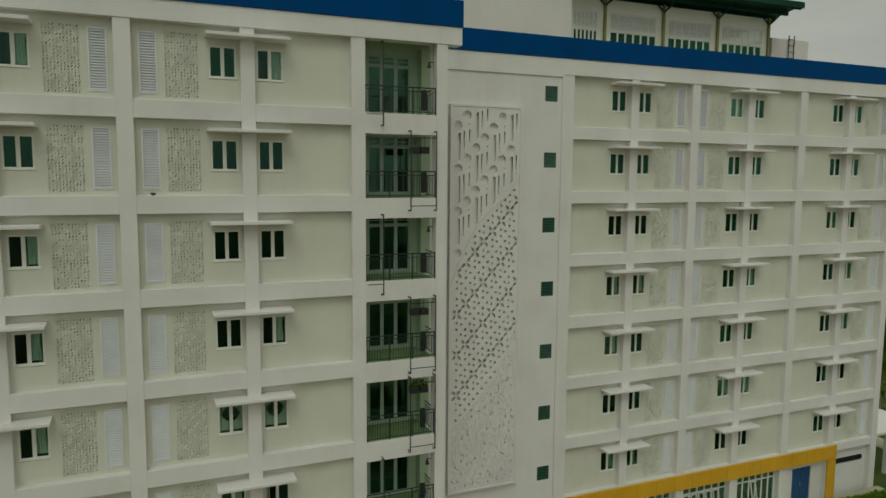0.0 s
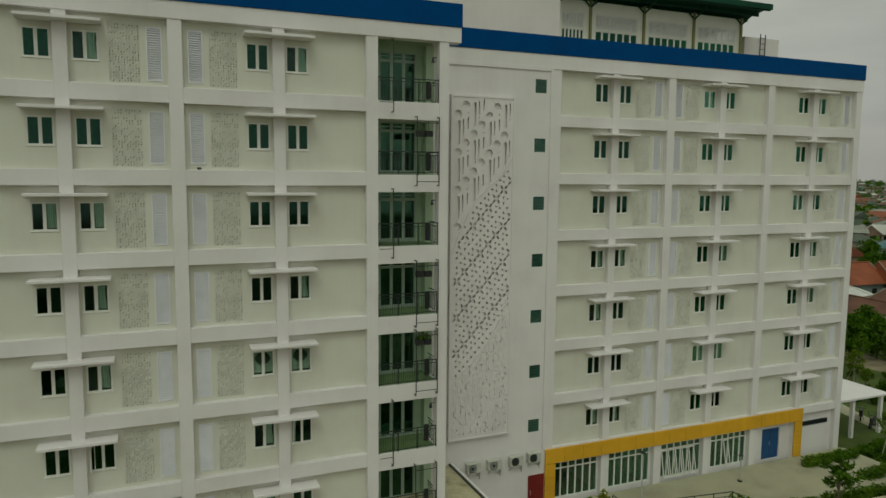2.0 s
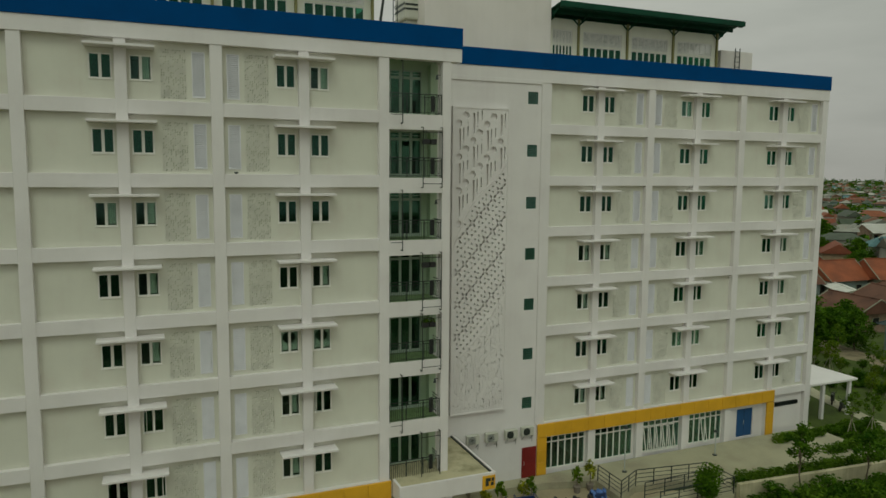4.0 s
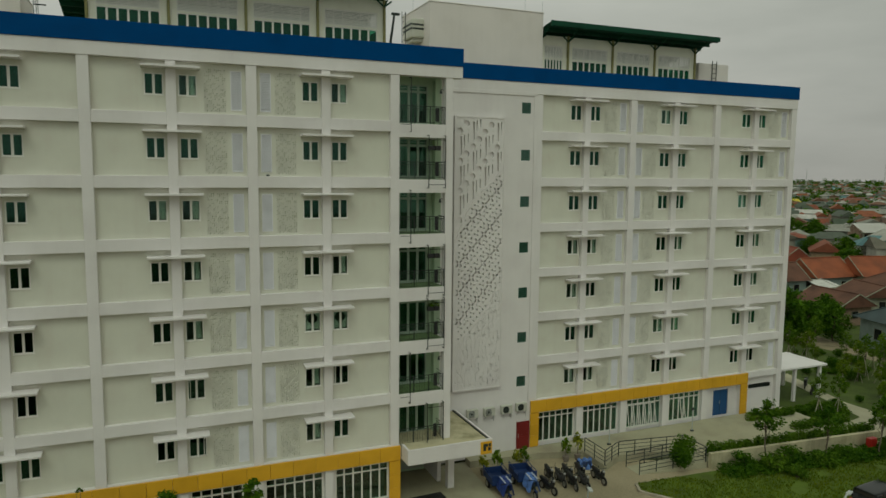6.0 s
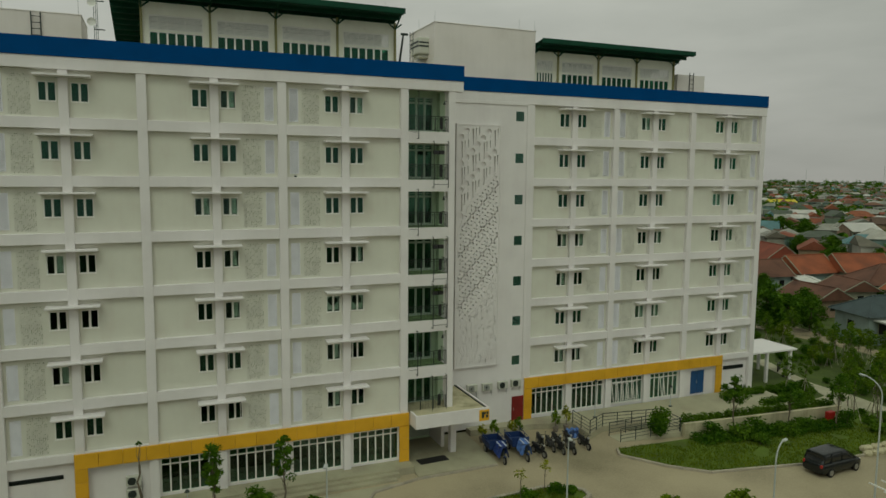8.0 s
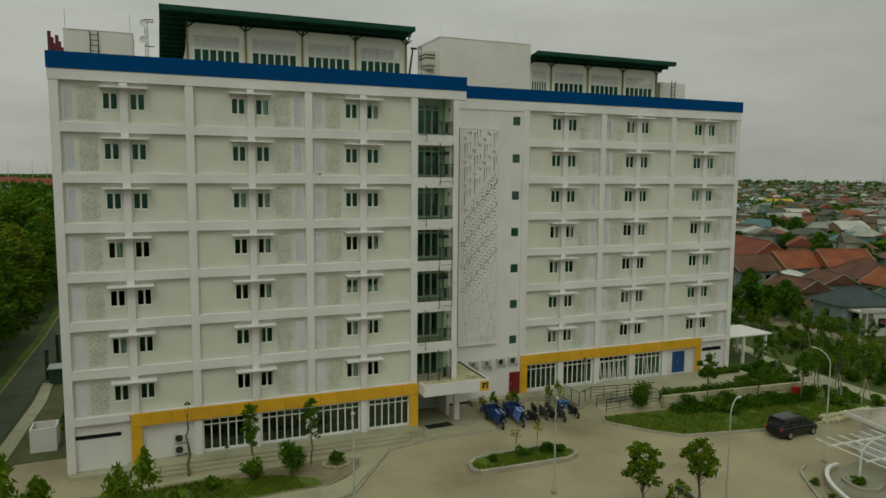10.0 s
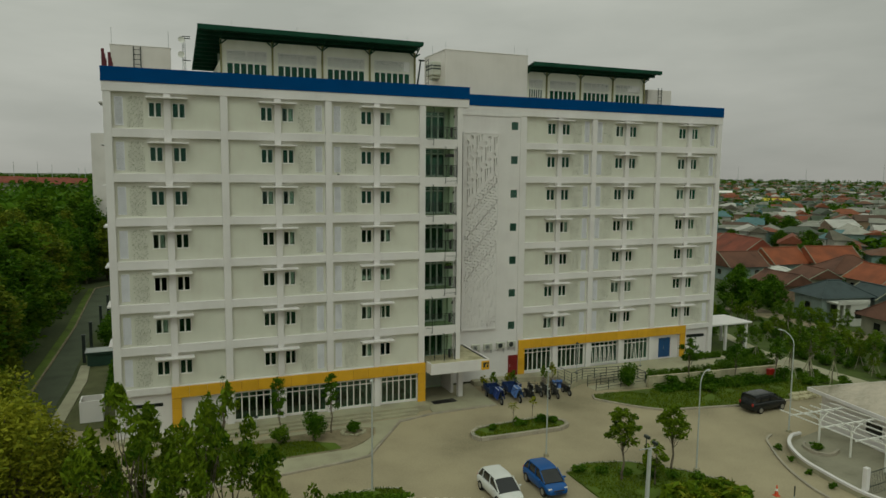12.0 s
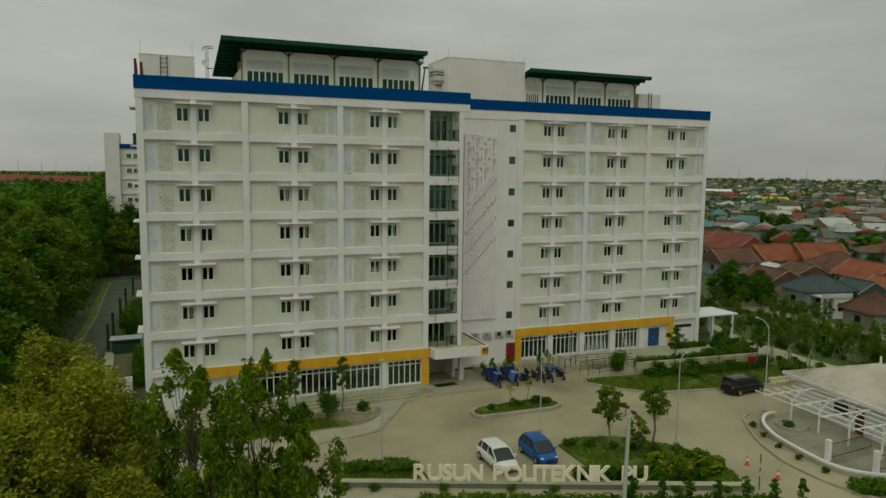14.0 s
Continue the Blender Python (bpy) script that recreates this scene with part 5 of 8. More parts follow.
ring_stones = thing("stone_ring", (17.24, -4.17, 0.1), "ring of pale stones round a shrub", "stones")
for i in range(13):
    a = i * 2 * math.pi / 13
    st = bmesh.new()
    bmesh.ops.create_icosphere(st, subdivisions=1, radius=0.17, matrix=Matrix.Translation((math.cos(a) * 0.85, math.sin(a) * 0.7, 0.08)) @ Matrix.Diagonal((1.2, 0.9, 0.8, 1)))
    for v in st.verts:
        v.co += Vector((rnd_s.uniform(-.03, .03), rnd_s.uniform(-.03, .03), rnd_s.uniform(-.03, .03)))
    part("stone", st, M_CONCRETE2, ring_stones)
shrub((9.04, -5.02, 0.12), 0.6, 0.8, M_LEAF_MID, 350, 0.12, 44, "low green shrub on the front bed")
shrub((44.48, -1.89, 0.1), 1.05, 2.5, M_LEAF_DARK, 1900, 0.11, 45, "dense rounded dark green bush")
for i, (x, y, r, h) in enumerate(((48.30, -3.83, 1.0, 1.3), (50.06, -4.41, 1.1, 1.2), (52.02, -4.32, 1.2, 1.4), (54.28, -5.31, 1.1, 1.1), (56.43, -4.85, 1.0, 1.3), (50.87, -5.83, 0.9, 0.8), (60.38, -5.49, 1.2, 1.5), (61.52, -7.56, 1.0, 1.1))):
    shrub((x, y, 0.1), r, h, M_HEDGE if i % 2 else M_LEAF_DARK, 600, 0.12, 50 + i, "spreading green shrub on the lawn", group="lawn shrubs")
for x, y, r, h, sd in ((27.43, -7.85, 0.35, 0.6, 61), (29.98, -7.55, 0.7, 0.55, 62), (31.94, -7.45, 0.75, 0.75, 63), (32.73, -8.08, 0.5, 0.6, 64)):
    shrub((x, y, 0.2), r, h, M_LEAF_DARK, 420, 0.10, sd, "small dark shrub on the planted island", group="island shrubs")
for x, y, sd in ((29.30, -7.72, 65), (31.35, -7.12, 66)):
    tree((x, y, 0.2), 2.1, 0.4, 0.03, M_LEAF_YELLOW, 0.10, 6, 11, sd, "thin yellowish sapling on the planted island", 0.7, group="island saplings", clump_size=0.6)
rnd_a = random.Random(70)
for i in range(16):
    f = i // 2 / 7
    shrub((32.5 + 4.0 * f + rnd_a.uniform(-.2, .2), -23.6 - 0.9 * f + (i % 2) * 1.2 + rnd_a.uniform(-.3, .3), 0.1), 0.75, 1.15, M_LEAF_TIP if i % 3 else M_LEAF_YELLOW, 150, 0.34, 700 + i, "spiky shrub with long narrow leaves behind the lettered wall", group="sign bed shrubs")
for i in range(5):
    shrub((13.2 + i * 0.95, -15.4 - 0.36 * i, 0.1), 0.85, 0.62 + 0.14 * (i % 3), M_HEDGE, 420, 0.12, 80 + i, "clipped green shrub beside the lettered wall", group="sign bed shrubs")
for i in range(6):
    shrub((29.6 + i * 1.35, -16.7 - 0.75 * i, 0.1), 0.6, 0.5, M_HEDGE, 300, 0.12, 90 + i, "low green shrub in the sign bed", group="sign bed shrubs")
hedge((46.91, -1.70), (61.80, -2.96), 0.5, 1.05, 0.45, M_HEDGE, 620, 0.10, 101, "green hedge on top of the retaining wall")
hedge((46.74, -3.78), (60.38, -5.27), 1.7, 0.55, 0.05, M_LEAF_DARK, 600, 0.11, 105, "band of dark green ground cover along the retaining wall")
hedge((55.40, 2.78), (60.09, 2.78), 0.6, 0.75, 0.45, M_HEDGE, 520, 0.10, 106, "clipped hedge at the end of the terrace")
hedge((62.2, 12.6), (69.6, 13.4), 1.0, 1.7, 0.0, M_LEAF_DARK, 420, 0.14, 107, "dark green hedge behind the carport")
hedge((61.4, 3.3), (65.4, 3.0), 0.8, 0.9, 0.0, M_LEAF_DARK, 480, 0.11, 108, "dark green hedge beside the carport")
hedge((57.41, 0.05), (63.19, 0.38), 0.8, 1.0, 0.1, M_HEDGE, 500, 0.11, 102, "green hedge beside the terrace")
for x, y, h, sd in ((50.44, -3.44, 4.7, 111), (55.30, -4.45, 4.0, 112), (59.30, -5.60, 4.6, 113)):
    tree((x, y, 0.1), h, 0.95, 0.07, M_LEAF_DARK, 0.13, 14, 60, sd, "young tree with a small crown on the lawn", 0.55, group="lawn trees", clump_size=0.42)

# staked young trees of the garden beyond the drive
rnd_g = random.Random(77)
proto = tree((63.3, -6.0, 0.05), 5.4, 1.05, 0.06, M_LEAF_MID, 0.15, 13, 42, 120, "young staked tree in the garden", 0.52, group="garden trees", clump_size=0.40)
for a in range(3):
    part("stake", rod(bmesh.new(), (math.cos(a * 2.1) * 0.8, math.sin(a * 2.1) * 0.8, -0.1), (0.03 * a, 0, 2.3), 0.04, 5), M_CONCRETE2, proto, "bleached bamboo stake")
olive = tree((71.5, -0.2, 0), 4.2, 1.15, 0.05, M_LEAF_TIP, 0.15, 14, 48, 121, "young staked tree with olive-green leaves", 0.42, group="garden trees", clump_size=0.42)
for a in range(3):
    part("stake", rod(bmesh.new(), (math.cos(a * 2.1 + 1) * 0.8, math.sin(a * 2.1 + 1) * 0.8, -0.1), (0.03 * a, 0, 2.1), 0.04, 5), M_CONCRETE2, olive, "bleached bamboo stake")
for x, y, s in ((65.3, -1.9, 0.8), (62.3, -4.7, 0.85), (64.6, -7.6, 0.95), (65.2, -4.3, 0.75), (62.6, 2.3, 0.7), (64.8, 2.2, 0.65)):
    copy_thing(proto, pose(x, y, 0.04, 0, 0, x * 70) @ Matrix.Scale(s, 4))
for i in range(7):
    for k in range(17):
        x = 70.4 + i * 2.1 + rnd_g.uniform(-0.8, 0.8)
        y = -14.0 + k * 2.3 + rnd_g.uniform(-0.9, 0.9)
        if x > 83.4 or y > 20.0 or (x < 72.6 and y > 6.5) or rnd_g.random() < 0.42:
            continue
        s = rnd_g.uniform(0.50, 0.85)
        copy_thing(olive if rnd_g.random() < 0.6 else proto, pose(x, y, 0, 0, 0, rnd_g.uniform(0, 360)) @ Matrix.Scale(s, 4))
gs = shrub((66.0, 3.2, 0), 0.8, 0.9, M_HEDGE, 500, 0.13, 130, "green shrub beside the garden path", group="garden shrubs")
gd = shrub((70.0, 1.0, 0), 1.0, 1.5, M_LEAF_DARK, 700, 0.13, 131, "dense dark green garden shrub", group="garden shrubs")
for i in range(120):
    x = rnd_g.uniform(69.3, 83.8)
    y = rnd_g.uniform(-14.5, 25)
    if x < 72.4 and y > 5.0:
        continue
    s = rnd_g.uniform(0.40, 0.90)
    copy_thing(gd if rnd_g.random() < 0.6 else gs, pose(x, y, 0, 0, 0, rnd_g.uniform(0, 360)) @ Matrix.Scale(s, 4))
for x, y, s in ((63.0, 3.4, 0.9), (64.3, 3.9, 0.8), (65.3, 2.0, 0.8), (62.0, 1.8, 0.9), (63.6, 1.6, 0.7), (64.6, -5.6, 0.9), (63.7, -7.2, 0.9), (62.9, -5.6, 0.8), (64.9, -8.6, 1.0), (64.3, -3.9, 0.6)):
    copy_thing(gs, pose(x, y, 0.03, 0, 0, x * 50) @ Matrix.Scale(s, 4))

# the wood beyond the lane
rnd_w = random.Random(9)
wood_protos = [
    tree((-15.6, 3.6, 0), 15.0, 4.6, 0.3, M_LEAF_DARK, 0.37, 52, 105, 201, "large dense dark green tree of the wood", 0.15, group="wood beyond the lane", clump_size=0.36, flat=0.3),
    tree((-22.5, 11.0, 0), 16.0, 5.0, 0.3, M_LEAF_MID, 0.37, 54, 105, 202, "large broad green tree of the wood", 0.15, group="wood beyond the lane", clump_size=0.36, flat=0.3),
    tree((-14.4, 20.5, 0), 15.0, 4.4, 0.3, M_LEAF_OLIVE, 0.34, 50, 110, 203, "large olive-green tree of the wood", 0.15, group="wood beyond the lane", clump_size=0.36, flat=0.3),
]
for i in range(10):
    for j in range(9):
        x = -12.6 - j * 5.6 + rnd_w.uniform(-1.6, 1.6)
        y = -12 + i * 13.5 + rnd_w.uniform(-4, 4) + j * 2.0
        if x > -13 and 2 < y < 28 and j == 0 and i % 2:
            continue
        k = rnd_w.random()
        p = wood_protos[0 if k < 0.34 else 1 if k < 0.62 else 2]
        s = rnd_w.uniform(0.68, 0.98)
        copy_thing(p, pose(x, y, 0, 0, 0, rnd_w.uniform(0, 360)) @ Matrix.Scale(s, 4))
for i in range(15):
    copy_thing(wood_protos[(0, 1, 0, 2)[i % 4]], pose(-10.6 + 0.025 * i + rnd_w.uniform(-0.6, 0.3), -10 + i * 8.2 + rnd_w.uniform(-2, 2), 0, 0, 0, rnd_w.uniform(0, 360)) @ Matrix.Scale(rnd_w.uniform(0.52, 0.78), 4))
for x, y, s in ((-8.6, 84.0, 0.62), (-5.4, 86.5, 0.70), (-1.6, 85.5, 0.66), (2.4, 86.5, 0.70), (6.5, 86.0, 0.75), (-4.0, 94.0, 0.85), (1.0, 95.0, 0.9), (-9.0, 95.0, 0.9)):
    copy_thing(wood_protos[2 if x in (-1.6, -5.4) else 0], pose(x, y, 0, 0, 0, x * 77) @ Matrix.Scale(s, 4))
hedge((-2.0, 31.6), (-1.0, 44.0), 2.2, 2.9, 0.0, M_LEAF_DARK, 500, 0.16, 210, "tall dense dark hedge beside the lane")
hedge((-0.55, 9.2), (-0.65, 21.6), 0.9, 1.4, 0.0, M_LEAF_DARK, 420, 0.12, 211, "dark green hedge along the end wall")

# ---- the lettered sign ----
SIGN_A, SIGN_B = Vector((11.36, -16.85, 0)), Vector((36.90, -27.06, 0))
sign_ang = math.degrees(math.atan2(SIGN_B.y - SIGN_A.y, SIGN_B.x - SIGN_A.x))
sign_len = (SIGN_B - SIGN_A).length
M_GRANITE = surface("grey_green_render", (0.17, 0.18, 0.145), rough=0.7, var=0.12, scale=1.5)
sign = thing("lettered_sign", SIGN_A, "low grey wall carrying free-standing cream block letters", "sign", turn=sign_ang)
part("wall", block(0, sign_len, -0.22, 0.22, 0.0, 0.34, 0.02), M_GRANITE, sign)
part("coping", block(-0.04, sign_len + 0.04, -0.28, 0.28, 0.34, 0.42, 0.02), M_CONCRETE2, sign)
M_LETTER = surface("cream_letter_paint", (0.84, 0.76, 0.58), rough=0.5, var=0.06)


def letter_mesh(ch, size, depth):
    cu = bpy.data.curves.new("letter", 'FONT')
    cu.body = ch
    cu.size = size
    cu.extrude = depth / 2
    cu.offset = 0.036
    cu.resolution_u = 4
    tmp = bpy.data.objects.new("letter", cu)
    me = bpy.data.meshes.new_from_object(tmp)
    bpy.data.objects.remove(tmp)
    me.materials.clear()
    me.materials.append(M_LETTER)
    xs = [v.co.x for v in me.vertices]
    return me, min(xs), max(xs)


TEXT, CAP = "RUSUN POLITEKNIK PU", 1.48
start = 5.55
total = 15.1
widths = []
for ch in TEXT:
    if ch == " ":
        widths.append((None, 0, 0.62))
    else:
        me, a, b = letter_mesh(ch, CAP, 0.16)
        widths.append((me, a, b - a))
gap = (total - sum(w[2] for w in widths)) / (len(widths) - 1)
xcur = start
for me, a, w in widths:
    if me is not None:
        ob = new("letter", me)
        ob.parent = sign
        ob.matrix_basis = pose(xcur - a, 0, 0.48, 90, 0, 0)
        part("bracket", rod(bmesh.new(), (xcur + w * 0.3, 0, 0.4), (xcur + w * 0.3, 0, 0.56), 0.02, 5), M_GALV, sign)
        part("bracket", rod(bmesh.new(), (xcur + w * 0.75, 0, 0.4), (xcur + w * 0.75, 0, 0.56), 0.02, 5), M_GALV, sign)
    xcur += w + gap
sdir = (SIGN_B - SIGN_A).normalized()
snor = Vector((sdir.y, -sdir.x, 0))


def along(s, d):
    p = SIGN_A + sdir * s + snor * d
    return (p.x, p.y)


for i, f in enumerate((1.2, 3.1, 7.5, 11.8, 14.6, 19.3, 22.4, 25.6)):
    x, y = along(f, 0.62)
    shrub((x, y, 0.0), 0.42, 0.5, M_HEDGE, 220, 0.09, 310 + i, "small green shrub before the lettered wall", group="wall shrubs")
structure("pavement", prism(bmesh.new(), [along(-1, 1.3), along(sign_len - 1, 1.3), along(sign_len - 1, 2.1), along(-1, 2.1)], 0.0, 0.12), M_CONCRETE2, "pale footpath before the lettered wall", "pavement")
structure("lawn", prism(bmesh.new(), [along(-1, 2.1), along(sign_len + 2, 2.1), along(sign_len + 2, 6.5), along(-1, 6.5)], 0.0, 0.10), M_LAWN, "planted strip outside the footpath", "lawn")
hedge(along(6, 2.7), along(sign_len + 0.5, 2.7), 0.9, 0.8, 0.05, M_HEDGE, 420, 0.12, 302, "uneven green hedge along the footpath")
hedge(along(12, 4.1), along(sign_len + 1.5, 4.1), 1.0, 1.0, 0.05, M_LEAF_DARK, 420, 0.13, 303, "uneven green hedge along the footpath")

hedge(along(16.2, -1.0), along(24.6, -1.0), 0.8, 0.85, 0.1, M_LEAF_DARK, 420, 0.13, 304, "dark green planting close behind the letters")
for i in range(7):
    x, y = along(19.0 + i * 1.7, 2.75)
    tree((x, y, 0.1), 1.9, 0.28, 0.03, M_LEAF_DARK, 0.09, 9, 60, 320 + i, "small conical conifer in the planted strip", 0.12, group="strip conifers", clump_size=0.75)

# ---- lamp posts and poles ----


def lamp_post(at, h, arm, turn, label="tall grey street lamp with a curved arm"):
    t = thing("street_lamp", at, label, "street lamp", "street lamps", turn=turn)
    part("base", block(-0.16, 0.16, -0.16, 0.16, 0, 0.22, 0.02), M_CONCRETE2, t)
    part("pole", rod(bmesh.new(), (0, 0, 0.2), (0, 0, h - 0.9), 0.062, 8, 0.038), M_GREYPOLE, t)
    bend = bmesh.new()
    pts = [Vector((arm * (1 - math.cos(a)), 0, h - 0.9 + 0.9 * math.sin(a))) for a in [i * math.pi / 2 / 6 for i in range(7)]]
    for p, q in zip(pts, pts[1:]):
        rod(bend, p, q, 0.036, 6)
    part("arm", bend, M_GREYPOLE, t)
    part("lamp_head", block(arm - 0.05, arm + 0.35, -0.09, 0.09, h - 0.06, h + 0.02, 0.02), M_GREYPOLE, t)
    return t


lamp_post((15.76, -14.39, 0), 7.4, 0.25, 250)
lamp_post((29.02, -13.32, 0), 6.4, 0.25, 250)
lamp_post((37.26, -19.32, 0.1), 6.9, 0.8, 20)
lamp_post((49.50, -15.95, 0), 7.95, 1.4, 82)
lamp_post((71.11, 0.45, 0), 3.3, 0.9, 20, "short grey garden lamp with a curved arm")
cctv = thing("camera_pole", (26.57, -27.37, 0), "stout grey pole with two small cameras on a bracket", "pole")
part("pole", rod(bmesh.new(), (0, 0, 0), (0.15, 0, 6.2), 0.13, 10, 0.10), M_GREYPOLE, cctv)
part("bracket", rod(bmesh.new(), (-0.5, 0, 6.25), (0.5, 0, 6.25), 0.035, 6), M_GREYPOLE, cctv)
for x, z in ((-0.1, 6.9), (0.42, 6.5)):
    c = part("camera_housing", block(x - 0.08, x + 0.08, -0.25, 0.15, z - 0.08, z + 0.08, 0.03), M_DARKSTEEL, cctv)
    part("stalk", rod(bmesh.new(), (x, 0, 6.2), (x, 0, z - 0.05), 0.025, 6), M_DARKSTEEL, cctv)
small_lamps = [(41.88, 2.76, 0.48, 3.0), (49.56, 2.73, 0.48, 1.7), (10.28, -1.24, 0.1, 1.1)]
for x, y, z, h in small_lamps:
    t = thing("garden_lamp", (x, y, z), "slim grey garden lamp on a round foot", "lamp", "garden lamps")
    part("foot", rod(bmesh.new(), (0, 0, 0), (0, 0, 0.06), 0.16, 10), M_DARKSTEEL, t)
    part("pole", rod(bmesh.new(), (0, 0, 0.05), (0, 0, h), 0.035, 6), M_GREYPOLE, t)
    part("shade", rod(bmesh.new(), (0, 0, h), (0, 0, h + 0.16), 0.17, 10, 0.05), M_DARKSTEEL, t)

# ---- cones, marker, post box ----
M_CONE = surface("orange_cone_plastic", (0.62, 0.085, 0.03), rough=0.5, var=0.08)
for x, y in ((39.53, -23.97), (39.69, -26.47)):
    c = thing("traffic_cone", (x, y, 0.02), "orange traffic cone with a white band", "traffic cone", "traffic cones")
    part("base", block(-0.18, 0.18, -0.18, 0.18, 0, 0.04, 0.01), M_CONE, c)
    part("cone", rod(bmesh.new(), (0, 0, 0.04), (0, 0, 0.68), 0.13, 12, 0.028), M_CONE, c)
    part("band", rod(bmesh.new(), (0, 0, 0.33), (0, 0, 0.48), 0.092, 12, 0.066), M_TRIM, c)
mk = thing("marker_post", (37.29, -27.18, 0), "thin dark marker post with two grey bands", "post")
for i in range(8):
    part("band", rod(bmesh.new(), (0, 0, i * 0.30), (0, 0, (i + 1) * 0.30), 0.036, 8), M_GREYPOLE if i in (3, 5) else M_DARKSTEEL, mk)
M_REDBOX = surface("red_cabinet_paint", (0.36, 0.018, 0.014), rough=0.4, var=0.06)
rb = thing("hydrant_cabinet", (59.68, -4.60, 0.1), "red steel hydrant cabinet on the lawn", "cabinet")
part("body", block(-0.36, 0.36, -0.2, 0.2, 0.22, 1.06, 0.02), M_REDBOX, rb)
part("door", block(-0.31, 0.31, -0.225, -0.2, 0.27, 1.01, 0.01), M_REDBOX, rb)
for x in (-0.34, 0.34):
    part("leg", block(x - 0.03, x + 0.03, -0.2, 0.2, 0, 0.22), M_REDBOX, rb)

# ---- vehicles ----


def loft(sections, material, name, parent, label="", smooth=True):
    """Skins a row of cross-sections (lists of points of equal count)."""
    bm = bmesh.new()
    rings = [[bm.verts.new(p) for p in s] for s in sections]
    n = len(rings[0])
    for a, b in zip(rings, rings[1:]):
        for i in range(n):
            bm.faces.new((a[i], a[(i + 1) % n], b[(i + 1) % n], b[i]))
    bm.faces.new(rings[0][::-1])
    bm.faces.new(rings[-1])
    bmesh.ops.recalc_face_normals(bm, faces=bm.faces[:])
    ob = part(name, bm, material, parent, label, smooth=True)
    ob.data.set_sharp_from_angle(angle=radians(42))
    return ob


def ring(x, hw, z0, z1, inset=0.06):
    c = inset
    return [(x, -hw + c, z0), (x, hw - c, z0), (x, hw, z0 + c * 1.5), (x, hw, z1 - c * 1.6), (x, hw - c * 1.4, z1), (x, -hw + c * 1.4, z1), (x, -hw, z1 - c * 1.6), (x, -hw, z0 + c * 1.5)]


def wheel(parent, x, y, r, w):
    tyre = part("wheel", rod(bmesh.new(), (x, y - w / 2, r), (x, y + w / 2, r), r, 20), M_TYRE, parent)
    s = 1 if y > 0 else -1
    part("rim", rod(bmesh.new(), (x, y + s * (w / 2 - 0.02), r), (x, y + s * (w / 2 + 0.012), r), r * 0.62, 14), M_RIM, tyre)


def hull(x, hw, z0, z1, power=4.0, n=22):
    """A rounded cross-section of a vehicle at x."""
    zc, hz, out = (z0 + z1) / 2, (z1 - z0) / 2, []
    for i in range(n):
        c, s = math.cos(2 * math.pi * i / n), math.sin(2 * math.pi * i / n)
        out.append((x, hw * math.copysign(abs(c) ** (2 / power), c), zc + hz * math.copysign(abs(s) ** (2 / power), s)))
    return out


def flowing(rows, n=4):
    """Smoothly interpolated rows between the given ones."""
    a = np.array(rows, float)
    t = np.arange(len(a))
    out = []
    for u in np.linspace(0, len(a) - 1, (len(a) - 1) * n + 1):
        i = min(int(u), len(a) - 2)
        f = u - i
        p0, p1, p2, p3 = a[max(0, i - 1)], a[i], a[i + 1], a[min(len(a) - 1, i + 2)]
        out.append(0.5 * (2 * p1 + (p2 - p0) * f + (2 * p0 - 5 * p1 + 4 * p2 - p3) * f * f + (3 * p1 - p0 - 3 * p2 + p3) * f ** 3))
    return out


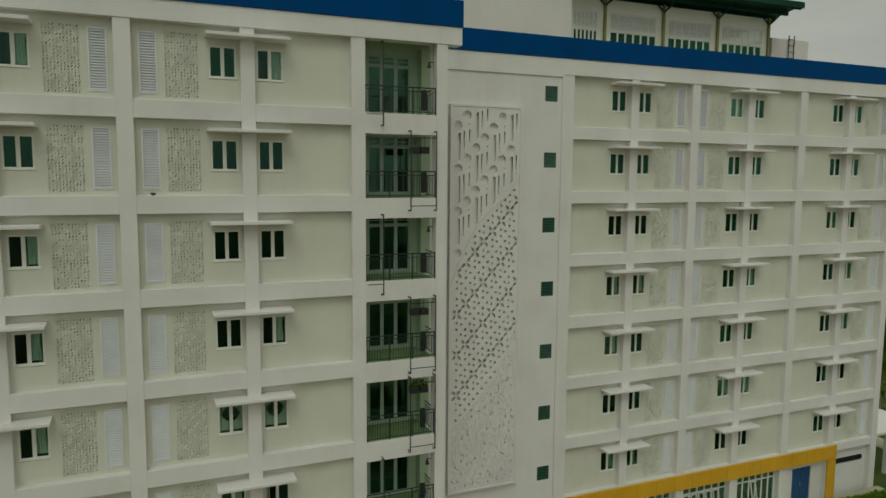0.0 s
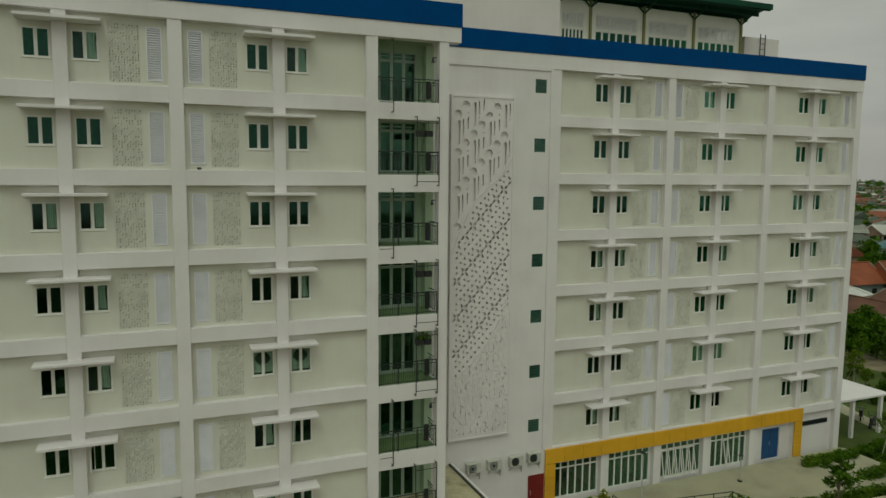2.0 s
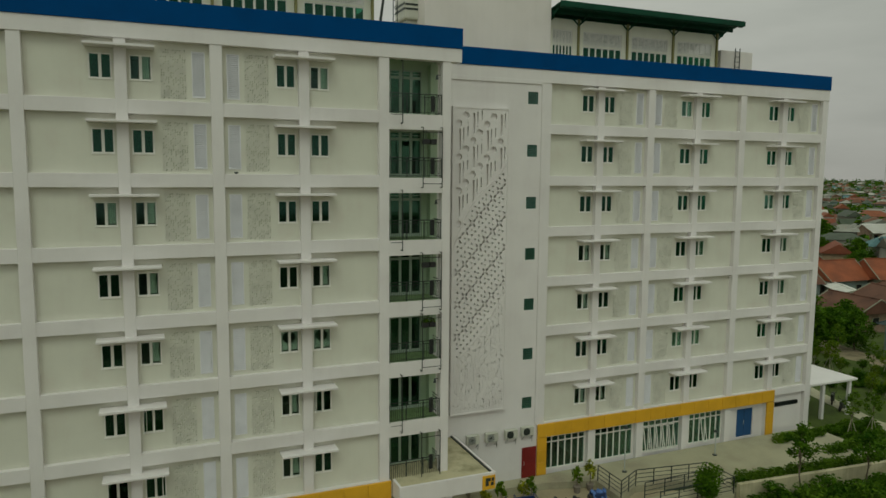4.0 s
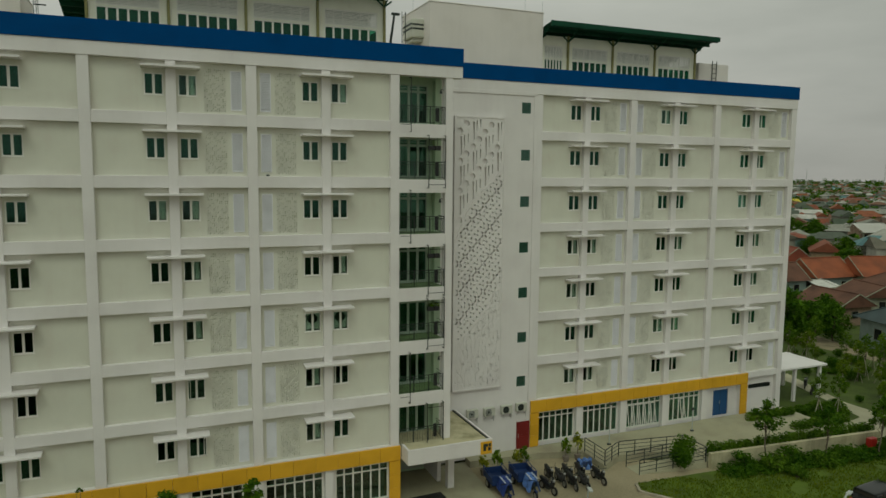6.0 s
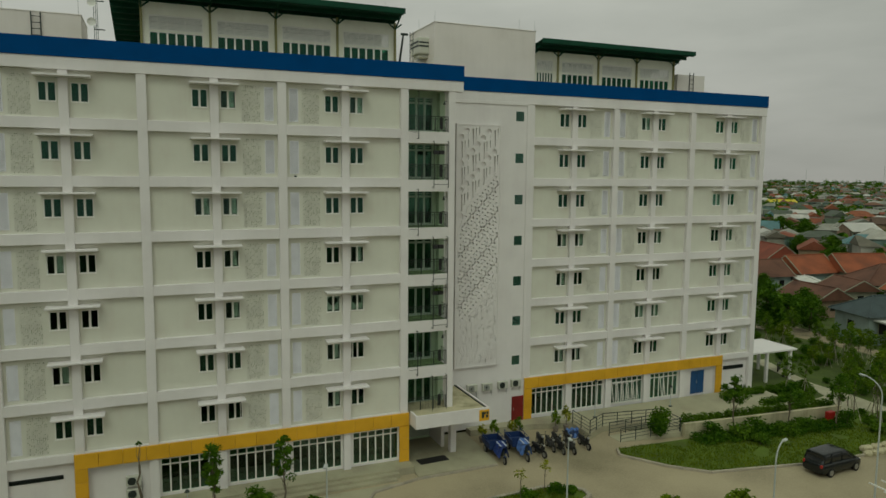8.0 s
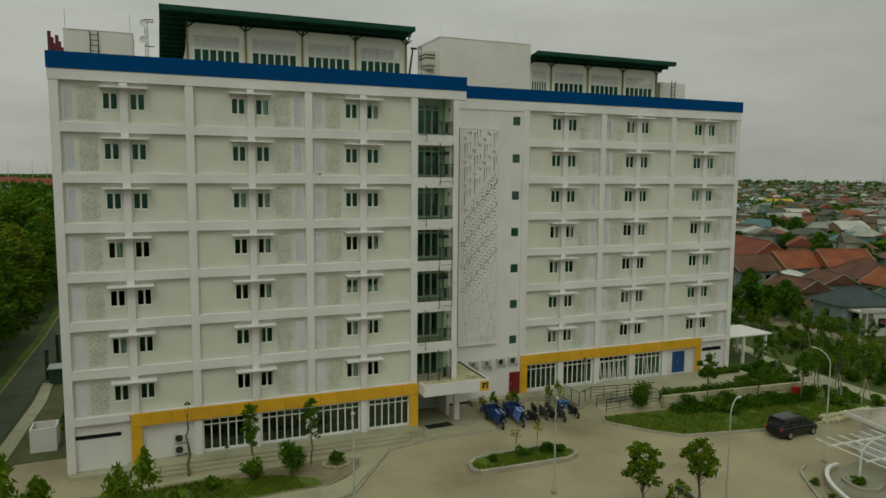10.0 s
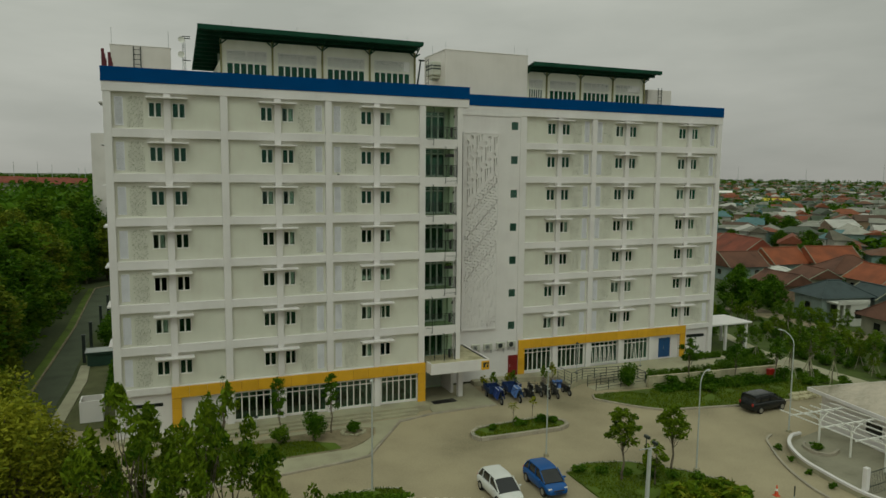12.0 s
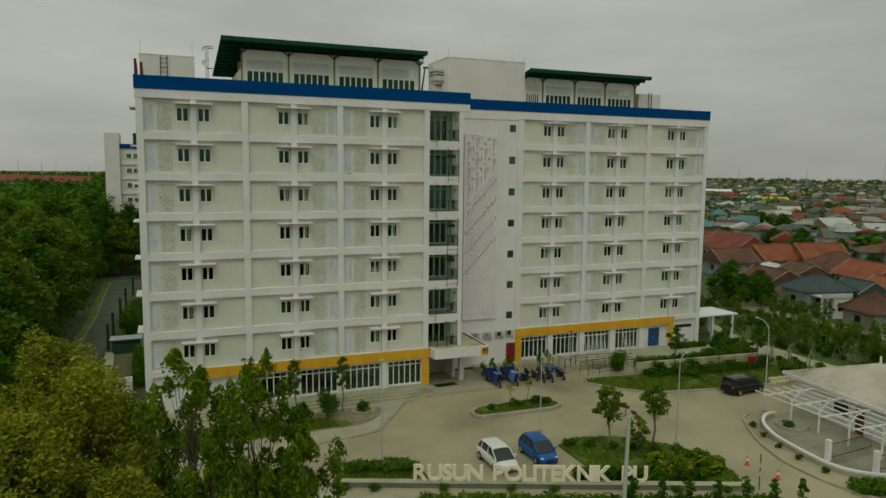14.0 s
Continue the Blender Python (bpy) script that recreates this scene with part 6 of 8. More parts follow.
def car(name, at, turn, length, width, height, paint, label, tall=False):
    """A hatchback or van-like car, nose towards +x of its own."""
    t = thing(name, at, label, "car", "parked cars", turn=turn)
    L, W, Hh = length, width / 2, height
    belt = Hh * 0.60
    lo = [(-L / 2, W * 0.74, 0.36, belt * 0.80), (-L / 2 + 0.07, W * 0.90, 0.25, belt * 0.95), (-L / 2 + 0.35, W * 0.98, 0.21, belt), (-L * 0.2, W, 0.20, belt + 0.01), (L * 0.1, W, 0.20, belt),
          (L * 0.25, W * 0.99, 0.20, belt * 0.97), (L * 0.36, W * 0.96, 0.21, belt * 0.91), (L / 2 - 0.22, W * 0.88, 0.23, belt * 0.80), (L / 2 - 0.05, W * 0.74, 0.28, belt * 0.66), (L / 2, W * 0.60, 0.34, belt * 0.56)]
    loft([hull(x, hw, a, b, 5.0) for x, hw, a, b in flowing(lo)], paint, "body", t)
    rear = -L / 2 + 0.12
    roof_r = rear + (0.25 if tall else 0.50)
    cab = [(rear, W * 0.80, belt - 0.25, belt + 0.02), (rear + 0.16, W * 0.86, belt - 0.25, belt + (0.28 if tall else 0.20)), (roof_r, W * 0.83, belt - 0.25, Hh - 0.07), (-L * 0.12, W * 0.83, belt - 0.25, Hh - 0.015), (L * 0.06, W * 0.83, belt - 0.25, Hh - 0.03),
           (L * 0.13, W * 0.84, belt - 0.25, Hh - 0.11), (L * 0.24, W * 0.86, belt - 0.25, belt + 0.20), (L * 0.34, W * 0.86, belt - 0.25, belt - 0.02)]
    loft([hull(x, hw, a, b, 4.0) for x, hw, a, b in flowing(cab)], M_CARGLASS, "glazing", t, "dark car windows")
    top = [(roof_r - 0.12, W * 0.66, Hh - 0.16, Hh - 0.06), (roof_r + 0.05, W * 0.74, Hh - 0.13, Hh - 0.015), (-L * 0.12, W * 0.76, Hh - 0.12, Hh + 0.02), (L * 0.05, W * 0.75, Hh - 0.13, Hh + 0.002), (L * 0.12, W * 0.70, Hh - 0.18, Hh - 0.06)]
    loft([hull(x, hw, a, b, 3.0) for x, hw, a, b in flowing(top)], paint, "roof", t)
    for s in (-1, 1):
        for xa, za, xb, zb in ((rear + 0.10, belt, roof_r - 0.02, Hh - 0.10), (L * 0.33, belt - 0.03, L * 0.11, Hh - 0.09), (-0.05, belt, -0.08, Hh - 0.09), (-L * 0.27, belt, -L * 0.26, Hh - 0.10)):
            part("pillar", rod(bmesh.new(), (xa, s * W * 0.875, za), (xb, s * W * 0.78, zb), 0.040, 6), paint, t)
        mr = bmesh.new()
        bmesh.ops.create_icosphere(mr, subdivisions=2, radius=0.10, matrix=Matrix.Translation((L * 0.235, s * (W + 0.08), belt + 0.06)) @ Matrix.Diagonal((0.7, 1.1, 0.75, 1)))
        part("mirror", mr, paint, t, smooth=True)
        part("headlight", block(L / 2 - 0.26, L / 2 - 0.12, s * W * 0.66 - 0.13, s * W * 0.66 + 0.13, belt * 0.60, belt * 0.76, 0.03), M_TRIM, t, "clear headlight")
        part("tail_light", block(-L / 2 + 0.00, -L / 2 + 0.12, s * W * 0.76 - 0.09, s * W * 0.76 + 0.09, belt * 0.70, belt * 0.94, 0.03), M_REDBOX, t, "red tail light")
        for x in (-L * 0.30, L * 0.31):
            wheel(t, x, s * (W - 0.085), 0.31, 0.20)
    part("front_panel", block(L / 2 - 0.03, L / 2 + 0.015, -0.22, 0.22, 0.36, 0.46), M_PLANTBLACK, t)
    part("grille", block(L / 2 - 0.06, L / 2 + 0.005, -W * 0.45, W * 0.45, 0.50, 0.58, 0.01), M_PLANTBLACK, t)
    return t


M_CARWHITE = surface("white_car_paint", (0.70, 0.70, 0.68), rough=0.22, var=0.03, bump=0)
M_CARBLUE = surface("blue_car_paint", (0.012, 0.085, 0.30), rough=0.22, var=0.04, bump=0)
M_CARBLACK = surface("black_car_paint", (0.010, 0.012, 0.012), rough=0.2, var=0.05, bump=0)
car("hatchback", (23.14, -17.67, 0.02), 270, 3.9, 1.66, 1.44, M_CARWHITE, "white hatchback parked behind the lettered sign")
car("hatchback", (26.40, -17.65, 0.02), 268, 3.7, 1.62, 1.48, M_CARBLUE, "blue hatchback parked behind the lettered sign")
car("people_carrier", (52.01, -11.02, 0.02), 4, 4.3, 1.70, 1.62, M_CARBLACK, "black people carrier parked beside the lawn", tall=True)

M_TARP = surface("blue_tarpaulin", (0.02, 0.045, 0.20), rough=0.6, var=0.2, scale=4)
M_TARP2 = surface("pale_striped_tarpaulin", (0.09, 0.17, 0.42), rough=0.6, var=0.25, scale=6)
M_BLUESTEEL = surface("blue_cargo_bed_paint", (0.014, 0.035, 0.12), rough=0.5, var=0.1)
M_STRIPE = surface("pale_tarpaulin_stripe", (0.36, 0.40, 0.48), rough=0.7, var=0.1)


def drape(x0, x1, w, z, seed, name, material, parent):
    """A cloth thrown over, sagging at its sides."""
    r = random.Random(seed)
    bm = bmesh.new()
    nu, nv = 12, 12
    g = []
    for i in range(nu + 1):
        row = []
        for j in range(nv + 1):
            x = x0 + (x1 - x0) * i / nu
            s = (j / nv - 0.5) * 2
            y = s * w * (0.62 + 0.12 * math.sin(i))
            drop = max(0.0, abs(s) - 0.45) * 1.25
            row.append(bm.verts.new((x + r.uniform(-.03, .03), y + r.uniform(-.02, .02), z + 0.10 * math.sin(i * 1.1) - drop + r.uniform(-.03, .03))))
        g.append(row)
    for i in range(nu):
        for j in range(nv):
            bm.faces.new((g[i][j], g[i + 1][j], g[i + 1][j + 1], g[i][j + 1]))
    return part(name, bm, material, parent, smooth=True)


def cargo_trike(at, turn, cover, seed, label):
    """A three-wheeled cargo motorcycle with its bed at the back and a cover thrown over the front."""
    t = thing("cargo_tricycle", at, label, "tricycle", "cargo tricycles", turn=turn)
    part("bed_floor", block(-1.75, 0.05, -0.62, 0.62, 0.55, 0.62, 0.01), M_BLUESTEEL, t)
    for s in (-1, 1):
        part("bed_side", block(-1.75, 0.05, s * 0.62 - 0.025, s * 0.62 + 0.025, 0.60, 1.02, 0.01), M_BLUESTEEL, t)
        part("bed_rail", rod(bmesh.new(), (-1.75, s * 0.62, 1.22), (0.05, s * 0.62, 1.22), 0.025, 6), M_BLUESTEEL, t)
        wheel(t, -1.0, s * 0.56, 0.29, 0.12)
    for x in (-1.75, -0.85, 0.05):
        for s in (-1, 1):
            part("bed_stake", rod(bmesh.new(), (x, s * 0.62, 1.0), (x, s * 0.62, 1.24), 0.025, 6), M_BLUESTEEL, t)
    part("tailboard", block(-1.80, -1.75, -0.62, 0.62, 0.60, 1.02, 0.01), M_BLUESTEEL, t)
    part("headboard", block(0.05, 0.10, -0.62, 0.62, 0.60, 1.24, 0.01), M_BLUESTEEL, t)
    part("frame", rod(bmesh.new(), (-1.6, 0, 0.45), (0.9, 0, 0.55), 0.06, 6), M_DARKSTEEL, t)
    part("engine", block(0.35, 0.80, -0.18, 0.18, 0.32, 0.66, 0.04), M_DARKSTEEL, t)
    part("seat", block(0.18, 0.78, -0.17, 0.17, 0.76, 0.88, 0.04), M_PLANTBLACK, t)
    part("tank", block(0.76, 1.16, -0.16, 0.16, 0.78, 1.0, 0.06), M_BLUESTEEL, t)
    part("fork", rod(bmesh.new(), (1.15, 0, 1.05), (1.48, 0, 0.30), 0.05, 6), M_DARKSTEEL, t)
    part("handlebar", rod(bmesh.new(), (1.12, -0.40, 1.12), (1.12, 0.40, 1.12), 0.022, 6), M_DARKSTEEL, t)
    wheel(t, 1.50, 0.0, 0.29, 0.10)
    part("mudguard", block(1.30, 1.72, -0.07, 0.07, 0.58, 0.62, 0.01), M_BLUESTEEL, t)
    cov = drape(0.1, 1.45, 0.62, 1.16, seed, "cover", cover, t)
    for k in (-0.2, 0.2):
        part("stripe", block(0.25, 1.25, k - 0.05, k + 0.05, 1.235, 1.25), M_STRIPE, cov)
    return t


cargo_trike((31.30, -0.62, 0.02), -97, M_TARP, 1, "dark blue cargo tricycle under a blue tarpaulin")
cargo_trike((33.08, -0.75, 0.02), -98, M_TARP2, 2, "dark blue cargo tricycle under a pale striped tarpaulin")


def motorcycle(at, turn, paint, label):
    t = thing("motorcycle", at, label, "motorcycle", "parked motorcycles", turn=turn)
    wheel(t, -0.62, 0.0, 0.28, 0.10)
    wheel(t, 0.62, 0.0, 0.28, 0.09)
    loft([ring(x, hw, a, b, 0.04) for x, hw, a, b in ((-0.85, 0.07, 0.62, 0.76), (-0.45, 0.15, 0.48, 0.74), (0.0, 0.14, 0.34, 0.62), (0.25, 0.12, 0.32, 0.58), (0.42, 0.14, 0.40, 0.95), (0.55, 0.08, 0.60, 0.95))], paint, "fairing", t)
    part("engine", block(-0.25, 0.18, -0.14, 0.14, 0.20, 0.44, 0.04), M_DARKSTEEL, t)
    loft([ring(x, hw, a, b, 0.03) for x, hw, a, b in ((-0.78, 0.08, 0.76, 0.82), (-0.4, 0.13, 0.73, 0.82), (0.02, 0.10, 0.66, 0.76))], M_PLANTBLACK, "seat", t)
    part("fork", rod(bmesh.new(), (0.42, 0, 0.98), (0.62, 0, 0.28), 0.045, 6), M_DARKSTEEL, t)
    part("handlebar", rod(bmesh.new(), (0.36, -0.33, 1.03), (0.36, 0.33, 1.03), 0.02, 6), M_DARKSTEEL, t)
    for s in (-1, 1):
        part("mirror", rod(bmesh.new(), (0.34, s * 0.28, 1.22), (0.32, s * 0.28, 1.24), 0.05, 8), M_DARKSTEEL, t)
        part("mirror_stem", rod(bmesh.new(), (0.36, s * 0.25, 1.03), (0.33, s * 0.28, 1.22), 0.009, 5), M_DARKSTEEL, t)
    part("headlight", block(0.48, 0.60, -0.08, 0.08, 0.84, 0.98, 0.03), M_RIM, t)
    part("stand", rod(bmesh.new(), (-0.05, 0.1, 0.25), (-0.1, 0.22, 0.0), 0.012, 5), M_DARKSTEEL, t)
    return t


M_BIKE_A = surface("black_motorcycle_paint", (0.014, 0.015, 0.016), rough=0.3, var=0.08)
M_BIKE_B = surface("grey_motorcycle_paint", (0.055, 0.055, 0.055), rough=0.35, var=0.08)
for i, (x, y, a) in enumerate(((34.19, -1.52, -82), (35.15, -0.02, -102), (35.55, -0.81, -97), (36.00, -1.51, -100), (36.38, -0.37, -95), (36.73, -1.75, -98), (37.26, -0.52, -100), (38.09, -1.44, -92))):
    motorcycle((x, y, 0.02), a, M_BIKE_B if i in (2, 5) else M_BIKE_A, "grey motorcycle on its stand" if i in (2, 5) else "black motorcycle on its stand")
for x, y, a in ((68.0, 7.2, 200), (68.9, 8.9, 215)):
    motorcycle((x, y, 0.03), a, M_BIKE_B, "grey motorcycle parked beside the carport")
bl = thing("bin_bag", (38.41, 0.78, 0.02), "blue sheet bundled beside the terrace", "bundle")
drape(-0.5, 0.5, 0.6, 0.62, 9, "sheet", M_TARP2, bl)
part("crate", block(-0.4, 0.4, -0.3, 0.3, 0.0, 0.55, 0.02), M_BLUESTEEL, bl)

# potted plants on the terrace edge
M_POT = surface("grey_plant_pot", (0.20, 0.17, 0.14), rough=0.8, var=0.1)
for i, (x, y, h, mt) in enumerate(((31.41, 2.22, 1.5, M_LEAF_YELLOW), (32.39, 2.09, 1.8, M_LEAF_MID), (33.91, 2.04, 1.6, M_LEAF_YELLOW), (34.49, 2.11, 1.7, M_LEAF_MID), (38.78, 2.15, 2.2, M_LEAF_YELLOW), (37.81, 2.16, 1.9, M_LEAF_MID))):
    p = thing("potted_plant", (x, y, 0.02), "leafy green plant in a grey pot below the terrace" if mt is M_LEAF_MID else "yellowish leafy plant in a grey pot below the terrace", "potted plant", "terrace plants")
    part("pot", rod(bmesh.new(), (0, 0, 0), (0, 0, 0.42), 0.17, 12, 0.24), M_POT, p)
    part("stem", rod(bmesh.new(), (0, 0, 0.38), (0, 0, h * 0.8), 0.025, 5), M_BARK, p)
    part("leaves", leaf_mesh("leaves", [((math.cos(q * 2.1) * 0.20, math.sin(q * 2.1) * 0.20, h * (0.50 + 0.14 * (q % 3))), (0.20, 0.20, h * 0.24), 15) for q in range(6)], 0.15, mt, 400 + i, 1.2), mt, p)

# ---- air conditioners on the stair wall and at the corner ----
M_AC = surface("ivory_ac_casing", (0.52, 0.52, 0.45), rough=0.5, var=0.06)


def ac_unit(at, dark=False):
    t = thing("air_conditioner", at, "ivory outdoor air-conditioner unit on wall brackets", "air conditioner", "outdoor units")
    part("casing", block(-0.42, 0.42, -0.34, -0.04, 0.0, 0.58, 0.02), M_AC, t)
    part("fan_ring", rod(bmesh.new(), (-0.10, -0.335, 0.29), (-0.10, -0.352, 0.29), 0.24, 18), M_DARKSTEEL if dark else M_GALV, t)
    part("fan_hub", rod(bmesh.new(), (-0.10, -0.350, 0.29), (-0.10, -0.362, 0.29), 0.07, 10), M_DARKSTEEL, t)
    for i in range(5):
        part("grille_bar", block(-0.34, 0.14, -0.366, -0.358, 0.09 + i * 0.10, 0.105 + i * 0.10), M_DARKSTEEL, t)
    for s in (-1, 1):
        part("bracket", block(s * 0.3 - 0.02, s * 0.3 + 0.02, -0.36, 0.0, -0.05, 0.0), M_GALV, t)
        part("bracket_stay", rod(bmesh.new(), (s * 0.3, -0.34, -0.03), (s * 0.3, -0.01, -0.32), 0.015, 5), M_GALV, t)
    part("pipe", rod(bmesh.new(), (0.46, -0.10, 0.12), (0.46, -0.01, -0.5), 0.02, 6), M_GALV, t)
    return t


for x, z, d in ((31.45, 3.34, False), (32.75, 3.32, False), (34.12, 3.34, True), (35.30, 3.38, True)):
    ac_unit((x, YR, z), d)
for z in (0.75, 1.55):
    ac_unit((7.35, 0.30, z), True)

# boxes hung in the balconies with pipe frames
for k in (1, 3, 4):
    zf = TOP - STOREY * k - 2.71
    for x in (26.72, 27.12):
        t = thing("planter_box", (x, 0.28, zf + 1.72), "dark hanging planter box full of green leaves in the balcony" if k == 4 else "dark hanging planter box in the balcony", "planter", "balcony planters")
        part("box", block(-0.17, 0.17, -0.14, 0.14, 0, 0.26, 0.02), M_PLANTBLACK, t)
        part("hanger", rod(bmesh.new(), (0, 0, 0.24), (0, 0, 0.76), 0.01, 5), M_DARKSTEEL, t)
        if k == 4:
            part("leaves", leaf_mesh("leaves", [((0, 0, 0.34), (0.24, 0.16, 0.17), 46)], 0.09, M_LEAF_MID, 700 + int(x * 10)), M_LEAF_MID, t, "trailing green leaves")
for k in (0, 2, 5):
    zf = TOP - STOREY * k - 2.71
    t = thing("wall_lamp", (27.42, 0.30, zf + 1.95), "small dark lamp on the balcony column", "wall lamp", "balcony lamps")
    part("arm", rod(bmesh.new(), (0.08, 0, 0.1), (-0.10, 0, 0.1), 0.02, 6), M_DARKSTEEL, t)
    part("shade", rod(bmesh.new(), (-0.10, 0, 0.1), (-0.10, 0, -0.12), 0.04, 8, 0.09), M_DARKSTEEL, t)
for k in range(7):
    zf = TOP - STOREY * k - 2.71
    t = thing("laundry", (27.15, 0.42, zf), "dark garment hung over the balcony rail", "laundry", "balcony laundry")
    cl = bmesh.new()
    box(cl, -0.12, 0.12, -0.035, 0.035, 0.18, 1.0)
    bmesh.ops.bevel(cl, geom=cl.edges[:], offset=0.03, segments=2, affect='EDGES')
    part("cloth", cl, M_PLANTBLACK, t)

# small dark object of unknown kind; its lamp form is made up
ledge_thing = thing("flood_lamp", (17.23, 0.12, TOP - STOREY * 2 + 0.62), "small dark object of unknown kind standing on a beam of the facade", "lamp")
part("foot", block(-0.05, 0.05, -0.05, 0.05, 0.0, 0.04, 0.005), M_DARKSTEEL, ledge_thing)
part("head", block(-0.09, 0.09, -0.06, 0.05, 0.03, 0.10, 0.02, 2), M_DARKSTEEL, ledge_thing)

# ---- things on the roof ----
tank = thing("roof_room", (2.95, 8.6, 26.39), "plain white lift-motor room on the roof", "roof building")
part("body", block(-2.32, 2.15, -1.6, 3.0, 0.0, 3.62, 0.02), M_TOWER, tank)
part("coping", block(-2.35, 2.18, -1.63, 3.03, 3.62, 3.69, 0.01), M_TOWER, tank)
lad = part("ladder", rod(rod(bmesh.new(), (-0.62, -1.75, 0.0), (-0.62, -1.75, 3.6), 0.04, 6), (-0.10, -1.75, 0.0), (-0.10, -1.75, 3.6), 0.04, 6), M_DARKSTEEL, tank)
for i in range(9):
    part("rung", rod(bmesh.new(), (-0.62, -1.75, 0.3 + i * 0.38), (-0.10, -1.75, 0.3 + i * 0.38), 0.025, 6), M_DARKSTEEL, lad)
for x in (-2.2, 2.0):
    part("lightning_rod", rod(bmesh.new(), (x, -1.5, 3.5), (x, -1.5, 5.0), 0.016, 5), M_GALV, tank)
mast = thing("antenna_mast", (6.05, 5.2, 26.39), "steel roof mast with two white dishes", "antenna")
for x, y in ((-0.12, 0), (0.12, 0), (0, 0.2)):
    part("leg", rod(bmesh.new(), (x, y, 0), (x * 0.8, y * 0.8, 4.3), 0.022, 6), M_GALV, mast)
for i in range(9):
    part("brace", rod(bmesh.new(), (-0.12, 0, 0.3 + i * 0.45), (0.12, 0, 0.55 + i * 0.45), 0.014, 5), M_GALV, mast)
for x, z in ((-0.22, 2.9), (-0.18, 4.05)):
    d = bmesh.new()
    prev = None
    for i in range(5):
        r = 0.05 + 0.050 * i
        y = -0.30 - 0.05 * (i / 4) ** 2
        ringv = [d.verts.new((x + r * math.cos(a * math.pi / 8), y, z + r * math.sin(a * math.pi / 8))) for a in range(16)]
        if prev:
            for a in range(16):
                d.faces.new((prev[a], prev[(a + 1) % 16], ringv[(a + 1) % 16], ringv[a]))
        else:
            d.faces.new(ringv)
        prev = ringv
    dish = part("dish", d, M_TRIM, mast)
    part("dish_arm", rod(bmesh.new(), (x, -0.26, z), (0, 0, z), 0.03, 6), M_GALV, mast)
for z in (2.5, 4.2, 4.35):
    part("crossbar", rod(bmesh.new(), (-0.1, -0.1, z), (0.5, -0.1, z), 0.035, 6), M_DARKSTEEL, mast)
M_REDSTEEL = surface("dull_red_steel", (0.11, 0.014, 0.022), rough=0.6, var=0.1)
letters = thing("roof_sign_frame", (0.78, 0.3, 26.39), "dull red steel letter frames seen edge-on on the roof", "sign")
for i in range(6):
    h = 2.35 - 0.16 * i
    part("frame_post", block(-0.42 + 0.42 * (i // 3), -0.22 + 0.42 * (i // 3), 0.5 + (i % 3) * 1.3, 0.62 + (i % 3) * 1.3, 0.0, h + 0.25 * (i // 3), 0.02), M_REDSTEEL, letters)
horn = thing("roof_siren", (28.90, 8.6, 26.39), "pale box fan unit bracketed to the stair tower", "ventilator")
part("unit", block(-0.75, 0.33, -0.9, 0.9, 3.0, 4.3, 0.12, 2), M_AC, horn)
part("bracket", block(-0.5, 0.34, -0.12, 0.12, 2.55, 2.8), M_GALV, horn)
part("unit_foot", block(-0.6, 0.2, -0.7, 0.7, 2.75, 3.0, 0.08, 2), M_AC, horn)
for z in (3.55, 3.85):
    part("slot", block(-0.77, -0.70, -0.85, 0.85, z, z + 0.14), M_DARKSTEEL, horn)
part("slot", block(-0.7, 0.1, -0.92, -0.88, 3.55, 3.67), M_DARKSTEEL, horn)
part("slot", block(-0.7, 0.1, -0.92, -0.88, 3.82, 3.94), M_DARKSTEEL, horn)
lm = thing("roof_mast", (26.80, 5.5, 26.39), "slim dark lattice mast beside the tower", "antenna")
for x in (-0.12, 0.12):
    part("leg", rod(bmesh.new(), (x, 0, 0), (x, 0, 4.1), 0.025, 6), M_DARKSTEEL, lm)
for i in range(10):
    part("brace", rod(bmesh.new(), (-0.12, 0, 0.2 + i * 0.4), (0.12, 0, 0.4 + i * 0.4), 0.016, 5), M_DARKSTEEL, lm)
cr = thing("roof_davit", (25.45, 5.0, 26.39), "leaning dark steel davit on the roof", "davit")
part("boom", rod(bmesh.new(), (0, 0, 0), (0.55, 0, 3.8), 0.10, 8, 0.07), M_DARKSTEEL, cr)
part("head", block(0.35, 0.9, -0.08, 0.08, 3.72, 3.88, 0.03), M_DARKSTEEL, cr)
rr = thing("roof_room", (54.9, 8.5, 26.39), "small white roof room with a ladder", "roof building")
part("body", block(-1.6, 1.55, -0.5, 3.0, 0.0, 3.0, 0.02), M_TOWER, rr)
lad2 = part("ladder", rod(rod(bmesh.new(), (-0.3, -0.62, 0.0), (-0.3, -0.62, 3.2), 0.035, 6), (0.15, -0.62, 0.0), (0.15, -0.62, 3.2), 0.035, 6), M_DARKSTEEL, rr)
for i in range(8):
    part("rung", rod(bmesh.new(), (-0.3, -0.62, 0.3 + i * 0.38), (0.15, -0.62, 0.3 + i * 0.38), 0.022, 6), M_DARKSTEEL, lad2)
for x in (9.5, 14.6, 20.0, 24.0):
    r = thing("lightning_rod", (x, 3.0, 30.60), "thin steel lightning rod on the roof sheet", "lightning rod", "lightning rods")
    part("spike", rod(bmesh.new(), (0, 0, 0), (0, 0, 1.2), 0.012, 5), M_GALV, r)

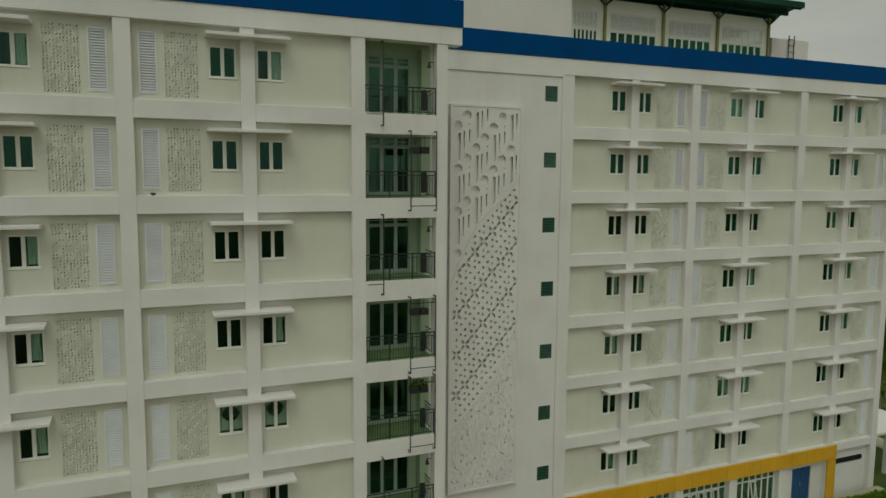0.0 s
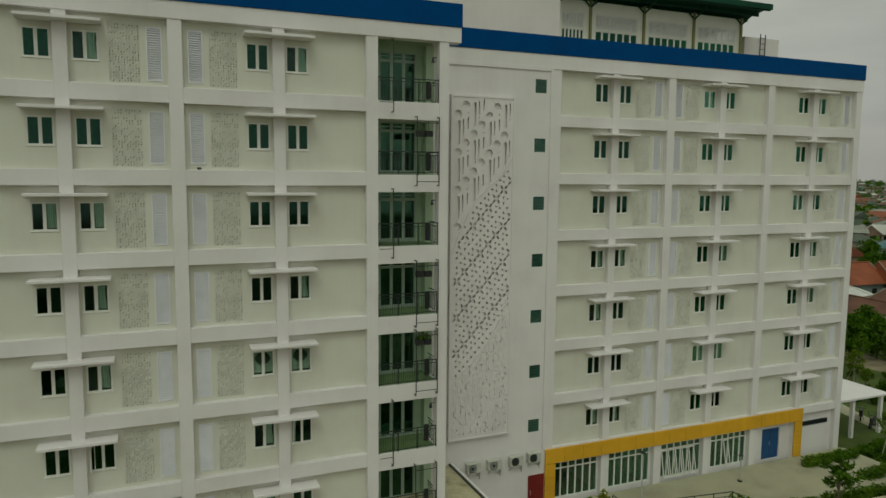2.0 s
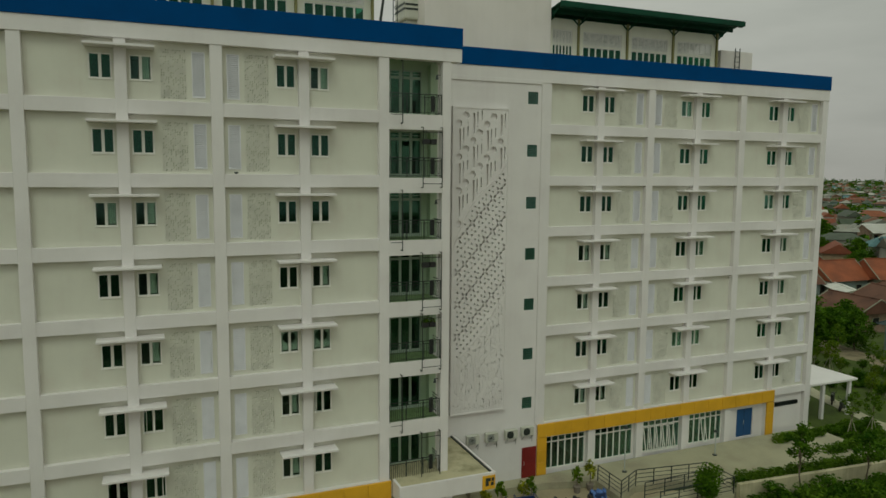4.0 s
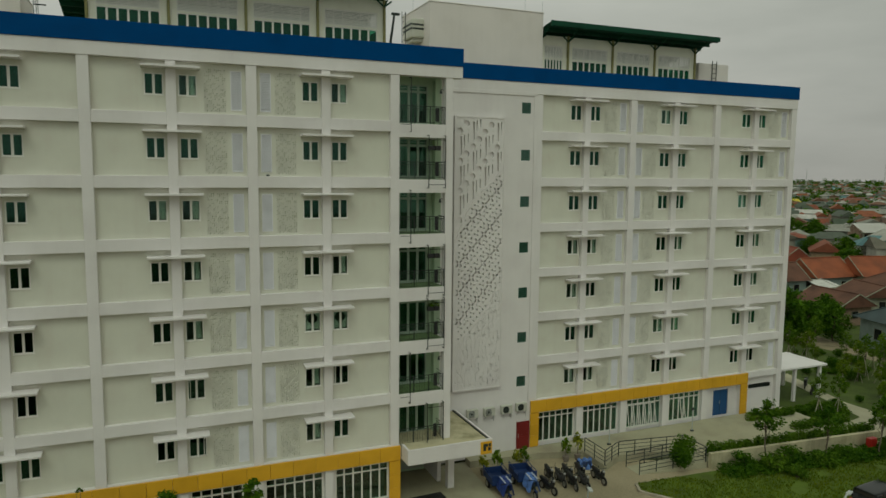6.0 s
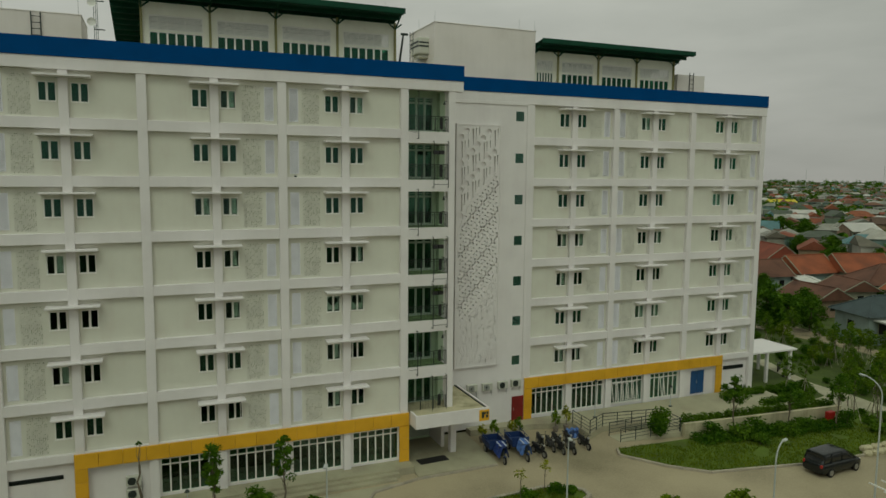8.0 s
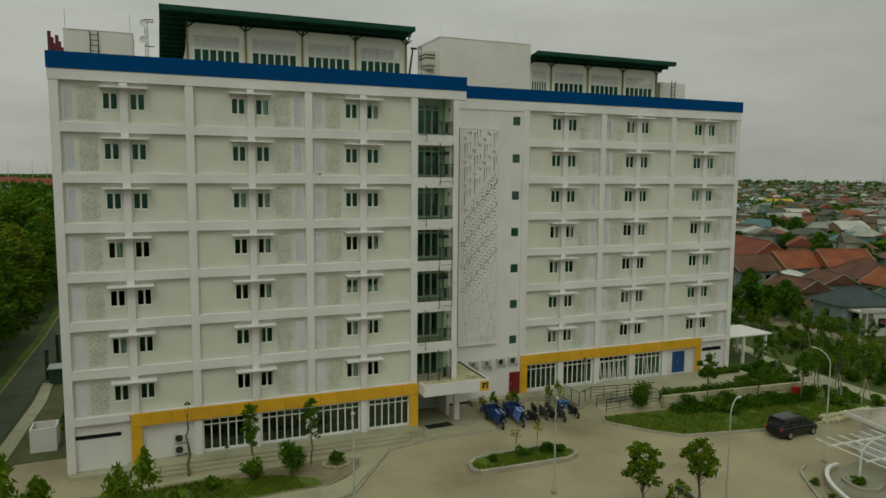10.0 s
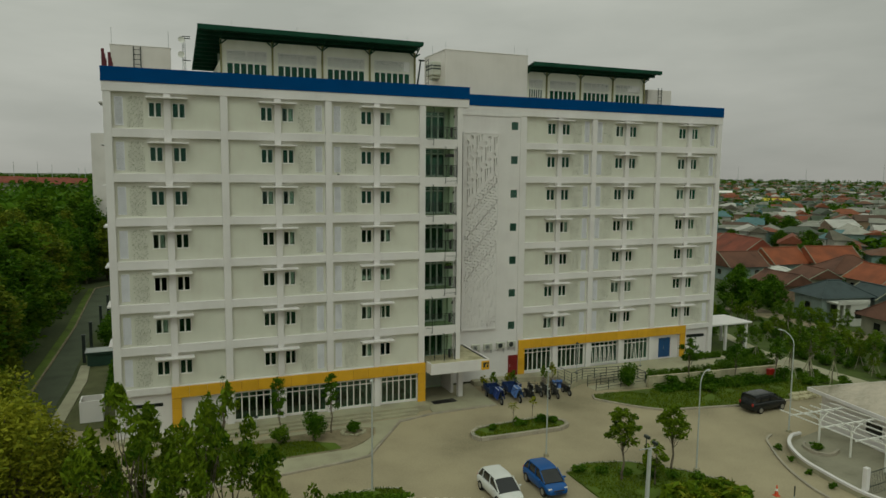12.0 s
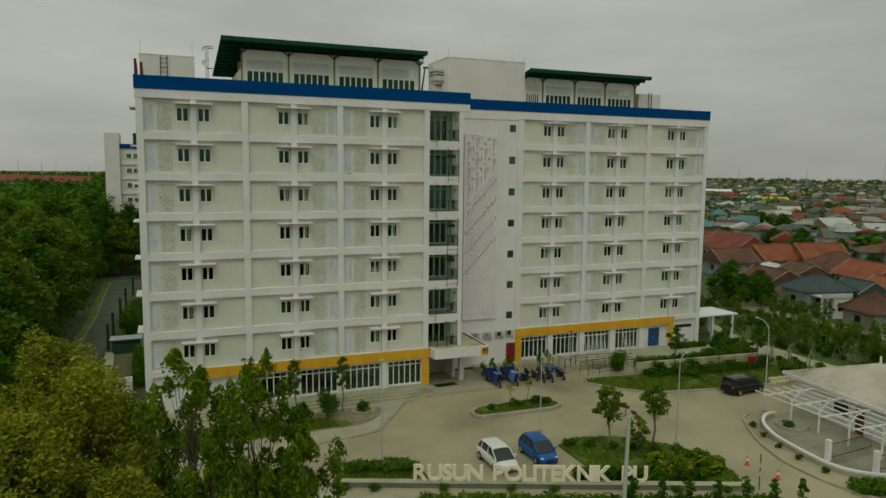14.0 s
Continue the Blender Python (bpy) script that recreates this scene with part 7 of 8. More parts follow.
# ---- carport, gate and fence ----
cp = thing("carport", (64.6, 7.9, 0), "open carport with a flat white roof", "carport")
part("back_panel", block(-3.0, -0.6, 2.30, 2.42, 0, 3.0, 0.01), M_DARKDOOR, cp, "dark green glazed screen")
part("roof", block(-3.3, 3.4, -1.9, 2.6, 3.02, 3.20, 0.02), M_WHITE, cp)
for x in (-0.3, 2.8):
    for y in (-1.6, 2.3):
        part("post", block(x - 0.13, x + 0.13, y - 0.13, y + 0.13, 0, 3.02, 0.01), M_WHITE, cp)
gt = thing("utility_shelter", (-2.05, 24.3, 0), "low dark green shelter with a pale flat sheet on top", "shelter")
part("body", block(-1.45, 1.45, -0.8, 0.8, 0.0, 1.32, 0.02), M_DARKDOOR, gt, "dark green panelled walls")
part("roof_edge", block(-1.6, 1.6, -1.0, 1.0, 1.32, 1.52, 0.02), M_DARKDOOR, gt)
part("roof_sheet", block(-1.65, 1.65, -1.05, 1.05, 1.52, 1.60, 0.01), M_GALV, gt, "pale sheet on top of the roof")
wb = thing("utility_box", (-1.72, 6.50, 0), "open-topped pale rendered box beside the footpath", "utility box")
for x0, x1, y0, y1 in ((-0.85, 0.85, -0.9, -0.78), (-0.85, 0.85, 0.78, 0.9), (-0.85, -0.73, -0.78, 0.78), (0.73, 0.85, -0.78, 0.78)):
    part("wall", block(x0, x1, y0, y1, 0, 1.75), M_WHITE, wb)
part("floor", block(-0.73, 0.73, -0.78, 0.78, 0, 0.9), M_CONCRETE2, wb)
for x, y in ((-3.95, 25.6), (-3.81, 32.3), (-3.50, 42.8), (-3.14, 50.9), (-2.54, 62.3)):
    t = thing("fence_post", (x, y, 0), "tall dark steel post beside the lane", "post", "lane posts")
    part("shaft", block(-0.16, 0.16, -0.16, 0.16, 0, 2.9, 0.02), M_DARKSTEEL, t)
    part("cap", block(-0.2, 0.2, -0.2, 0.2, 2.9, 3.0, 0.02), M_DARKSTEEL, t)

# ---- kiosk, pergola and curved wall ----
kiosk = thing("kiosk", (52.79, -14.78, 0), "low white pavilion with a stained hipped roof", "pavilion", turn=-8)
part("wall", block(0.7, 10.2, -13.4, -0.7, 0.0, 2.75, 0.02), M_WHITE, kiosk)
M_STAINROOF = surface("stained_cement_roof", (0.42, 0.37, 0.30), rough=0.9, var=0.3, scale=0.34, streak=0.3, tint=(0.185, 0.175, 0.115))
hip = bmesh.new()
v = [hip.verts.new(p) for p in ((0, -14.2, 3.0), (10.9, -14.2, 3.0), (10.9, 0, 3.0), (0, 0, 3.0), (5.3, -9.3, 4.75), (5.3, -4.9, 4.75))]
for f in ((0, 1, 4), (1, 2, 5, 4), (2, 3, 5), (3, 0, 4, 5), (3, 2, 1, 0)):
    hip.faces.new([v[i] for i in f])
part("roof", hip, M_STAINROOF, kiosk)
part("fascia", block(-0.08, 10.98, -14.28, 0.08, 2.70, 2.99, 0.02), M_WHITE, kiosk)
part("finial", rod(bmesh.new(), (5.3, -4.9, 4.6), (5.3, -4.9, 5.3), 0.11, 8, 0.07), M_WHITE, kiosk)
dn = part("door", block(0.62, 0.70, -8.2, -7.4, 0.1, 2.1, 0.01), M_REDDOOR, kiosk, "dark red door with dark panels")
for z in (0.4, 1.2):
    part("door_panel", block(0.59, 0.62, -8.08, -7.52, z, z + 0.6), M_DARKSTEEL, dn)
part("opening", block(0.63, 0.70, -6.6, -5.2, 1.0, 2.0, 0.01), M_CARGLASS, kiosk, "dark service window")

perg = thing("pergola", (49.43, -22.61, 0), "white steel pergola frame with branching posts", "pergola", turn=-1.5)
for i in range(5):
    y = 3.95 - 2.68 * i
    p = part("post", rod(bmesh.new(), (0, y, 0), (0, y, 1.7), 0.075, 8), M_TRIM, perg)
    for x in (-1.5, 0.0, 1.5):
        sb = bmesh.new()
        bow = [(x * (1 - math.cos(q * math.pi / 8)), y, 1.45 + 1.10 * math.sin(q * math.pi / 8)) for q in range(5)]
        for q0, q1 in zip(bow, bow[1:]):
            rod(sb, q0, q1, 0.04, 6)
        part("strut", sb, M_TRIM, p)
    part("crossbeam", block(-3.0, 2.2, y - 0.04, y + 0.04, 2.57, 2.67), M_TRIM, perg)
for x in (-2.9, -1.9, -0.9, 0.1, 1.1, 2.1):
    part("rafter", block(x - 0.032, x + 0.032, -7.6, 5.0, 2.67, 2.74), M_TRIM, perg)

CURVE = [(49.26, -17.22), (48.27, -17.36), (47.21, -18.04), (46.35, -18.91), (45.61, -20.08), (45.02, -21.43), (44.63, -23.28), (44.35, -25.16), (44.29, -26.51), (44.66, -27.81), (45.69, -28.89), (47.20, -29.75), (49.84, -30.87), (54.94, -32.58)]


def wall_along(points, w, z0, z1, material, name, parent, label=""):
    bm = bmesh.new()
    ringv = []
    for i, (x, y) in enumerate(points):
        xa, ya = points[max(0, i - 1)]
        xb, yb = points[min(len(points) - 1, i + 1)]
        d = Vector((xb - xa, yb - ya)).normalized()
        n = Vector((-d.y, d.x)) * w / 2
        ringv.append([bm.verts.new(p) for p in ((x - n.x, y - n.y, z0), (x + n.x, y + n.y, z0), (x + n.x, y + n.y, z1), (x - n.x, y - n.y, z1))])
    for a, b in zip(ringv, ringv[1:]):
        for j in range(4):
            bm.faces.new((a[j], b[j], b[(j + 1) % 4], a[(j + 1) % 4]))
    bm.faces.new(ringv[0][::-1])
    bm.faces.new(ringv[-1])
    bmesh.ops.recalc_face_normals(bm, faces=bm.faces[:])
    return part(name, bm, material, parent, label)


def smooth_line(points, n=4):
    out = []
    for i in range(len(points) - 1):
        p0, p1, p2, p3 = (points[max(0, i - 1)], points[i], points[i + 1], points[min(len(points) - 1, i + 2)])
        for k in range(n):
            t = k / n
            out.append(tuple(0.5 * (2 * b + (c - a) * t + (2 * a - 5 * b + 4 * c - d) * t * t + (3 * b - a - 3 * c + d) * t ** 3) for a, b, c, d in zip(p0, p1, p2, p3)))
    return out + [points[-1]]


structure("yard_floor", prism(bmesh.new(), CURVE + [(61.5, -33.5), (62.0, -14.5)], 0.0, 0.045), M_YARD, "grey concrete yard inside the curved wall", "pavement")
cw = tagged(thing("curved_wall", (0, 0, 0)), "curved low wall with a white coping round the pavilion yard", "wall", kind="structure")
wall_along(smooth_line(CURVE), 0.20, 0.0, 0.36, M_CONCRETE2, "base", cw)
wall_along(smooth_line(CURVE), 0.24, 0.36, 0.52, M_WHITE, "coping", cw, "white painted coping")
for x, y in ((44.54, -26.21), (45.89, -28.79)):
    part("pillar", block(x - 0.16, x + 0.16, y - 0.16, y + 0.16, 0.5, 2.0, 0.02), M_WHITE, cw)
for (xa, ya), (xb, yb) in (((44.54, -26.21), (49.50, -25.76)), ((45.89, -28.79), (52.79, -28.51))):
    fn = thing("mesh_fence", (xa, ya, 0), "dark steel fence between white pillars", "fence", "yard fences")
    d = Vector((xb - xa, yb - ya, 0))
    for z in (0.65, 1.6):
        part("rail", rod(bmesh.new(), (0, 0, z), d + Vector((0, 0, z)), 0.03, 6), M_DARKSTEEL, fn)
    for i in range(30):
        p = d * (i / 29)
        part("bar", rod(bmesh.new(), p + Vector((0, 0, 0.0)), p + Vector((0, 0, 1.6)), 0.010, 5), M_DARKSTEEL, fn)
OUTER = [(47.60, -16.02), (46.53, -16.61), (45.59, -17.84), (44.48, -19.53), (43.64, -21.05), (43.00, -22.51), (42.37, -24.63), (42.23, -27.01), (42.48, -29.19), (43.41, -31.58)]
kb = tagged(thing("kerb", (0, 0, 0)), "dark weathered kerb round the pavilion footpath", "kerb", kind="structure")
wall_along(smooth_line(OUTER), 0.16, 0.0, 0.16, M_KERB, "kerb_run", kb)
for i, (x, y) in enumerate(((46.01, -18.22), (45.10, -20.20), (44.47, -22.30), (44.05, -24.45), (43.91, -26.74), (44.15, -28.53))):
    shrub((x - 0.25, y - 0.1, 0.02), 0.32, 0.40, M_LEAF_DARK, 160, 0.09, 500 + i, "small dark shrub at the foot of the curved wall", group="kerb shrubs")
hedge((42.68, -29.59), (50.84, -32.55), 1.6, 0.7, 0.0, M_HEDGE, 700, 0.12, 520, "green planting outside the curved wall")
yard_bed = tagged(thing("planting_ring", (0, 0, 0)), "low ring of kerb round a planted patch in the yard", "planter", kind="structure")
wall_along(smooth_line([(48.58, -18.25), (47.82, -18.85), (47.66, -20.14), (48.48, -20.66), (49.65, -20.26)]), 0.18, 0.0, 0.25, M_KERB, "kerb_run", yard_bed)
shrub((48.54, -19.41, 0.02), 0.6, 0.5, M_HEDGE, 300, 0.10, 530, "low green plants in the yard bed")

# ---- the second block beyond the wood ----
far = thing("apartment_building", (-8.8, 108.4, 0), "second white dormitory block with a blue band beyond the wood", "building")
part("stair_tower", block(0, 2.9, 0, 9, 0, 27.9, 0.02), M_TOWER, far)
part("wall", block(2.9, 34, 1.2, 14, 0, 24.6), M_CREAM, far)
part("parapet", block(2.92, 34.1, 1.0, 14, 24.6, 25.6), M_BLUE, far, "deep blue parapet band")
part("roof_room", block(5.5, 9.0, 6, 10, 25.6, 28.2), M_DARKSTEEL, far)
for k in range(7):
    z = 24.0 - 3.2 * k
    part("beam", block(2.95, 34, 0.95, 1.2, z - 2.9, z - 2.4), M_WHITE, far)
    for x in (4.2, 5.6, 9.5, 10.9, 14.2, 15.6):
        w = part("window", block(x, x + 1.0, 1.1, 1.2, z - 1.5, z - 0.4, 0.01), M_TRIM, far)
        for s in (0.08, 0.54):
            part("pane", block(x + s, x + s + 0.38, 1.06, 1.10, z - 1.42, z - 0.48), M_CARGLASS, w)

# ---- houses beyond the garden ----
M_TILE_RED = surface("red_roof_tiles", (0.175, 0.045, 0.024), rough=0.8, var=0.28, scale=0.35, fine=8, tint=(0.10, 0.032, 0.020))
M_TILE_ORANGE = surface("orange_roof_tiles", (0.215, 0.062, 0.025), rough=0.8, var=0.28, scale=0.35, fine=8, tint=(0.14, 0.048, 0.024))
M_TILE_BROWN = surface("brown_roof_tiles", (0.105, 0.048, 0.030), rough=0.85, var=0.28, scale=0.35, fine=8)
M_TILE_BLUE = surface("blue_grey_roof_tiles", (0.040, 0.058, 0.060), rough=0.7, var=0.15, scale=0.8, fine=8)
M_HOUSEWALL = surface("house_plaster", (0.25, 0.25, 0.185), rough=0.85, var=0.12, scale=0.8, streak=0.3)
M_HOUSEWALL2 = surface("pale_blue_plaster", (0.22, 0.27, 0.25), rough=0.85, var=0.12, scale=0.8)
M_WHITEHOUSE = surface("white_house_paint", (0.55, 0.55, 0.50), rough=0.8, var=0.08, scale=0.8, streak=0.3)
M_BRICKWALL = surface("bare_brick_wall", (0.24, 0.17, 0.12), rough=0.9, var=0.2, scale=1.5)


def house(at, turn, w, d, wall_h, roof_h, wall_mat, roof_mat, label, hipped=False, eave=0.6):
    t = thing("house", at, label, "house", "houses beyond the garden", turn=turn)
    part("wall", block(-w / 2, w / 2, -d / 2, d / 2, 0, wall_h, 0.02), wall_mat, t)
    bm = bmesh.new()
    W, D = w / 2 + eave, d / 2 + eave
    rx = W - (D if hipped else 0)
    rx = max(rx, 0.05)
    v = [bm.verts.new(p) for p in ((-W, -D, wall_h - 0.1), (W, -D, wall_h - 0.1), (W, D, wall_h - 0.1), (-W, D, wall_h - 0.1), (-rx, 0, wall_h + roof_h), (rx, 0, wall_h + roof_h))]
    for f in ((0, 1, 5, 4), (2, 3, 4, 5), (1, 2, 5), (3, 0, 4), (3, 2, 1, 0)):
        bm.faces.new([v[i] for i in f])
    roof = part("roof", bm, roof_mat, t)
    part("ridge", rod(bmesh.new(), (-rx, 0, wall_h + roof_h), (rx, 0, wall_h + roof_h), 0.13, 6), roof_mat, roof)
    if hipped:
        for sx in (-1, 1):
            for sy in (-1, 1):
                part("ridge", rod(bmesh.new(), (sx * W, sy * D, wall_h - 0.08), (sx * rx, 0, wall_h + roof_h), 0.10, 6), roof_mat, roof)
    else:
        for sx in (-1, 1):
            for sy in (-1, 1):
                part("barge_board", rod(bmesh.new(), (sx * W, sy * D, wall_h - 0.08), (sx * W, 0, wall_h + roof_h), 0.09, 5), M_HOUSEWALL, roof)
    for s in (-1, 1):
        for k in range(max(1, int(w / 3))):
            x = -w / 2 + (k + 0.5) * w / max(1, int(w / 3))
            win = part("window", block(x - 0.6, x + 0.6, s * d / 2 - 0.06, s * d / 2 + 0.06, wall_h * 0.38, wall_h * 0.72, 0.01), M_HOUSEWALL, t)
            part("pane", block(x - 0.5, x + 0.5, s * (d / 2 + 0.07) - 0.01, s * (d / 2 + 0.07) + 0.01, wall_h * 0.38, wall_h * 0.72), M_CARGLASS, win)
        win = part("window", block(s * w / 2 - 0.06, s * w / 2 + 0.06, -0.6, 0.6, wall_h * 0.38, wall_h * 0.72, 0.01), M_HOUSEWALL, t)
        part("pane", block(s * (w / 2 + 0.07) - 0.01, s * (w / 2 + 0.07) + 0.01, -0.5, 0.5, wall_h * 0.38, wall_h * 0.72), M_CARGLASS, win)
    return t


M_TILE_GREEN = surface("mossy_green_roof_sheet", (0.085, 0.105, 0.070), rough=0.8, var=0.2, scale=0.8, fine=8)
house((92.30, 15.20, 0), -12, 7.6, 5.6, 3.7, 1.9, M_HOUSEWALL2, M_TILE_BLUE, "pale blue-grey house with a dark slate-coloured roof", True)
house((98.60, 13.20, 0), 78, 5.0, 4.6, 3.3, 1.6, M_HOUSEWALL2, M_TILE_BLUE, "low side wing with a dark slate-coloured roof")
porch = thing("house_porch", (90.90, 11.30, 0), "white open porch with a flat roof before the slate-roofed house", "porch", turn=-12)
part("slab", block(-2.6, 2.2, -1.1, 1.3, 3.0, 3.22, 0.02), M_WHITEHOUSE, porch)
part("parapet", block(-2.6, 2.2, -1.14, -1.0, 3.22, 3.65, 0.02), M_WHITEHOUSE, porch)
part("wall", block(-0.6, 2.0, -0.95, 1.2, 0.0, 3.0, 0.02), M_WHITEHOUSE, porch)
part("window", block(0.1, 1.2, -1.0, -0.93, 1.1, 2.3, 0.01), M_CARGLASS, porch, "dark porch window")
for x in (-2.4, -1.5):
    part("post", block(x - 0.12, x + 0.12, -0.95, -0.71, 0.0, 3.0, 0.01), M_WHITEHOUSE, porch)
house((89.40, 3.90, 0), -10, 4.9, 5.2, 2.7, 2.4, M_HOUSEWALL, M_TILE_BROWN, "low house with a brown hipped tile roof", True)
house((91.90, -5.20, 0), -14, 6.0, 4.5, 2.3, 0.5, M_HOUSEWALL, M_TILE_GREEN, "low outbuilding with a mossy sheet roof")
house((105.20, 12.00, 0), 78, 8.0, 6.4, 2.8, 2.1, M_HOUSEWALL, M_TILE_ORANGE, "house with an orange tiled gable roof")
house((116.80, 25.00, 0), 78, 9.0, 7.2, 3.0, 2.4, M_HOUSEWALL, M_TILE_ORANGE, "house with an orange tiled gable roof")
house((125.20, 18.00, 0), -14, 8.0, 7.0, 3.3, 2.3, M_HOUSEWALL2, M_TILE_GREEN, "house with a mossy green sheet roof")
house((99.60, 30.60, 0), 85, 7.0, 5.8, 2.7, 1.7, M_BRICKWALL, M_TILE_BROWN, "low house with a dark brown tiled roof")
house((113.90, 43.60, 0), 57, 10.5, 2.6, 2.6, 0.35, M_HOUSEWALL, M_WHITEHOUSE, "pale sheet-roofed annexe between the tiled houses")
house((121.60, 35.60, 0), -24, 9.6, 8.2, 3.0, 2.9, M_HOUSEWALL, M_TILE_BROWN, "house with a brown hipped tile roof", True)
house((110.60, 33.60, 0), 72, 6.2, 5.2, 2.8, 1.6, M_HOUSEWALL, M_TILE_BROWN, "small house with a brown gable roof")
house((119.60, 49.60, 0), -3, 8.0, 6.6, 3.1, 2.9, M_HOUSEWALL2, M_TILE_ORANGE, "house with an orange tiled gable roof")
house((128.80, 46.00, 0), -18, 9.0, 7.4, 3.4, 2.9, M_HOUSEWALL, M_TILE_ORANGE, "house with an orange tiled gable roof")
house((109.80, 50.60, 0), -7, 8.0, 6.6, 2.8, 2.6, M_HOUSEWALL2, M_TILE_BROWN, "low house with a dark brown tiled roof")
house((123.30, 63.00, 0), 73, 15.0, 8.6, 3.6, 3.5, M_HOUSEWALL2, M_TILE_RED, "large house with a red tiled gable roof")
house((106.00, 62.50, 0), -40, 9.0, 7.0, 3.2, 1.6, M_BRICKWALL, M_TILE_BROWN, "low house with a brown roof among the trees")
house((129.96, 83.29, 0), -40, 15.0, 8.0, 4.4, 1.6, M_HOUSEWALL, M_TILE_RED, "house with a dull red roof")
house((162.13, 54.66, 0), 0, 3.6, 3.6, 3.6, 1.5, M_HOUSEWALL, M_TILE_ORANGE, "small pavilion with an orange tiled roof", True)
house((174.20, 95.47, 0), -42, 12.0, 7.0, 4.2, 0.8, M_HOUSEWALL2, M_TILE_GREEN, "long low house with a pale sheet roof")
con = thing("house", (193.4, 95.2, 0), "unfinished brick house with a white sheet roof", "house", "houses beyond the garden", turn=-14)
part("wall", block(-4.5, 4.5, -2.6, 3.5, 0, 5.0, 0.02), M_BRICKWALL, con)
for z in (0.0, 2.55, 5.0):
    part("floor_slab", block(-4.6, 4.6, -3.7, -2.58, z, z + 0.22), M_HOUSEWALL, con)
for i in range(4):
    part("column", block(-4.5 + i * 2.9, -4.2 + i * 2.9, -3.6, -3.3, 0.22, 5.0), M_HOUSEWALL, con)
# dark panels on the wall stand in for the shade of open bays
for i in range(3):
    for z in (0.3, 2.85):
        part("window", block(-3.9 + i * 2.9, -2.2 + i * 2.9, -2.66, -2.55, z, z + 1.8, 0.01), M_CARGLASS, con, "dark panel standing in for a shaded open bay")
rf = bmesh.new()
v = [rf.verts.new(p) for p in ((-4.9, -4.2, 5.3), (4.9, -4.2, 5.3), (4.9, 0.4, 7.5), (-4.9, 0.4, 7.5), (4.9, 4.0, 5.6), (-4.9, 4.0, 5.6))]
for f in ((0, 1, 2, 3), (3, 2, 4, 5)):
    rf.faces.new([v[i] for i in f])
bmesh.ops.solidify(rf, geom=rf.faces[:], thickness=-0.12)
part("roof", rf, M_TRIM, con, "white corrugated sheet roof")
gb = bmesh.new()
v = [gb.verts.new(p) for p in ((-4.45, -2.6, 4.98), (-4.45, 0.4, 7.38), (-4.45, 3.5, 4.98), (4.45, -2.6, 4.98), (4.45, 0.4, 7.38), (4.45, 3.5, 4.98))]
for f in ((0, 2, 1), (3, 4, 5), (0, 1, 4, 3), (1, 2, 5, 4), (2, 0, 3, 5)):
    gb.faces.new([v[i] for i in f])
part("gable", gb, M_BRICKWALL, con)

# ---- the town out to the horizon ----


def town(n, seed):
    """Small houses in a widening field: wall boxes and roofs, each roof one piece."""
    r = random.Random(seed)
    wv, wf, rv, rf_ = [], [], [], []
    made = 0
    while made < n:
        az = radians(r.uniform(27, 62))
        dist = 150 + 2300 * r.random() ** 1.7
        x, y = math.sin(az) * dist + 5, math.cos(az) * dist - 45
        if x < 146 and y < 94 or math.hypot(x - 196.8, y - 100) < 16 or math.hypot(x - 162, y - 54.7) < 9:
            continue
        made += 1
        a = radians(r.choice((-42, 48)) + r.uniform(-9, 9))
        w, d = r.uniform(1.8, 4.8), r.uniform(1.6, 3.4)
        h = r.choice((2.6, 3.0, 3.4, 4.2, 6.0))
        rh = r.choice((0.3, 0.8, 1.4, 2.0))
        c, s = math.cos(a), math.sin(a)

        def at(px, py, pz):
            return (x + c * px - s * py, y + s * px + c * py, pz)

        b = len(wv)
        wv += [at(px, py, pz) for pz in (0, h) for px, py in ((-w, -d), (w, -d), (w, d), (-w, d))]
        wf += [(b, b + 1, b + 5, b + 4), (b + 1, b + 2, b + 6, b + 5), (b + 2, b + 3, b + 7, b + 6), (b + 3, b, b + 4, b + 7), (b + 4, b + 5, b + 6, b + 7)]
        b = len(rv)
        e = 0.5
        rv += [at(-w - e, -d - e, h), at(w + e, -d - e, h), at(w + e, d + e, h), at(-w - e, d + e, h), at(-w + (d if r.random() < 0.4 else -e), 0, h + rh), at(w - (d if r.random() < 0.4 else -e), 0, h + rh)]
        rf_ += [(b, b + 1, b + 5, b + 4), (b + 2, b + 3, b + 4, b + 5), (b + 1, b + 2, b + 5), (b + 3, b, b + 4)]
    walls = bpy.data.meshes.new("town_walls")
    walls.from_pydata(wv, [], wf)
    walls.materials.append(palette_mat("town_plaster", [(0.40, 0.39, 0.34), (0.26, 0.26, 0.21), (0.52, 0.51, 0.47), (0.30, 0.22, 0.14), (0.19, 0.28, 0.25), (0.16, 0.16, 0.13)]))
    roofs = bpy.data.meshes.new("town_roofs")
    roofs.from_pydata(rv, [], rf_)
    roofs.materials.append(palette_mat("town_roofs", [(0.20, 0.060, 0.030), (0.10, 0.065, 0.045), (0.26, 0.26, 0.22), (0.15, 0.075, 0.045), (0.085, 0.10, 0.075), (0.10, 0.19, 0.20), (0.46, 0.45, 0.41), (0.13, 0.12, 0.09), (0.06, 0.08, 0.05), (0.20, 0.21, 0.17), (0.22, 0.075, 0.035), (0.36, 0.35, 0.30)]))
    tagged(new("town_walls", walls), "plastered walls of the low town spreading to the horizon", "town", kind="stuff")
    tagged(new("town_roofs", roofs), "red, brown and grey roofs of the low town", "town", kind="stuff")


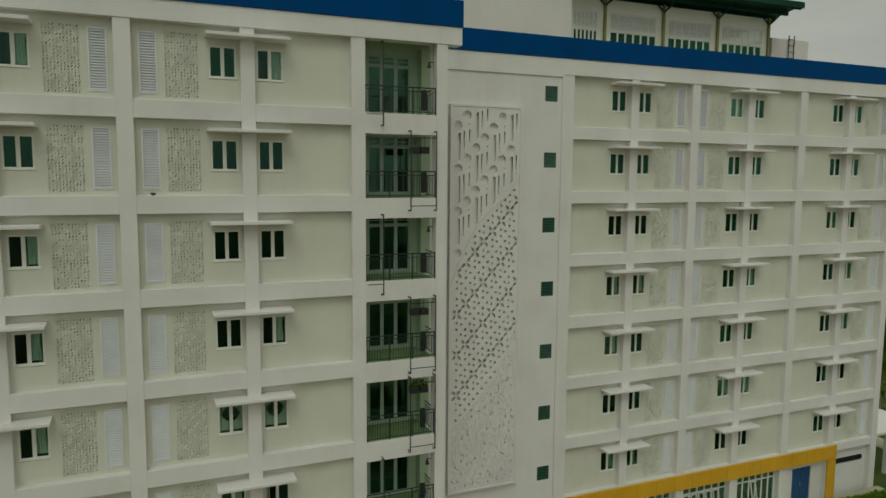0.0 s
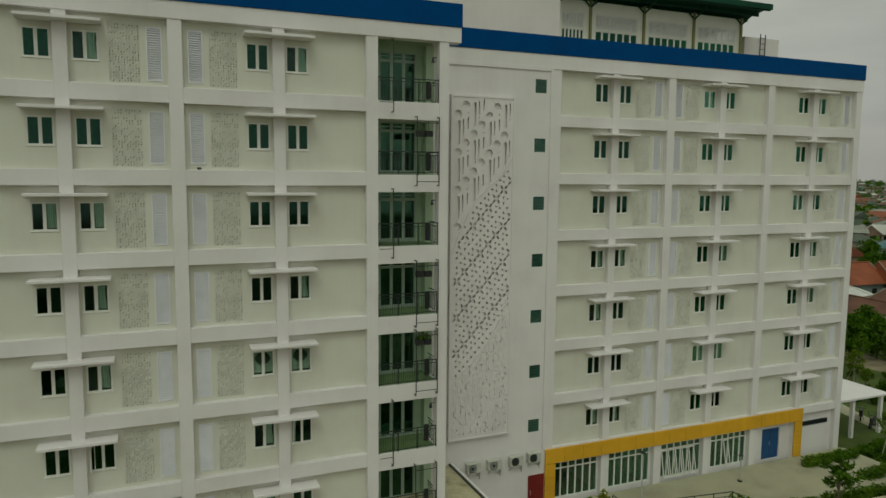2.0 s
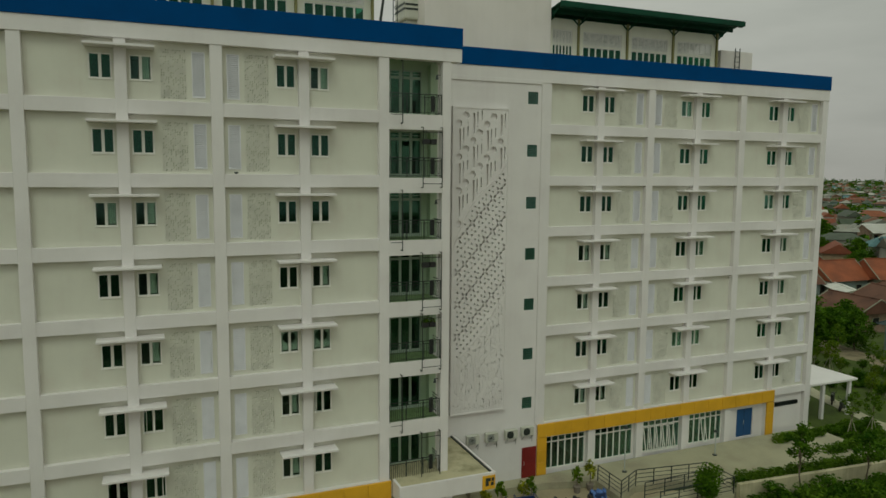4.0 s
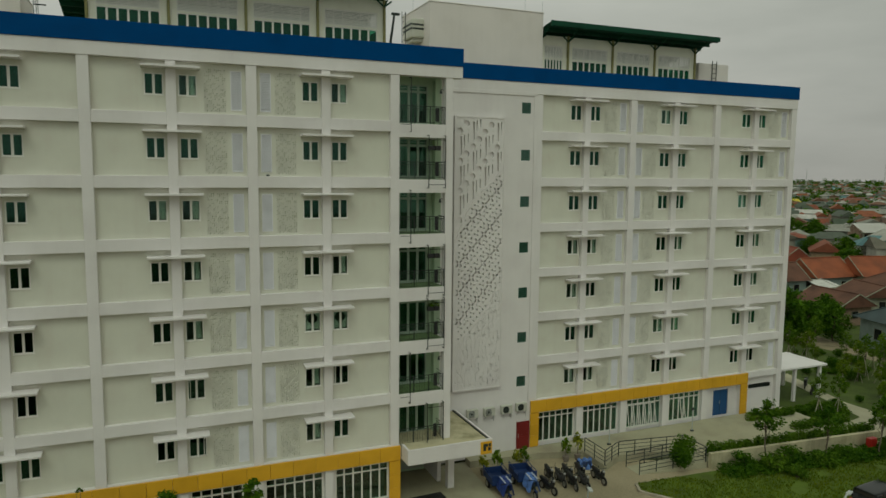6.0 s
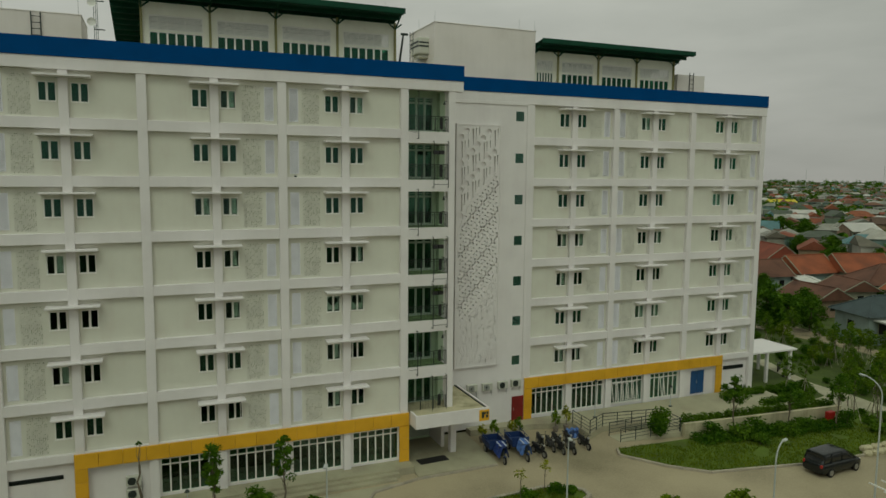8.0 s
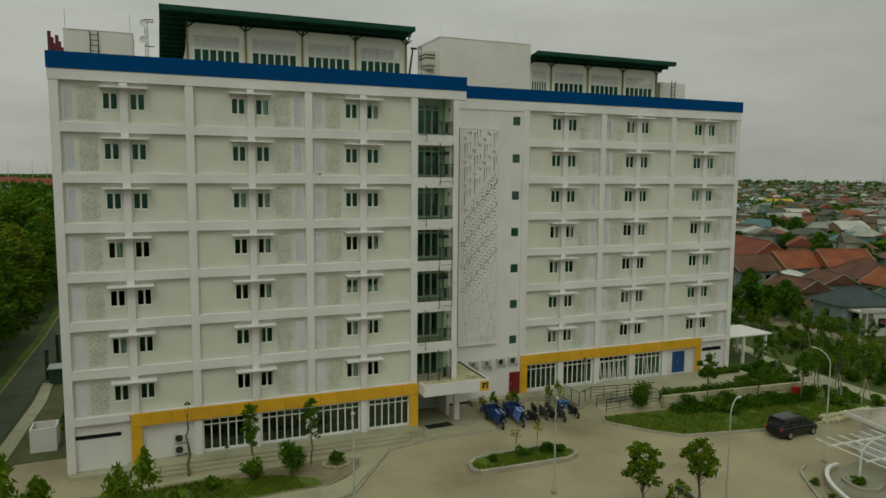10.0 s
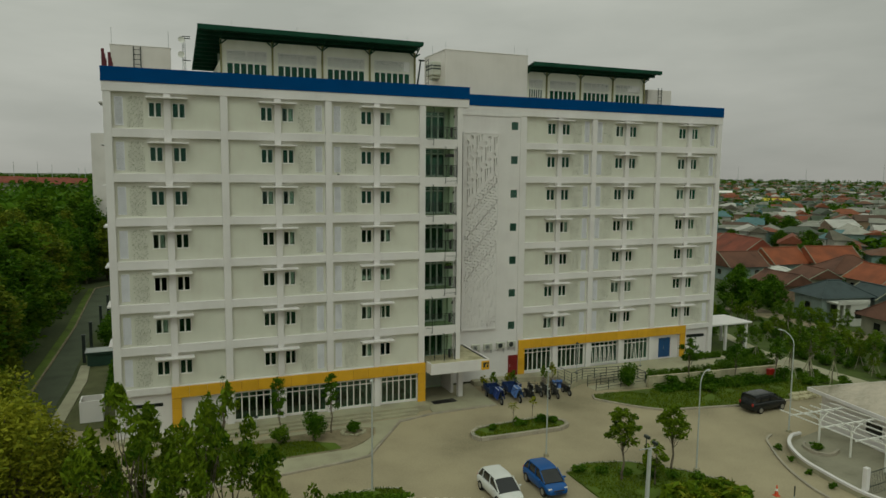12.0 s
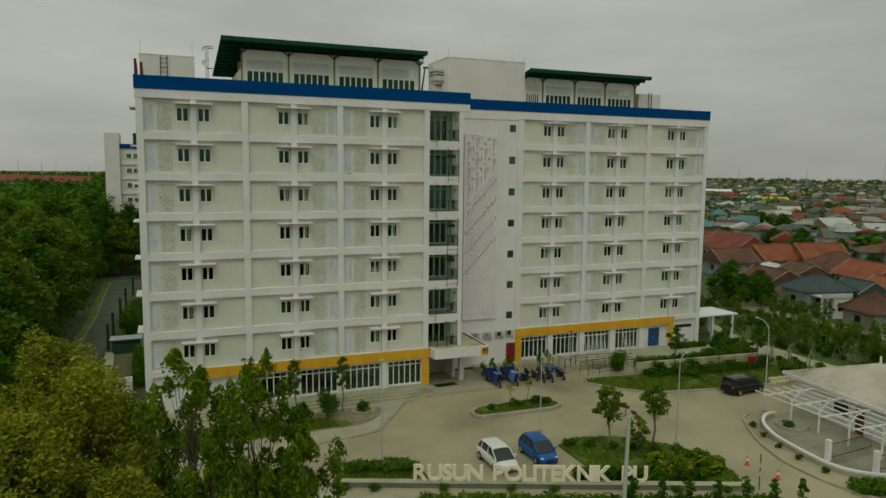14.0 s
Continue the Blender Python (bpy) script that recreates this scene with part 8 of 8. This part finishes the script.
town(5200, 3)
M_YELLOWROOF = surface("yellow_sheet_roof", (0.50, 0.42, 0.02), rough=0.6, var=0.1, scale=0.5)
M_BLUEROOF = surface("blue_sheet_roof", (0.05, 0.16, 0.34), rough=0.6, var=0.1, scale=0.5)
house((363.4, 275.6, 0), -30, 15.0, 8.0, 5.0, 1.6, M_HOUSEWALL, M_YELLOWROOF, "hall with a bright yellow sheet roof in the town")
house((392.8, 260.9, 0), -30, 10.0, 8.0, 4.0, 1.0, M_HOUSEWALL, M_BLUEROOF, "hall with a blue sheet roof in the town")
house((426.7, 393.5, 0), -40, 22.0, 12.0, 7.0, 1.5, M_HOUSEWALL, M_TRIM, "long hall with a white sheet roof in the town")


def far_trees(n, seed, az0, az1, d0, d1, power, size, label, name="far_woods", leaves=46):
    r = random.Random(seed)
    clumps = []
    for i in range(n):
        az = radians(r.uniform(az0, az1))
        dist = d0 + (d1 - d0) * r.random() ** power
        x, y = math.sin(az) * dist + 5, math.cos(az) * dist - 45
        if x < 160 and y < 94 and x > 60 or math.hypot(x - 196.8, y - 100) < 22:
            continue
        s = size * r.uniform(0.6, 1.3)
        clumps.append(((x, y, s * r.uniform(0.55, 0.95)), (s, s, s * 0.8), leaves))
    me = leaf_mesh(name, clumps, size * 0.30, M_LEAF_DARK, seed)
    return tagged(new(name, me), label, "trees", kind="stuff")


far_trees(3000, 5, 27, 62, 150, 2200, 1.6, 4.0, "dark trees between the houses of the town")
far_trees(420, 8, 22, 64, 1400, 3200, 1.0, 7.0, "dark tree line at the horizon behind the town")
far_trees(700, 6, -18, 4, 190, 2200, 1.3, 7.5, "dark woods beyond the lane out to the horizon")
ht = tree((82.60, 23.60, 0), 6.2, 2.6, 0.14, M_LEAF_DARK, 0.24, 30, 110, 600, "dark broad tree between the houses", 0.2, group="trees among the houses", clump_size=0.4)
rnd_h = random.Random(31)
for x, y, s in ((85.6, 22.9, 0.85), (88.4, 21.6, 0.7), (176.5, 98.5, 1.5), (171.5, 101.5, 1.3), (92.26, 25.95, 0.7), (140.83, 60.96, 1.0), (147.03, 54.74, 0.9), (147.43, 66.10, 1.0), (156.94, 47.89, 0.8), (74.37, 29.50, 0.8), (66.51, 32.83, 0.8), (95.79, 18.53, 0.5), (97.97, 30.26, 0.6), (150.00, 76.96, 1.0), (140.78, 84.56, 0.9), (117.22, 32.14, 0.45), (102.03, 29.84, 0.5), (134.83, 43.18, 0.5), (144.20, 45.20, 0.55), (124.67, 31.26, 0.4), (110.22, 52.05, 0.7), (106.69, 46.71, 0.6), (126.32, 71.08, 0.8)):
    copy_thing(ht, pose(x, y, 0, 0, 0, rnd_h.uniform(0, 360)) @ Matrix.Scale(s * rnd_h.uniform(0.85, 1.15), 4))
# long red-roofed sheds and masts on the horizon
for x, y, w in ((-102, 690, 60), (-163, 805, 70), (-68, 630, 30)):
    t = thing("long_shed", (x, y, 0), "long pale shed with a red roof near the horizon", "shed", "horizon sheds")
    part("wall", block(-w / 2, w / 2, -10, 10, 0, 8.5), M_HOUSEWALL, t)
    g = bmesh.new()
    v = [g.verts.new(p) for p in ((-w / 2, -11, 8.5), (w / 2, -11, 8.5), (w / 2, 11, 8.5), (-w / 2, 11, 8.5), (-w / 2, 0, 13.5), (w / 2, 0, 13.5))]
    for f in ((0, 1, 5, 4), (2, 3, 4, 5), (1, 2, 5), (3, 0, 4)):
        g.faces.new([v[i] for i in f])
    part("roof", g, M_TILE_RED, t)
for x, y, h in ((-173, 893, 29), (-151, 894, 30), (-127, 896, 30), (-112, 896, 27), (-84, 898, 23), (-77, 898, 24), (909, 859, 35), (1008, 810, 33), (1130, 763, 41)):
    t = thing("radio_mast", (x, y, 0), "thin grey radio mast on the horizon", "mast", "horizon masts")
    part("shaft", rod(bmesh.new(), (0, 0, 0), (0, 0, h), 0.5, 5, 0.2), M_GREYPOLE, t)

mat = thing("door_mat", (26.6, 0.2, 0.15), "dark rubber mat on the porch floor", "mat", turn=3)
part("mat_sheet", block(-1.1, 1.1, -0.45, 0.45, 0.0, 0.02, 0.005), M_PLANTBLACK, mat)
